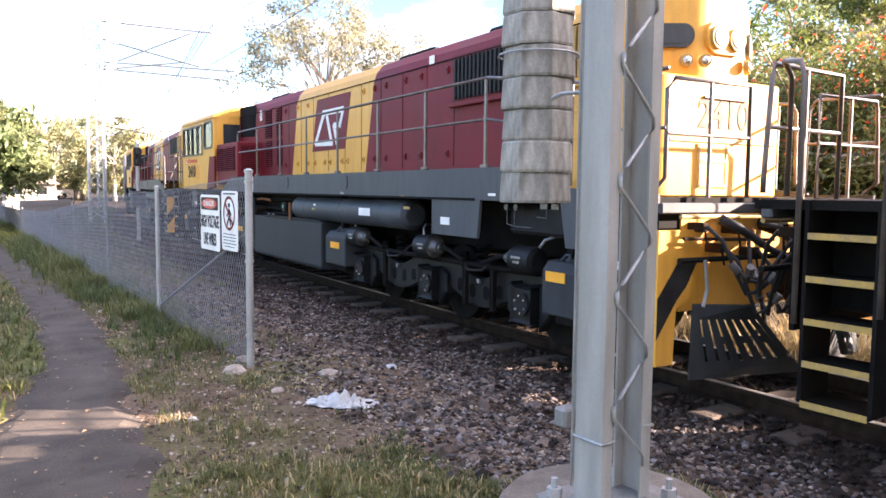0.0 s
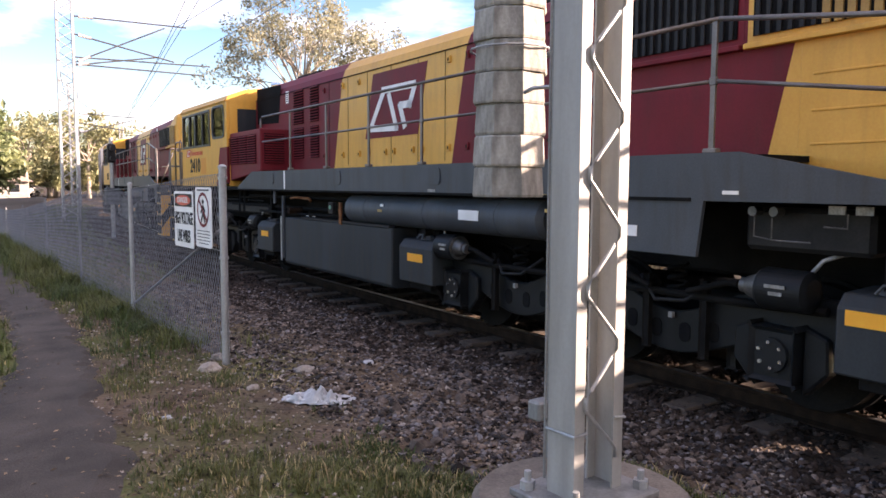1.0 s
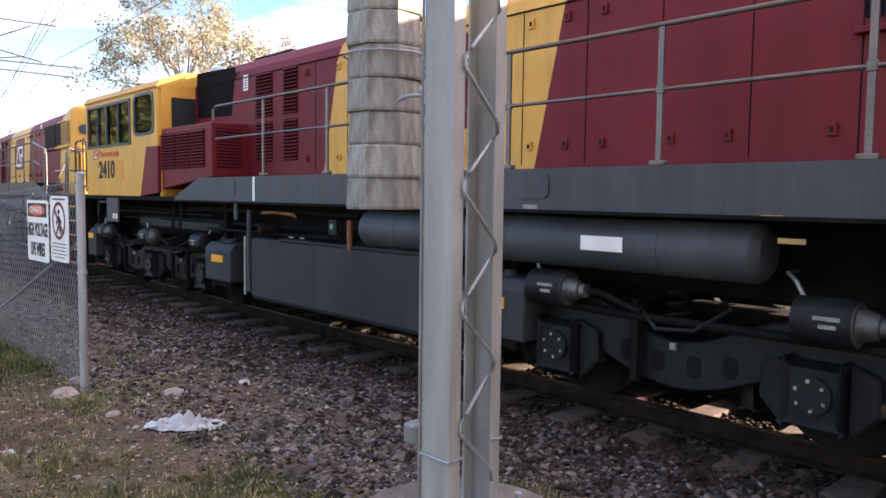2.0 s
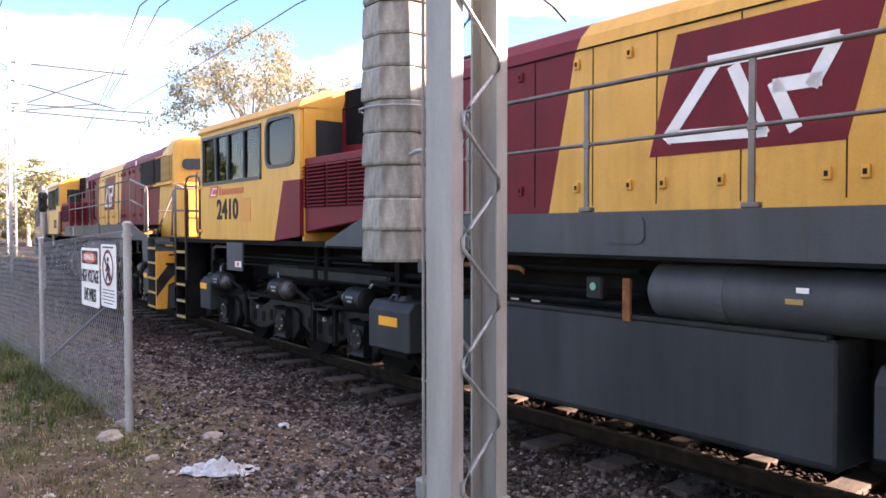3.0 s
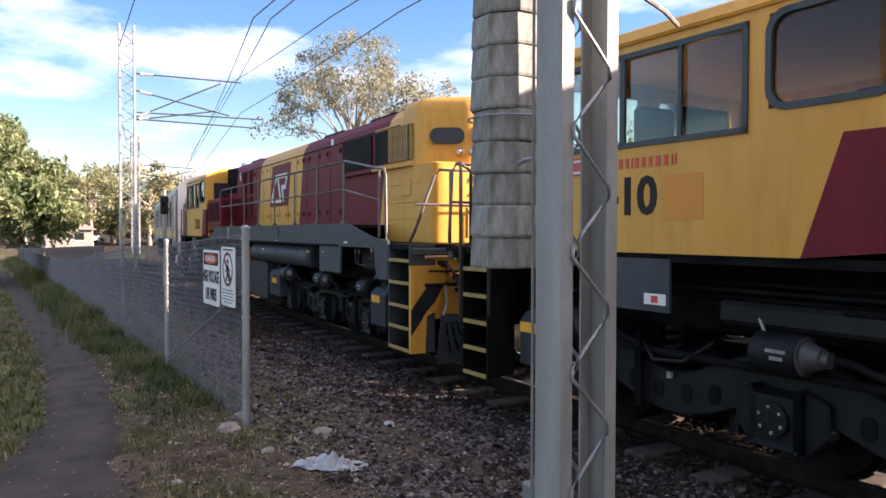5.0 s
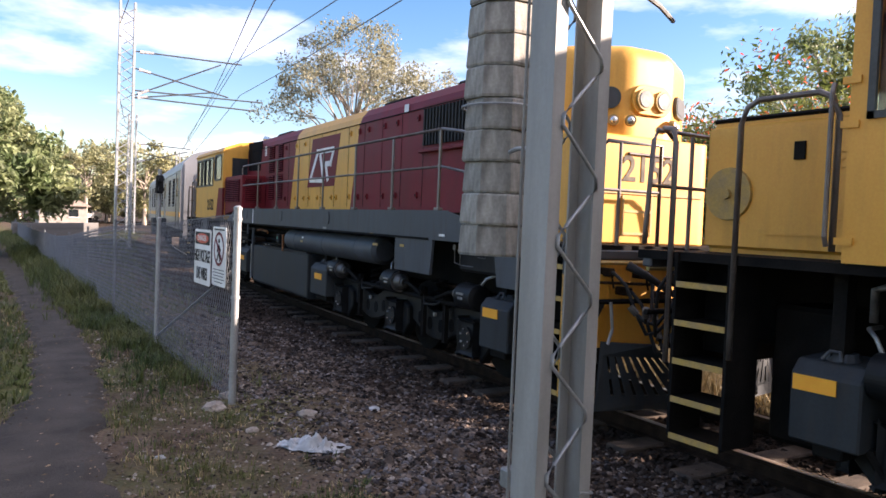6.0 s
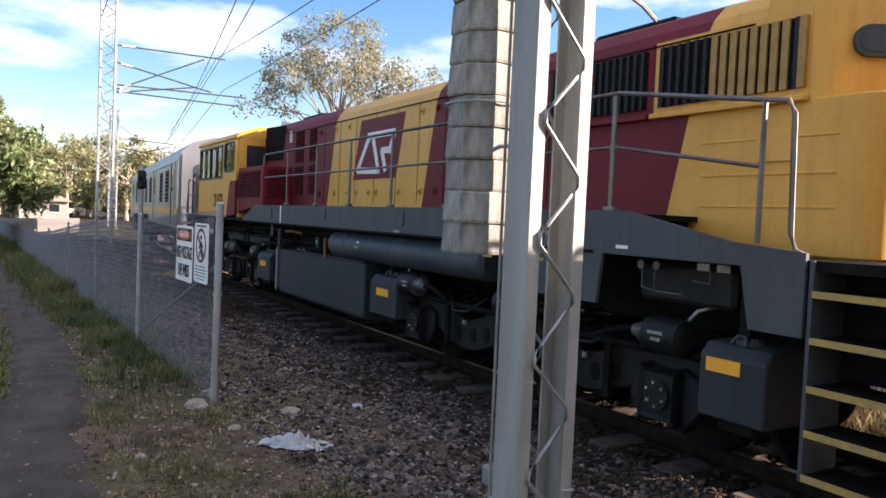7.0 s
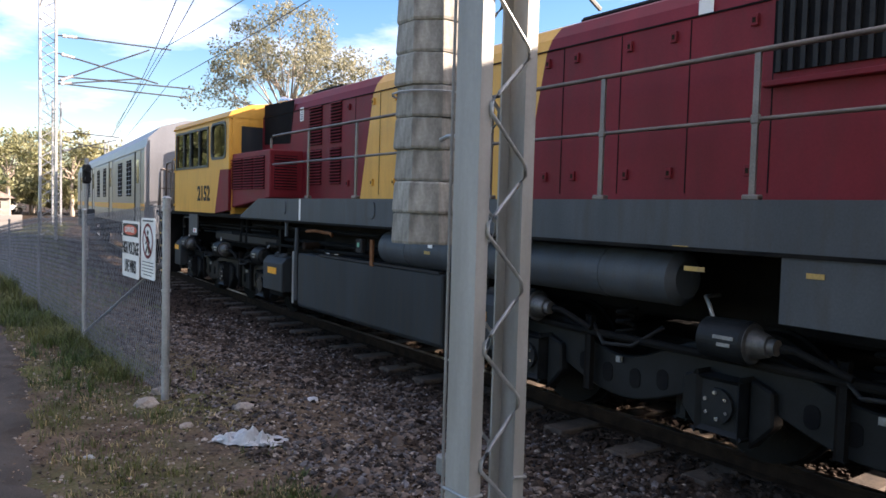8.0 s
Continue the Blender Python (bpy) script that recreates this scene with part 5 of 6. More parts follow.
            part("black_band", prism([(sd * u, z) for u, z in ((1.40, 0.62), (1.40, 0.92), (1.20, 1.18), (0.98, 1.20), (1.10, 1.00), (1.20, 0.90))], "y", min(yo, ye), max(yo, ye)), BLACK, wing)
        # slotted rail guard: two leaning plates of slanted bars in a rim
        for sd in (-1, 1) if e < 0 else ():
            def on_guard(u, v):
                return (sd * (0.06 + 0.60 * v + (1.04 - 0.68 * v) * u), ye + e * (0.24 * (1 - u) + 0.05 * (1 - v)), 0.30 + 0.56 * v)
            rim = bmesh.new()
            for u0, u1, v0, v1 in ((0, 1, 0, 0.22), (0, 1, 0.80, 1), (0, 0.08, 0, 1), (0.92, 1, 0, 1)):
                slab(rim, [on_guard(u0, v0), on_guard(u1, v0), on_guard(u1, v1), on_guard(u0, v1)], 0.016)
            pl = part("rail_guard", rim, TANK, root, "slotted steel rail guard plate")
            for k in range(8):
                u = 0.07 + k * 0.112
                bar = bmesh.new()
                slab(bar, [on_guard(u, 0.20), on_guard(u + 0.076, 0.20), on_guard(min(u + 0.119, 0.97), 0.82), on_guard(u + 0.043, 0.82)], 0.014)
                part("guard_bar", bar, TANK, pl)
                if k % 2:
                    cross = bmesh.new()
                    slab(cross, [on_guard(u - 0.09, 0.46), on_guard(u + 0.05, 0.46), on_guard(u + 0.05, 0.56), on_guard(u - 0.09, 0.56)], 0.012)
                    part("guard_bar", cross, TANK, pl)
        bm = box(-0.13, 0.13, min(ye, ye + e * 0.42), max(ye, ye + e * 0.42), 0.88, 1.16, 0.04)
        box(-0.2, 0.2, min(ye + e * 0.3, ye + e * 0.54), max(ye + e * 0.3, ye + e * 0.54), 0.82, 1.2, 0.05, bm)
        part("coupler", bm, RUST, root)
        hoses = ((-1.0, 1.44), (-0.80, 1.28), (-0.62, 1.42), (-0.40, 1.24), (0.36, 1.34), (0.56, 1.26), (0.80, 1.40))
        for hx, hz in hoses:
            sway, drop = 0.25 * math.sin(hx * 23), 0.42 + 0.14 * math.sin(hx * 31)
            pts = [(hx, ye - e * 0.1, hz), (hx, ye + e * 0.10, hz), (hx + sway * 0.2, ye + e * 0.2, hz - drop * 0.2), (hx + sway * 0.5, ye + e * 0.28, hz - drop * 0.7), (hx + sway * 0.8, ye + e * 0.32, hz - drop), (hx + sway * 1.1, ye + e * 0.37, hz - drop * 0.95), (hx + sway * 1.3, ye + e * 0.42, hz - drop * 0.8)]
            part("hose_fitting", rod([pts[-1], (pts[-1][0] + sway * 0.15, pts[-1][1] + e * 0.04, pts[-1][2] + 0.06)], 0.03, 10), DULLSTEEL, root)
            part("cock_handle", rod([(hx, ye + e * 0.06, hz + 0.02), (hx + 0.03, ye + e * 0.07, hz - 0.13)], 0.009, 6), RUST, root)
            part("brake_hose", rod(pts, 0.016, 8), BLACK, root, smooth=True)
            part("hose_cock", box(hx - 0.035, hx + 0.035, min(ye - e * 0.1, ye + e * 0.08), max(ye - e * 0.1, ye + e * 0.08), hz - 0.035, hz + 0.035, 0.01), RUST, root)
        part("end_pipe", rod([(-1.25, ye + e * 0.06, 1.52), (1.25, ye + e * 0.06, 1.52)], 0.018, 7), TREADY, root)
        part("end_pipe", rod([(-1.25, ye + e * 0.06, 1.20), (1.25, ye + e * 0.06, 1.20)], 0.022, 7), UNDER, root)
        part("jumper_socket", rod([(-0.2, ye, 1.48), (-0.22, ye + e * 0.16, 1.42)], [0.09, 0.07], 12), UNDER, root)
        part("jumper_cable", rod([(-0.22, ye + e * 0.14, 1.42), (-0.1, ye + e * 0.3, 1.22), (0.1, ye + e * 0.45, 1.05), (0.2, ye + e * 0.5, 1.15)], 0.03, 8), BLACK, root)
        if e < 0:
            part("sweeping_cable", rod([(-0.82, ye + e * 0.06, 1.50), (-0.74, ye + e * 0.16, 1.44), (-0.5, ye + e * 0.26, 1.28), (-0.15, ye + e * 0.34, 1.12), (0.15, ye + e * 0.42, 1.08), (0.4, ye + e * 0.5, 1.14)], [0.042, 0.034, 0.027, 0.026, 0.026, 0.026], 10), BLACK, root, smooth=True)
            part("looped_hose", rod([(-0.35, ye + e * 0.05, 1.46), (-0.30, ye + e * 0.2, 1.44), (-0.22, ye + e * 0.26, 1.30), (-0.34, ye + e * 0.28, 1.12), (-0.45, ye + e * 0.3, 1.02)], 0.022, 8), BLACK, root, smooth=True)
            part("low_hose", rod([(0.5, ye + e * 0.06, 0.95), (0.55, ye + e * 0.25, 0.62), (0.42, ye + e * 0.38, 0.42), (0.2, ye + e * 0.46, 0.46), (0.05, ye + e * 0.5, 0.66)], 0.03, 9), BLACK, root, smooth=True)
            part("end_pipe", rod([(-1.2, ye + e * 0.05, 1.36), (-0.2, ye + e * 0.08, 1.33)], 0.013, 7), RUST, root)
            part("uncoupling_lever", rod([(-1.02, ye + e * 0.10, 1.20), (-1.0, ye + e * 0.11, 0.98), (-1.05, ye + e * 0.12, 0.86)], 0.014, 7), STEEL, root)
        part("end_step", box(-0.35, 0.35, min(ye, ye + e * 0.2), max(ye, ye + e * 0.2), 1.62, 1.66), UNDER, root)
    tagged(root, "yellow and maroon diesel locomotive with a grey sill", "locomotive", group="locomotives of the train")
    return root


loco_middle = locomotive(False, True)
loco_ahead = locomotive(False, False)
loco_rear = locomotive(True, True)
tagged(loco_middle, "yellow and maroon diesel locomotive, fleet number 2410 on its cab")
tagged(loco_ahead, "grimy diesel locomotive with yellow cab end and ladder, coupled ahead")
tagged(loco_rear, "yellow and maroon diesel locomotive, fleet number 2152 on nose and cab")


def side_face(y, z, x=-1.402):
    """A pose whose x runs to -y and whose y runs up, facing -x."""
    return Matrix(((0, 0, -1, x), (-1, 0, 0, y), (0, 1, 0, z), (0, 0, 0, 1)))


def end_face(x, z, y):
    """A pose whose x runs to +x and whose y runs up, facing -y."""
    return Matrix(((1, 0, 0, x), (0, 0, -1, y), (0, 1, 0, z), (0, 0, 0, 1)))


words("cab_number", "2410", 0.38, BLACK, loco_middle, side_face(6.0, 2.065), bold=0.012)
words("nose_number", "2410", 0.34, NUMERAL, loco_middle, end_face(0.0, 2.36, -8.332), bold=0.006)
words("cab_number", "2152", 0.36, BLACK, loco_rear, side_face(5.15, 1.98), bold=0.010)
words("nose_number", "2152", 0.34, NUMERAL, loco_rear, end_face(0.0, 2.36, -8.332), bold=0.006)
# the maker's mark and its name beside it, as plain shapes
mk = part("name_mark", prism([(6.67, 2.26), (6.38, 2.26), (6.31, 2.41), (6.60, 2.41)], "x", -1.402, -1.407, None), RED, loco_middle, "red slanted mark")
part("name_mark_stroke", strokes([((6.58, 2.29), (6.42, 2.29)), ((6.58, 2.29), (6.50, 2.38)), ((6.50, 2.38), (6.38, 2.38))], 0.018, 0.003), WHITE, mk).matrix_basis = pose(-1.407, 0, 0)
xs = 6.28
for wlen in (0.075, 0.055, 0.055, 0.055, 0.055, 0.045, 0.022, 0.055, 0.055, 0.055, 0.065, 0.055, 0.02, 0.02):
    part("name_bar", box(-1.406, -1.402, xs - wlen * 0.62, xs, 2.285, 2.36 if wlen < 0.07 else 2.39), RED, loco_middle)
    xs -= wlen + 0.012
part("touch_up_patch", box(-1.4035, -1.401, 5.22, 5.56, 1.90, 2.22), PATCH, loco_middle)


def luggage_van():
    """A stainless steel van with louvred windows and doors, behind the locomotives."""
    root = new("silver_van")
    half = 10.0
    prof = [(-1.36, 1.25), (-1.40, 1.5), (-1.40, 2.95), (-1.33, 3.25), (-1.05, 3.52), (-0.55, 3.68), (0, 3.72), (0.55, 3.68), (1.05, 3.52), (1.33, 3.25), (1.40, 2.95), (1.40, 1.5), (1.36, 1.25)]
    part("body_shell", prism(prof, "y", -half, half), SILVER, root, "ribbed stainless steel body")
    part("underframe", box(-1.2, 1.2, -half + 0.2, half - 0.2, 0.95, 1.25), UNDER, root)
    for side in (-1, 1):
        part("waist_band", box(side * 1.403 - 0.004, side * 1.403 + 0.004, -half, half, 1.62, 1.78), YELLOW, root, "faded yellow waist stripe")
        for z in (1.36, 1.48, 1.90, 3.02):
            part("body_rib", box(side * 1.402 - 0.008, side * 1.402 + 0.008, -half, half, z - 0.012, z + 0.012), SILVER, root)
        for y in (-9.0, -3.4, 2.2, 7.8):
            d = part("door", box(side * 1.404 - 0.006, side * 1.404 + 0.006, y - 0.42, y + 0.42, 1.35, 3.0), SILVER, root)
            # dark strip on the door's edge, painting the shade of its recess
            part("door_recess", box(side * 1.41 - 0.004, side * 1.41 + 0.004, y + 0.32, y + 0.52, 1.35, 3.0), DARK, d)
            part("door_window", box(side * 1.412 - 0.003, side * 1.412 + 0.003, y - 0.2, y + 0.2, 2.25, 2.8), DARKGLASS, d)
        for y in (-7.4, -5.6, -1.6, 0.4, 4.0, 5.9):
            louvres(y - 0.42, y - 0.04, 1.95, 2.85, 8, side, 1.403, SILVER, root)
            louvres(y + 0.08, y + 0.46, 1.95, 2.85, 8, side, 1.403, SILVER, root)
    part("end_wall", box(-1.3, 1.3, -half - 0.03, -half, 1.0, 3.2), SILVER, root)
    part("gangway", box(-0.5, 0.5, -half - 0.25, -half - 0.03, 1.2, 3.1, 0.03), BLACK, root)
    for yc in (-7.0, 7.0):
        for side in (-1, 1):
            part("bogie_frame", prism([(yc - 1.4, 0.55), (yc - 1.2, 0.85), (yc + 1.2, 0.85), (yc + 1.4, 0.55), (yc + 0.7, 0.45), (yc - 0.7, 0.45)], "x", side * 0.95, side * 1.05), UNDER, root)
        for y in (-1.05, 1.05):
            bm = bmesh.new()
            for side in (-1, 1):
                rod([(side * 0.50, 0, 0), (side * 0.64, 0, 0)], [0.475, 0.445], 24, bm)
            rod([(-0.9, 0, 0), (0.9, 0, 0)], 0.08, 12, bm)
            ws = part("wheelset", bm, UNDER, root)
            ws.location = (0, yc + y, 0.59)
    part("coupler", box(-0.13, 0.13, -half - 0.35, -half, 0.88, 1.16, 0.03), RUST, root)
    return tagged(root, "silver stainless steel luggage van with louvred windows", "railway van")


van = luggage_van()


# ---- overhead line mast beside the path ----
MX0, MX1, MY0, MY1 = 2.105, 2.385, 1.93, 2.075


def lattice_mast():
    root = new("line_mast")
    z0, z1 = 0.30, 9.4
    t, fl = 0.010, 0.056
    for k, (xw, sg) in enumerate(((MX0, 1), (MX1, -1))):
        bm = box(min(xw, xw + sg * t), max(xw, xw + sg * t), MY0, MY1, z0, z1)
        ch = part("channel", bm, MASTST, root, "grey painted steel channel")
        for y in (MY0, MY1):
            ys_ = (y, y + t) if y == MY0 else (y - t, y)
            part("flange", box(min(xw + sg * t, xw + sg * fl), max(xw + sg * t, xw + sg * fl), ys_[0], ys_[1], z0, z1), MASTST, ch)
    for y, ph in ((MY0 - 0.008, 0), (MY1 + 0.008, 1)):
        pts = []
        pitch = 0.2235
        k = 1
        z = 0.455
        while z < z1 - 0.2:
            a, b = (MX0 + 0.048, MX1 - 0.052) if (k + ph) % 2 == 0 else (MX1 - 0.052, MX0 + 0.048)
            pts += [(a, y, z - 0.02), (a, y, z + 0.02)]
            for f in (0.2, 0.4, 0.6, 0.8):
                pts.append((a + (b - a) * f, y, z + 0.02 + (pitch - 0.04) * f))
            z += pitch
            k += 1
        part("lacing_bar", rod(pts, 0.0078, 7), STEEL, root, "bent round bar laced between the channels", smooth=True)
    part("base_plate", box(MX0 - 0.10, MX1 + 0.10, MY0 - 0.12, MY1 + 0.12, 0.268, 0.30, 0.006), MASTIN, root)
    for x in (MX0 - 0.05, MX1 + 0.05):
        for y in (MY0 - 0.06, MY1 + 0.06):
            bm = rod([(x, y, 0.30), (x, y, 0.335)], 0.032, 6)
            rod([(x, y, 0.335), (x, y, 0.375)], 0.014, 8, bm)
            part("anchor_bolt", bm, STEEL, root)
    part("tie_band", rod([(MX0 - 0.006, MY1 + 0.004, 0.56), (MX0 - 0.006, MY0 - 0.004, 0.56), (MX0 + 0.06, MY0 - 0.006, 0.565)], 0.006, 6), STEEL, root)
    part("tie_band", rod([(MX1 - 0.06, MY0 - 0.006, 0.60), (MX1 + 0.006, MY0 - 0.006, 0.59), (MX1 + 0.006, MY1, 0.59)], 0.006, 6), STEEL, root)
    part("cable_conduit", rod([(MX0 - 0.004, MY1 + 0.012, 0.35), (MX0 - 0.004, MY1 + 0.012, 4.0)], 0.006, 6), MASTIN, root)
    # bracket near the top of the view, with its stay rod
    part("stay_rod", rod([(MX0 + 0.05, MY0 - 0.02, 2.60), (MX1 + 0.02, MY0 + 0.0, 2.60), (MX1 + 0.45, MY0 + 0.17, 2.60), (MX1 + 0.62, MY0 + 0.24, 2.58)], 0.011, 6), MASTIN, root)
    part("stay_clamp", box(MX1 - 0.02, MX1 + 0.08, MY0 - 0.03, MY0 + 0.05, 2.58, 2.63, 0.008), MASTIN, root)
    return tagged(root, "grey laced steel overhead line mast on a concrete footing", "mast", group="line masts")


lattice_mast()
footing = tagged(part("mast_footing", rod([(2.26, 2.02, -0.2), (2.26, 2.02, 0.235), (2.26, 2.02, 0.268)], [0.46, 0.46, 0.43], 40), PLINTH), "round weathered concrete mast footing", "footing")


def weight_stack():
    """Octagonal concrete blocks threaded on a rod, with a steel guide beside them."""
    root = new("tension_weights")
    cx, cy, h = 2.56, 2.84, 0.153
    first = None
    rng = random.Random(3)
    for k in range(15):
        z = 1.47 + k * h
        tilt = pose(cx + rng.uniform(-0.006, 0.006), cy + rng.uniform(-0.006, 0.006), z, rng.uniform(-0.8, 0.8), rng.uniform(-0.8, 0.8), 22.5 + rng.uniform(-3, 3))
        if first is None:
            bm = rod([(0, 0, 0), (0, 0, 0.012), (0, 0, h - 0.012), (0, 0, h - 0.002)], [0.186, 0.191, 0.183, 0.176], 8)
            first = part("concrete_block", bm, CONCRETE, root)
            first.matrix_basis = tilt
        else:
            again(first, tilt, root)
    part("hanger_rod", rod([(cx, cy, 1.47), (cx, cy, 4.6)], 0.014, 8), STEEL, root)
    part("binding_wire", rod([(cx + 0.202 * math.cos(a), cy + 0.202 * math.sin(a), 2.20) for a in np.linspace(0, 2 * math.pi, 17)], 0.005, 6), STEEL, root)
    return tagged(root, "stack of weathered octagonal concrete tension weights", "weights")


weight_stack()


def weight_guide():
    root = new("weight_guide")
    part("guide_post", box(2.43, 2.47, 2.36, 2.40, -0.05, 5.0, 0.004), MASTIN, root)
    part("guide_flange", box(2.42, 2.43, 2.345, 2.415, -0.05, 5.0), MASTIN, root)
    part("guide_clip", rod([(2.44, 2.38, 1.97), (2.40, 2.50, 1.97), (2.42, 2.58, 1.96)], 0.010, 6), STEEL, root)
    part("foot_bracket", box(2.33, 2.43, 2.36, 2.44, 0.46, 0.55, 0.01), MASTIN, root)
    return tagged(root, "dark steel guide post for the tension weights", "guide post")


weight_guide()

# ---- chain link fence with signs ----


def FENCE_TOP(y):
    """Height of the fence: it falls off along the path."""
    return 1.64 - 0.15 * smoothstep(6.2, 9.5, y) - 0.62 * smoothstep(9.5, 22, y)


def chain_panel(y0, y1, pitch, thick, parent):
    """Zigzag wires hooked into each other between two posts."""
    verts, faces = [], []
    h0 = 0.0
    n = max(2, int((y1 - y0) / pitch))
    p = (y1 - y0) / n
    rows = int(FENCE_TOP(y0) / p)
    for k in range(n):
        for r in range(rows):
            for (a, b) in (((k + (r % 2) * 0.5), (k + 0.5 - (r % 2) * 0.5)), ((k + 1 - (r % 2) * 0.5), (k + 0.5 + (r % 2) * 0.5))):
                ya, yb = y0 + a * p, y0 + b * p
                ka, kb = (FENCE_TOP(v) / FENCE_TOP(y0) for v in (ya, yb))
                za, zb = h0 + r * p * ka, h0 + (r + 1) * p * kb
                xa, xb = FENCE_X(ya), FENCE_X(yb)
                o = len(verts)
                d = Vector((0, yb - ya, zb - za)).normalized()
                nn = Vector((0, -d.z, d.y)) * thick
                for (px, py, pz) in ((xa, ya, za), (xb, yb, zb)):
                    verts += [(px - thick, py, pz), (px + thick * 0.5, py + nn.y, pz + nn.z), (px + thick * 0.5, py - nn.y, pz - nn.z)]
                faces += [(o, o + 1, o + 4, o + 3), (o + 1, o + 2, o + 5, o + 4), (o + 2, o, o + 3, o + 5)]
    me = bpy.data.meshes.new("chain_link")
    me.from_pydata(verts, [], faces)
    me.materials.append(FENCEWIRE)
    ob = new("chain_link", me)
    ob.parent = parent
    return ob


def fence():
    root = new("chain_link_fence")
    ys = [6.2, 9.25] + [9.25 + 3.0 * k for k in range(1, 14)]
    for k, y in enumerate(ys):
        x = FENCE_X(y)
        r = 0.032 if k == 0 else 0.024 if k == 1 else 0.016
        h = FENCE_TOP(y) + 0.02
        bm = rod([(x, y, -0.15), (x, y, h)], r, 14)
        rod([(x, y, h), (x, y, h + 0.02), (x, y, h + 0.035)], [r + 0.006, r + 0.006, r * 0.5], 14, bm)
        ps = part("fence_post", bm, STEEL if k < 2 else FENCEWIRE, root)
        if k == 0:
            for z in (0.25, 0.9, 1.58):
                part("tension_clamp", rod([(x, y, z - 0.012), (x, y, z + 0.012)], 0.04, 14), STEEL, ps)
    for k, (a, b) in enumerate(zip(ys, ys[1:])):
        part("strain_wire", rod([(FENCE_X(a), a, FENCE_TOP(a) - 0.02), (FENCE_X(b), b, FENCE_TOP(b) - 0.02)], 0.003, 5), FENCEWIRE, root)
        near = k < 2
        chain_panel(a, b, 0.062 if k < 7 else 0.10, 0.0024 if near else 0.0027 if k < 7 else 0.0042, root)
    part("brace", rod([(2.31, 9.2, 0.12), (2.31, 6.25, 1.15)], 0.014, 8), FENCEWIRE, root)
    return tagged(root, "grey galvanised chain link fence beside the track", "fence")


fence()


def danger_sign():
    root = new("warning_sign")
    y0, y1, z0, z1 = 6.86, 7.42, 0.93, 1.46
    x = 2.262
    part("plate", prism(rounded(y0, y1, z0, z1, 0.03), "x", x - 0.003, x + 0.003), WHITE, root)
    yc = (y0 + y1) / 2
    part("black_field", prism(rounded(y0 + 0.03, y1 - 0.03, 1.315, 1.435, 0.015), "x", x - 0.006, x - 0.003), BLACK, root)
    ell = [(yc + 0.22 * math.cos(a), 1.375 + 0.048 * math.sin(a)) for a in np.linspace(0, 2 * math.pi, 28)[:-1]]
    part("red_oval", prism(ell, "x", x - 0.009, x - 0.006), RED, root)
    words("lettering", "DANGER", 0.075, WHITE, root, side_face(yc, 1.375, x - 0.010), 0.0015)
    words("lettering", "HIGH VOLTAGE", 0.105, BLACK, root, side_face(yc, 1.20, x - 0.004), 0.0015, bold=0.003).scale = (0.72, 1.5, 1)
    words("lettering", "LIVE WIRES", 0.105, BLACK, root, side_face(yc, 1.03, x - 0.004), 0.0015, bold=0.003).scale = (0.72, 1.5, 1)
    return tagged(root, "white sign reading danger high voltage live wires", "sign", group="signs on the fence")


def no_entry_sign():
    root = new("prohibition_sign")
    y0, y1, z0, z1 = 6.36, 6.78, 0.965, 1.50
    x = 2.258
    part("plate", prism(rounded(y0, y1, z0, z1, 0.03), "x", x - 0.003, x + 0.003), WHITE, root)
    yc, zc = (y0 + y1) / 2, 1.30
    bm = bmesh.new()
    N = 36
    vo = [bm.verts.new((x - 0.006, yc + 0.155 * math.cos(a), zc + 0.155 * math.sin(a))) for a in np.linspace(0, 2 * math.pi, N + 1)[:-1]]
    vi = [bm.verts.new((x - 0.006, yc + 0.128 * math.cos(a), zc + 0.128 * math.sin(a))) for a in np.linspace(0, 2 * math.pi, N + 1)[:-1]]
    for k in range(N):
        bm.faces.new((vo[k], vo[(k + 1) % N], vi[(k + 1) % N], vi[k]))
    part("ring", bm, MAROON, root)
    man = strokes([((yc, 1.33), (yc, 1.27)), ((yc, 1.27), (yc + 0.05, 1.20)), ((yc, 1.27), (yc - 0.04, 1.20)), ((yc, 1.33), (yc + 0.05, 1.28)), ((yc, 1.33), (yc - 0.045, 1.29))], 0.022, 0.003)
    part("walking_figure", man, BLACK, root).matrix_basis = pose(x - 0.004, 0, 0)
    part("figure_head", rod([(x - 0.007, yc, 1.372), (x - 0.003, yc, 1.372)], 0.02, 12), BLACK, root)
    part("slash", strokes([((yc + 0.095, 1.39), (yc - 0.095, 1.21))], 0.022, 0.003), MAROON, root).matrix_basis = pose(x - 0.008, 0, 0)
    for k, w in enumerate((0.16, 0.17, 0.15, 0.17, 0.12)):
        part("text_bar", box(x - 0.006, x - 0.003, yc - w, yc + w, 1.115 - k * 0.028 - 0.007, 1.115 - k * 0.028), GREY, root)
    part("text_bar", box(x - 0.006, x - 0.003, yc - 0.15, yc + 0.15, 1.468, 1.482), GREY, root)
    return tagged(root, "white sign with a crossed-out walking figure", "sign", group="signs on the fence")


danger_sign()
no_entry_sign()

# ---- litter and rocks ----


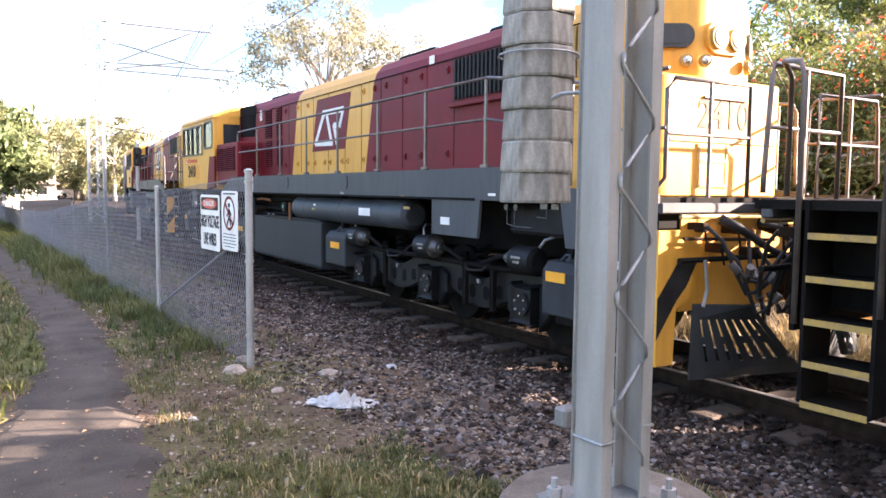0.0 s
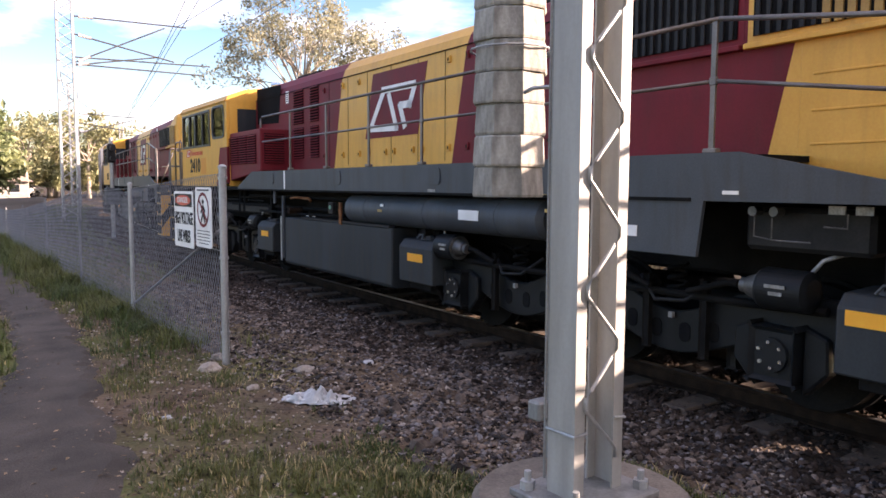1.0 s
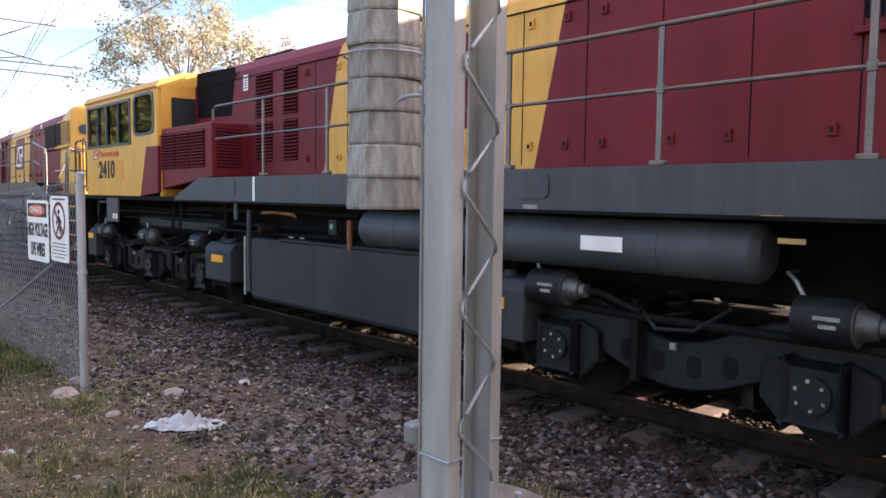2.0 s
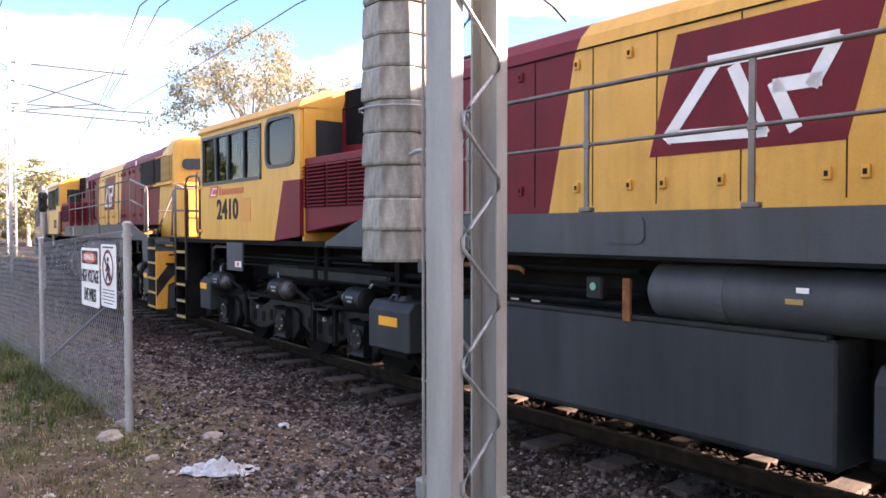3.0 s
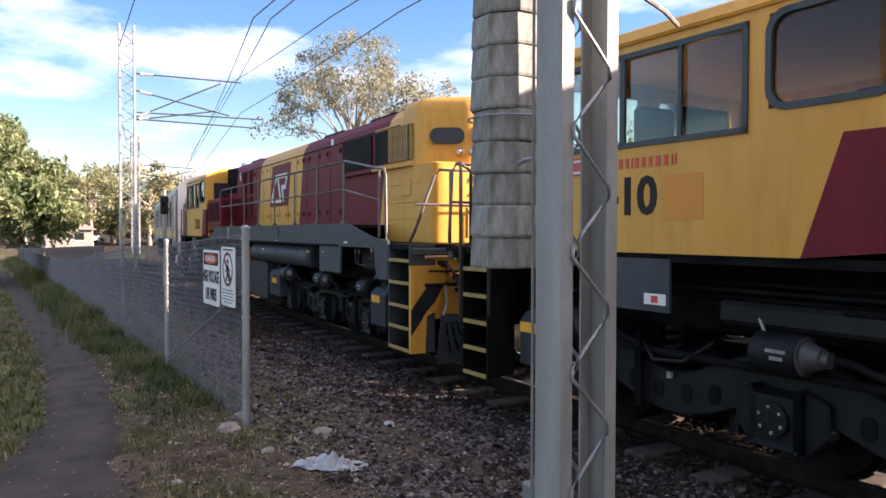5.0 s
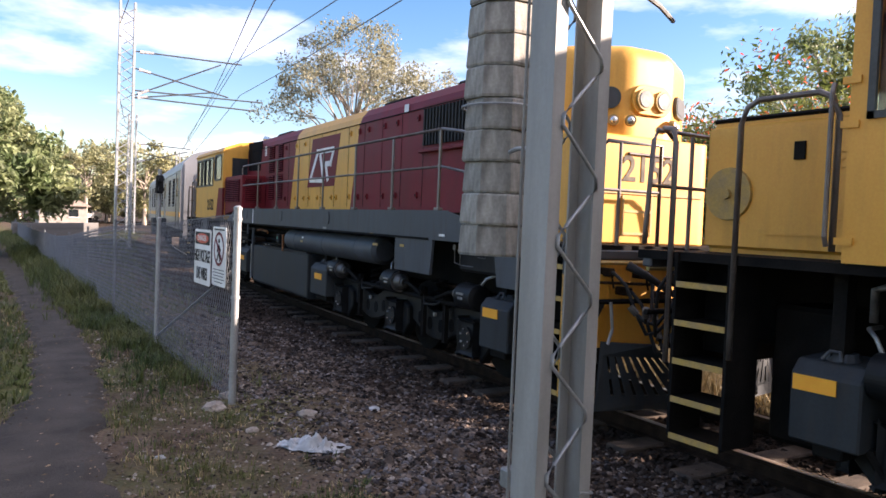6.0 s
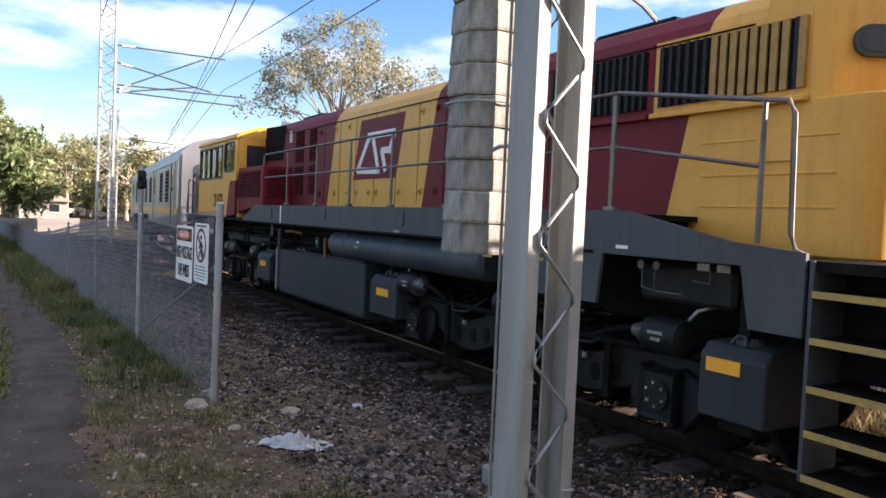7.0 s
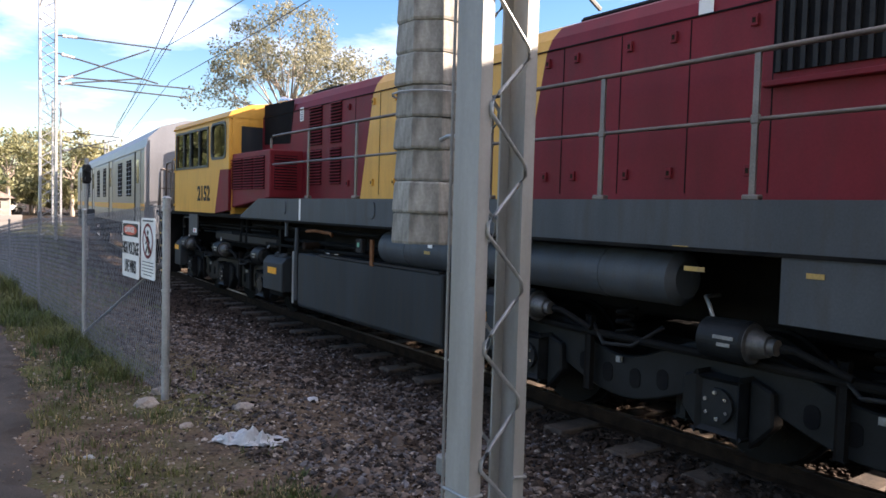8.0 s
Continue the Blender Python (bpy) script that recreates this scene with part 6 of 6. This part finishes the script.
def plastic_bag():
    rng = random.Random(8)
    bm = bmesh.new()
    bmesh.ops.create_grid(bm, x_segments=26, y_segments=18, size=1.0)
    for v in bm.verts:
        u, w = v.co.x, v.co.y
        n1 = noise.noise(Vector((u * 2.2, w * 2.2, 1.0)))
        n2 = abs(noise.noise(Vector((u * 2.6, w * 2.6, 4.0))))
        rad = 1.0 - 0.35 * abs(u) * (0.5 + n1)
        x, y = u * 0.23 * (1 + 0.5 * n1), w * 0.11 * rad + 0.10 * n1
        z = 0.012 + 0.10 * max(0, 1 - u * u) * max(0, 1 - w * w) * (0.3 + 1.3 * n2) + 0.035 * n2
        v.co = Vector((x, y, z))
    ob = part("plastic_bag", bm, BAG)
    ob.matrix_basis = pose(2.42, 4.74, ground_z(2.42, 4.74), 0, 0, -48)
    sol = ob.modifiers.new("sheet", "SOLIDIFY")
    sol.thickness = 0.002
    return tagged(ob, "crumpled white translucent plastic bag lying on gravel", "plastic bag")


plastic_bag()


def rock(x, y, s, mat, label, flat=0.6, seed=0):
    bm = bmesh.new()
    bmesh.ops.create_icosphere(bm, subdivisions=2, radius=1.0)
    for v in bm.verts:
        d = 1 + 0.45 * noise.noise(v.co * 1.3 + Vector((seed, 0, 0)))
        v.co = Vector((v.co.x * s * d, v.co.y * s * 0.75 * d, v.co.z * s * flat * d))
    ob = part("rock", bm, mat)
    ob.matrix_basis = pose(x, y, ground_z(x, y) + s * flat * 0.35, 0, 0, seed * 50)
    return tagged(ob, label, "rock", group="rocks by the fence")


rock(2.12, 6.08, 0.115, PALE, "flat pale rock at the foot of the fence post", 0.4, 1)
rock(2.32, 6.45, 0.07, PALE, "small pale rock by the fence", 0.7, 2)
rock(2.75, 5.6, 0.09, PALE, "pale broken stone in the gravel", 0.5, 3)
rock(2.2, 5.35, 0.06, PALE, "small pale stone on bare soil", 0.5, 4)
rock(3.46, 5.75, 0.07, BAG, "scrap of white litter in the ballast", 0.3, 5)
rock(2.95, 1.95, 0.06, BAG, "scrap of white litter by the footing", 0.8, 6)
rock(1.45, 5.0, 0.035, BAG, "scrap of white litter on the verge", 0.5, 7)
rock(1.02, 3.05, 0.04, BAG, "scrap of pale litter in the grass", 0.6, 8)

# ---- overhead line: far masts, arms and wires ----


def far_mast(x, y, h, arms, name_label, w=0.62):
    root = new("line_mast")
    for dx in (-w / 2, w / 2):
        part("channel", box(x + dx - 0.045, x + dx + 0.045, y - 0.12, y + 0.12, -0.1, h), STEEL, root)
    pts, k, z = [], 0, 0.1
    while z < h:
        pts.append((x + (w / 2 if k % 2 else -w / 2), y - 0.12, z))
        k, z = k + 1, z + 0.42
    part("lacing_bar", rod(pts, 0.034, 5), STEEL, root)
    part("lacing_bar", rod([(2 * x - p[0], y + 0.12, p[2]) for p in pts], 0.034, 5), STEEL, root)
    for (za, xa, ya, zb, ins) in arms:
        d = Vector((xa - x, ya - y, zb - za))
        a = Vector((x + w / 2, y, za))
        if ins:
            i0, i1 = a + d * 0.05, a + d * 0.17
            part("insulator", rod([i0 + (i1 - i0) * f for f in (0, 0.01, 0.24, 0.26, 0.49, 0.51, 0.74, 0.76, 0.99, 1)], [0.03, 0.08, 0.08, 0.05, 0.08, 0.05, 0.08, 0.05, 0.08, 0.03], 8), INSUL, root)
        part("arm", rod([a, a + d], 0.036, 6), WIRE, root)
    return tagged(root, name_label, "mast", group="line masts")


far_mast(6.40, 36.0, 10.9, [(8.75, 11.3, 36, 8.85, 1), (8.0, 10.7, 36, 7.2, 1), (6.75, 10.3, 36, 8.7, 1), (6.65, 10.0, 36, 7.35, 1), (7.0, 12.4, 36, 7.15, 0), (6.7, 12.0, 36, 6.7, 0)], "tall laced steel mast carrying overhead line arms")
far_mast(10.1, 55.0, 8.2, [(6.2, 13.8, 55, 6.1, 1), (4.9, 13.6, 55, 5.9, 1), (5.6, 13.0, 55, 5.2, 0)], "laced steel mast further along the line", 0.5)
far_mast(19.5, 82.0, 8.0, [(7.4, 22.5, 82, 7.3, 0), (6.4, 22.5, 82, 6.9, 0)], "distant steel mast on the bend of the line", 0.36)


def wire(name, pts, r, label):
    out = []
    for a, b in zip(pts, pts[1:]):
        a, b = Vector(a), Vector(b)
        n = 14
        sag = 0.0025 * (b - a).length
        for k in range(n):
            f = k / n
            out.append(a.lerp(b, f) - Vector((0, 0, sag * 4 * f * (1 - f))))
    out.append(Vector(pts[-1]))
    return tagged(part(name, rod(out, r, 5), WIRE), label, "wire", group="overhead wires")


wire("contact_wire", [(4.6, -25, 6.3), (5.0, 0, 6.4), (5.95, 17, 6.6), (10.3, 36, 7.35), (13.4, 55, 5.9), (22, 82, 6.6)], 0.015, "dark copper contact wire over the track")
wire("catenary_wire", [(5.4, -25, 6.9), (5.8, 0, 6.9), (6.8, 18.2, 7.0), (10.8, 36, 7.8), (13.6, 55, 6.2), (22.3, 82, 7.2)], 0.015, "dark catenary wire over the track")
wire("contact_wire", [(6.6, -25, 6.6), (7.0, 0, 6.6), (8.0, 17.1, 7.0), (11.2, 36, 8.85), (13.8, 55, 6.9), (22.6, 82, 7.3)], 0.015, "dark copper wire of the second line")
wire("catenary_wire", [(7.6, -25, 6.7), (8.1, 0, 6.7), (8.9, 15.3, 6.8), (11.6, 36, 7.4), (13.9, 55, 5.4), (22.6, 82, 6.4)], 0.015, "dark sagging wire of the second line")
wire("feeder_wire", [(0.5, -25, 10.5), (6.1, 36, 9.9), (6.1, 36.4, 7.2), (9.6, 55, 7.6), (19, 82, 7.6)], 0.02, "feeder wire on the outer side of the masts")


def signal_post():
    root = new("railway_signal")
    x, y = 5.42, 24.0
    part("post", rod([(x, y, -0.1), (x, y, 2.9)], 0.06, 12), STEEL, root)
    part("lamp_head", box(x - 0.11, x + 0.11, y - 0.1, y + 0.1, 2.15, 2.72, 0.04), BLACK, root)
    for z in (2.28, 2.58):
        part("lamp_hood", rod([(x, y - 0.1, z), (x, y - 0.28, z)], [0.075, 0.085], 14), BLACK, root)
    part("equipment_box", box(x - 0.2, x + 0.2, y - 0.15, y + 0.15, 0.9, 1.4, 0.02), GREY, root)
    return tagged(root, "black two-lamp railway signal on a grey post", "signal")


signal_post()

# ---- trees ----


def tree(name, x, y, height, spread, trunk_r, leaf, clumps, leaves, leaf_size, label, seed, crown_low=0.35, lean=0.0, flowers=0, open_crown=0.5, flat=1.0, twist=1.0, fork=2, clump=(0.13, 0.26)):
    """A tapered trunk with forking limbs, and leaves in loose clumps round the limb ends."""
    rng = random.Random(seed)
    root = new(name)
    gz = ground_z(x, y)
    bm = bmesh.new()
    top = Vector((lean, 0, height * 0.62))
    trunk = [Vector((0, 0, -0.2)), Vector((lean * 0.15, 0, height * 0.16)), Vector((lean * 0.4, rng.uniform(-0.2, 0.2), height * 0.34)), top]
    rod(trunk, [trunk_r * 1.25, trunk_r, trunk_r * 0.8, trunk_r * 0.35], 10, bm)
    ends = []
    for k in range(clumps):
        a = k * 2.4 + rng.uniform(-0.4, 0.4)
        rr = spread * math.sqrt((k + 0.5) / clumps) * rng.uniform(0.75, 1.08)
        dome = math.sqrt(max(0.05, 1 - (rr / (spread * 1.12)) ** 2))
        zz = height * (crown_low + (1 - crown_low) * dome * rng.uniform(0.45 if rng.random() < open_crown else 0.85, 1.0) * flat)
        e = Vector((lean + rr * math.cos(a), rr * math.sin(a), min(zz, height)))
        f = rng.uniform(0.35, 0.95)
        s = trunk[fork].lerp(top, f)
        mid = s.lerp(e, 0.5) + Vector((rng.uniform(-0.3, 0.3), rng.uniform(-0.3, 0.3), rng.uniform(0.0, 0.08) * height)) * twist
        rod([s, mid, e], [trunk_r * 0.34, trunk_r * 0.2, trunk_r * 0.05], 6, bm)
        for _ in range(2):
            e2 = e + Vector((rng.gauss(0, 1), rng.gauss(0, 1), rng.gauss(0.2, 0.6))) * spread * 0.16
            rod([mid.lerp(e, 0.55), e2], [trunk_r * 0.1, trunk_r * 0.03], 5, bm)
            ends.append(e2)
        ends.append(e)
    part("trunk", bm, BARK, root).location = (x, y, gz)
    verts, faces, fv, ff = [], [], [], []
    per = leaves // len(ends)
    for e in ends:
        cr = spread * rng.uniform(*clump)
        for _ in range(per):
            d = Vector((rng.gauss(0, 1), rng.gauss(0, 1), rng.gauss(0, 0.75)))
            d = d.normalized() * cr * rng.random() ** 0.45
            c = e + d
            if c.z < height * crown_low * 0.55:
                continue
            s = leaf_size * rng.uniform(0.6, 1.35)
            m = Euler((rng.gauss(0, 0.7), rng.gauss(0, 0.7), rng.uniform(0, 6.28))).to_matrix()
            q = [m @ Vector(p) * s + c for p in ((-1, 0, 0), (-0.1, -0.42, 0.08), (1, 0, -0.12), (-0.1, 0.42, 0.08))]
            tgt, tf = (fv, ff) if flowers and d.z > 0.1 * cr and rng.random() < flowers else (verts, faces)
            b = len(tgt)
            tgt += q
            tf.append((b, b + 1, b + 2, b + 3))
    me = bpy.data.meshes.new("crown")
    me.from_pydata(verts, [], faces)
    me.materials.append(leaf)
    cr_ = new("crown", me)
    cr_.parent = root
    cr_.location = (x, y, gz)
    if fv:
        me = bpy.data.meshes.new("blossom")
        me.from_pydata(fv, [], ff)
        me.materials.append(FLOWER)
        fl_ = new("blossom", me)
        fl_.parent = root
        fl_.location = (x, y, gz)
        fl_["label"] = "scarlet blossom"
    return tagged(root, label, "tree")


def polar(bearing, dist):
    return 0.3 + dist * math.sin(radians(bearing)), -0.1 + dist * math.cos(radians(bearing))


tree("gum_tree", *polar(25.4, 58), 16.4, 6.6, 0.25, LEAF_GUM, 34, 11500, 0.15, "tall thin-leaved gum tree with pale limbs", 31, 0.42, 0.5, open_crown=0.9, flat=1.0, fork=1, clump=(0.09, 0.2))
tree("broadleaf_tree", *polar(0.4, 27), 4.9, 2.75, 0.25, LEAF_A, 46, 26000, 0.14, "dense green broad-leaved tree beside the path", 32, 0.0, open_crown=0.6)
tree("flame_tree", *polar(57.5, 19.0), 4.3, 4.6, 0.3, LEAF_POIN, 40, 42000, 0.058, "spreading flame tree with feathery leaves and scarlet blossom", 34, 0.25, flowers=0.12, flat=0.95)
tree("flame_tree", *polar(68, 17.5), 4.3, 4.4, 0.3, LEAF_POIN, 34, 34000, 0.058, "flame tree with scarlet blossom beyond the track", 35, 0.2, flowers=0.13, flat=0.95)
tree("gum_tree", *polar(60, 44), 12.0, 5.0, 0.35, LEAF_A, 18, 6000, 0.16, "thin grey gum tree behind the flame trees", 36, 0.4)
tree("gum_tree", *polar(66, 36), 12.0, 4.2, 0.35, LEAF_POIN, 20, 7000, 0.15, "dark green tree behind the flame trees", 37, 0.3)
for k, (b, d, h, s) in enumerate(((5.6, 92, 8.2, 4.2), (7.2, 84, 7.4, 4.2), (9.0, 96, 9.6, 5.2), (11.0, 88, 8.0, 4.6), (12.8, 92, 7.6, 4.6), (15, 95, 6.0, 4.5), (3.2, 100, 6.5, 5.0), (18, 100, 6.0, 5.0), (22, 100, 6.0, 5.0))):
    tree("roadside_tree", *polar(b, d), h, s, 0.22, LEAF_FAR, 16, 2600, 0.26, "sunlit olive-green tree beyond the bend", 50 + k, 0.04)
for k in range(7):
    tree("shrub", *polar(4.0 + 1.5 * k, 90 + 3 * (k % 2)), 2.6 + 0.5 * (k % 3), 2.6, 0.12, LEAF_FAR, 14, 1800, 0.22, "low olive-green shrub under the roadside trees", 140 + k, 0.02)
for k in range(9):
    tree("shrub", *polar(1.5 + 2.4 * k, 108 - 4 * (k % 2)), 4.2 + 0.7 * (k % 3), 4.4, 0.15, LEAF_FAR, 16, 2400, 0.3, "olive-green shrub at the edge of the far woods", 120 + k, 0.02)
for k, (b, d, h, s) in enumerate(((150, 8.5, 7.5, 3.6), (185, 9.0, 8.0, 4.0), (222, 9.5, 7.0, 3.8), (262, 11.0, 7.0, 3.8))):
    tree("broadleaf_tree", *polar(b, d), h, s, 0.2, LEAF_A, 24, 5200, 0.16, "leafy tree on the near side of the path", 70 + k, 0.22)
for k, (b, d, h, s) in enumerate(((35, 60, 6.0, 5.0), (42, 48, 5.5, 4.5), (50, 40, 5.0, 4.2), (57, 34, 4.5, 4.0), (75, 24, 6.0, 4.5), (84, 20, 6.0, 4.5), (95, 20, 5.0, 4.0), (54, 23, 2.6, 2.4), (61, 22, 2.8, 2.6), (68, 21, 2.6, 2.6), (46, 30, 3.0, 3.0))):
    tree("shrub", *polar(b, d), h, s, 0.2, LEAF_POIN, 16, 3200, 0.17, "green shrub beyond the track", 80 + k, 0.08)


# ---- houses and fence in the distance ----
def picket_fence():
    root = new("picket_fence")
    a, b = Vector((*polar(2.9, 40), 0)), Vector((*polar(8.0, 47), 0))
    n = 64
    first = None
    for k in range(n):
        p = a.lerp(b, k / (n - 1))
        m = pose(p.x, p.y, 0.0, 0, 0, -76)
        if first is None:
            first = part("picket", box(-0.012, 0.012, -0.045, 0.045, -0.05, 0.78, 0.004), PICKET, root)
            first.matrix_basis = m
        else:
            again(first, m, root)
    for z in (0.15, 0.52):
        part("fence_rail", rod([a + Vector((0, 0.03, z)), b + Vector((0, 0.03, z))], 0.025, 5), PICKET, root)
    return tagged(root, "white picket fence in the distance", "fence")


picket_fence()


def cottage(bearing, dist, w, d, h, label):
    root = new("house")
    x, y = polar(bearing, dist)
    body = part("wall", box(-w / 2, w / 2, -d / 2, d / 2, -0.2, h), HOUSE, root)
    rf = part("roof", prism([(-w / 2 - 0.4, h), (w / 2 + 0.4, h), (w / 2 - 1.2, h + 0.8), (-w / 2 + 1.2, h + 0.8)], "y", -d / 2 - 0.4, d / 2 + 0.4), ROOF, root)
    for dx in (-w * 0.28, w * 0.22):
        wi = part("window", box(dx - 0.4, dx + 0.4, -d / 2 - 0.03, -d / 2 + 0.01, 0.7, 1.4), DARKGLASS, root)
        part("sill", box(dx - 0.45, dx + 0.45, -d / 2 - 0.08, -d / 2 - 0.03, 0.62, 0.7), WHITE, wi)
    root.location = (x, y, 0)
    return tagged(root, label, "house")


cottage(5.7, 80, 4.0, 4.0, 1.7, "small pale house with a brown roof behind the fence")


def parked_car():
    root = new("parked_car")
    bodyp = [(-2.1, 0.35), (2.1, 0.35), (2.15, 0.8), (1.2, 0.92), (0.6, 1.42), (-0.9, 1.45), (-1.5, 0.98), (-2.15, 0.9)]
    part("body", prism(bodyp, "y", -0.85, 0.85, None, 0.05), WHITE, root)
    part("side_glass", prism([(-1.3, 0.98), (1.0, 0.96), (0.55, 1.36), (-0.85, 1.38)], "y", -0.862, -0.852), DARKGLASS, root)
    for xx in (-1.3, 1.35):
        for yy in (-0.8, 0.8):
            part("wheel", rod([(xx, yy - 0.1, 0.32), (xx, yy + 0.1, 0.32)], 0.32, 18), BLACK, root)
    x, y = polar(7.0, 104)
    root.matrix_basis = pose(x, y, 0, 0, 0, 20)
    return tagged(root, "white car parked beyond the picket fence", "car")


parked_car()


# ---- what moves ----
S_POLY = (0.00269, -0.02478, -2.82332, 13.32151)


def along(t):
    return sum(c * t ** (len(S_POLY) - 1 - k) for k, c in enumerate(S_POLY))


def unit_rows(offset):
    rows = []
    for k in range(17):
        t = k * 0.5
        x, y, a = track(along(t) - 1.0 + offset)
        rows.append((t, pose(x, y, Z_UNIT, 0, 0, -math.degrees(a))))
    return rows


def wheel_rows(base):
    """A wheelset's turning in its vehicle's space: it rolls towards -y."""
    rows = []
    for k in range(41):
        t = k * 0.2
        turn = math.degrees((along(t) - along(0)) / 0.45)
        rows.append((t, pose(base.x, base.y, base.z, -turn, 0, 0)))
    return rows


def motions():
    for vehicle in (loco_ahead, loco_middle, loco_rear, van):
        for piece in vehicle.children:
            if piece.name.split(".")[0] == "wheelset":
                walk(piece, wheel_rows(piece.location.copy()))
    walk(loco_ahead, unit_rows(-18.04))
    walk(loco_middle, unit_rows(0.0))
    walk(loco_rear, unit_rows(18.04))
    walk(van, unit_rows(18.04 + 9.02 + 10.3))


motions()
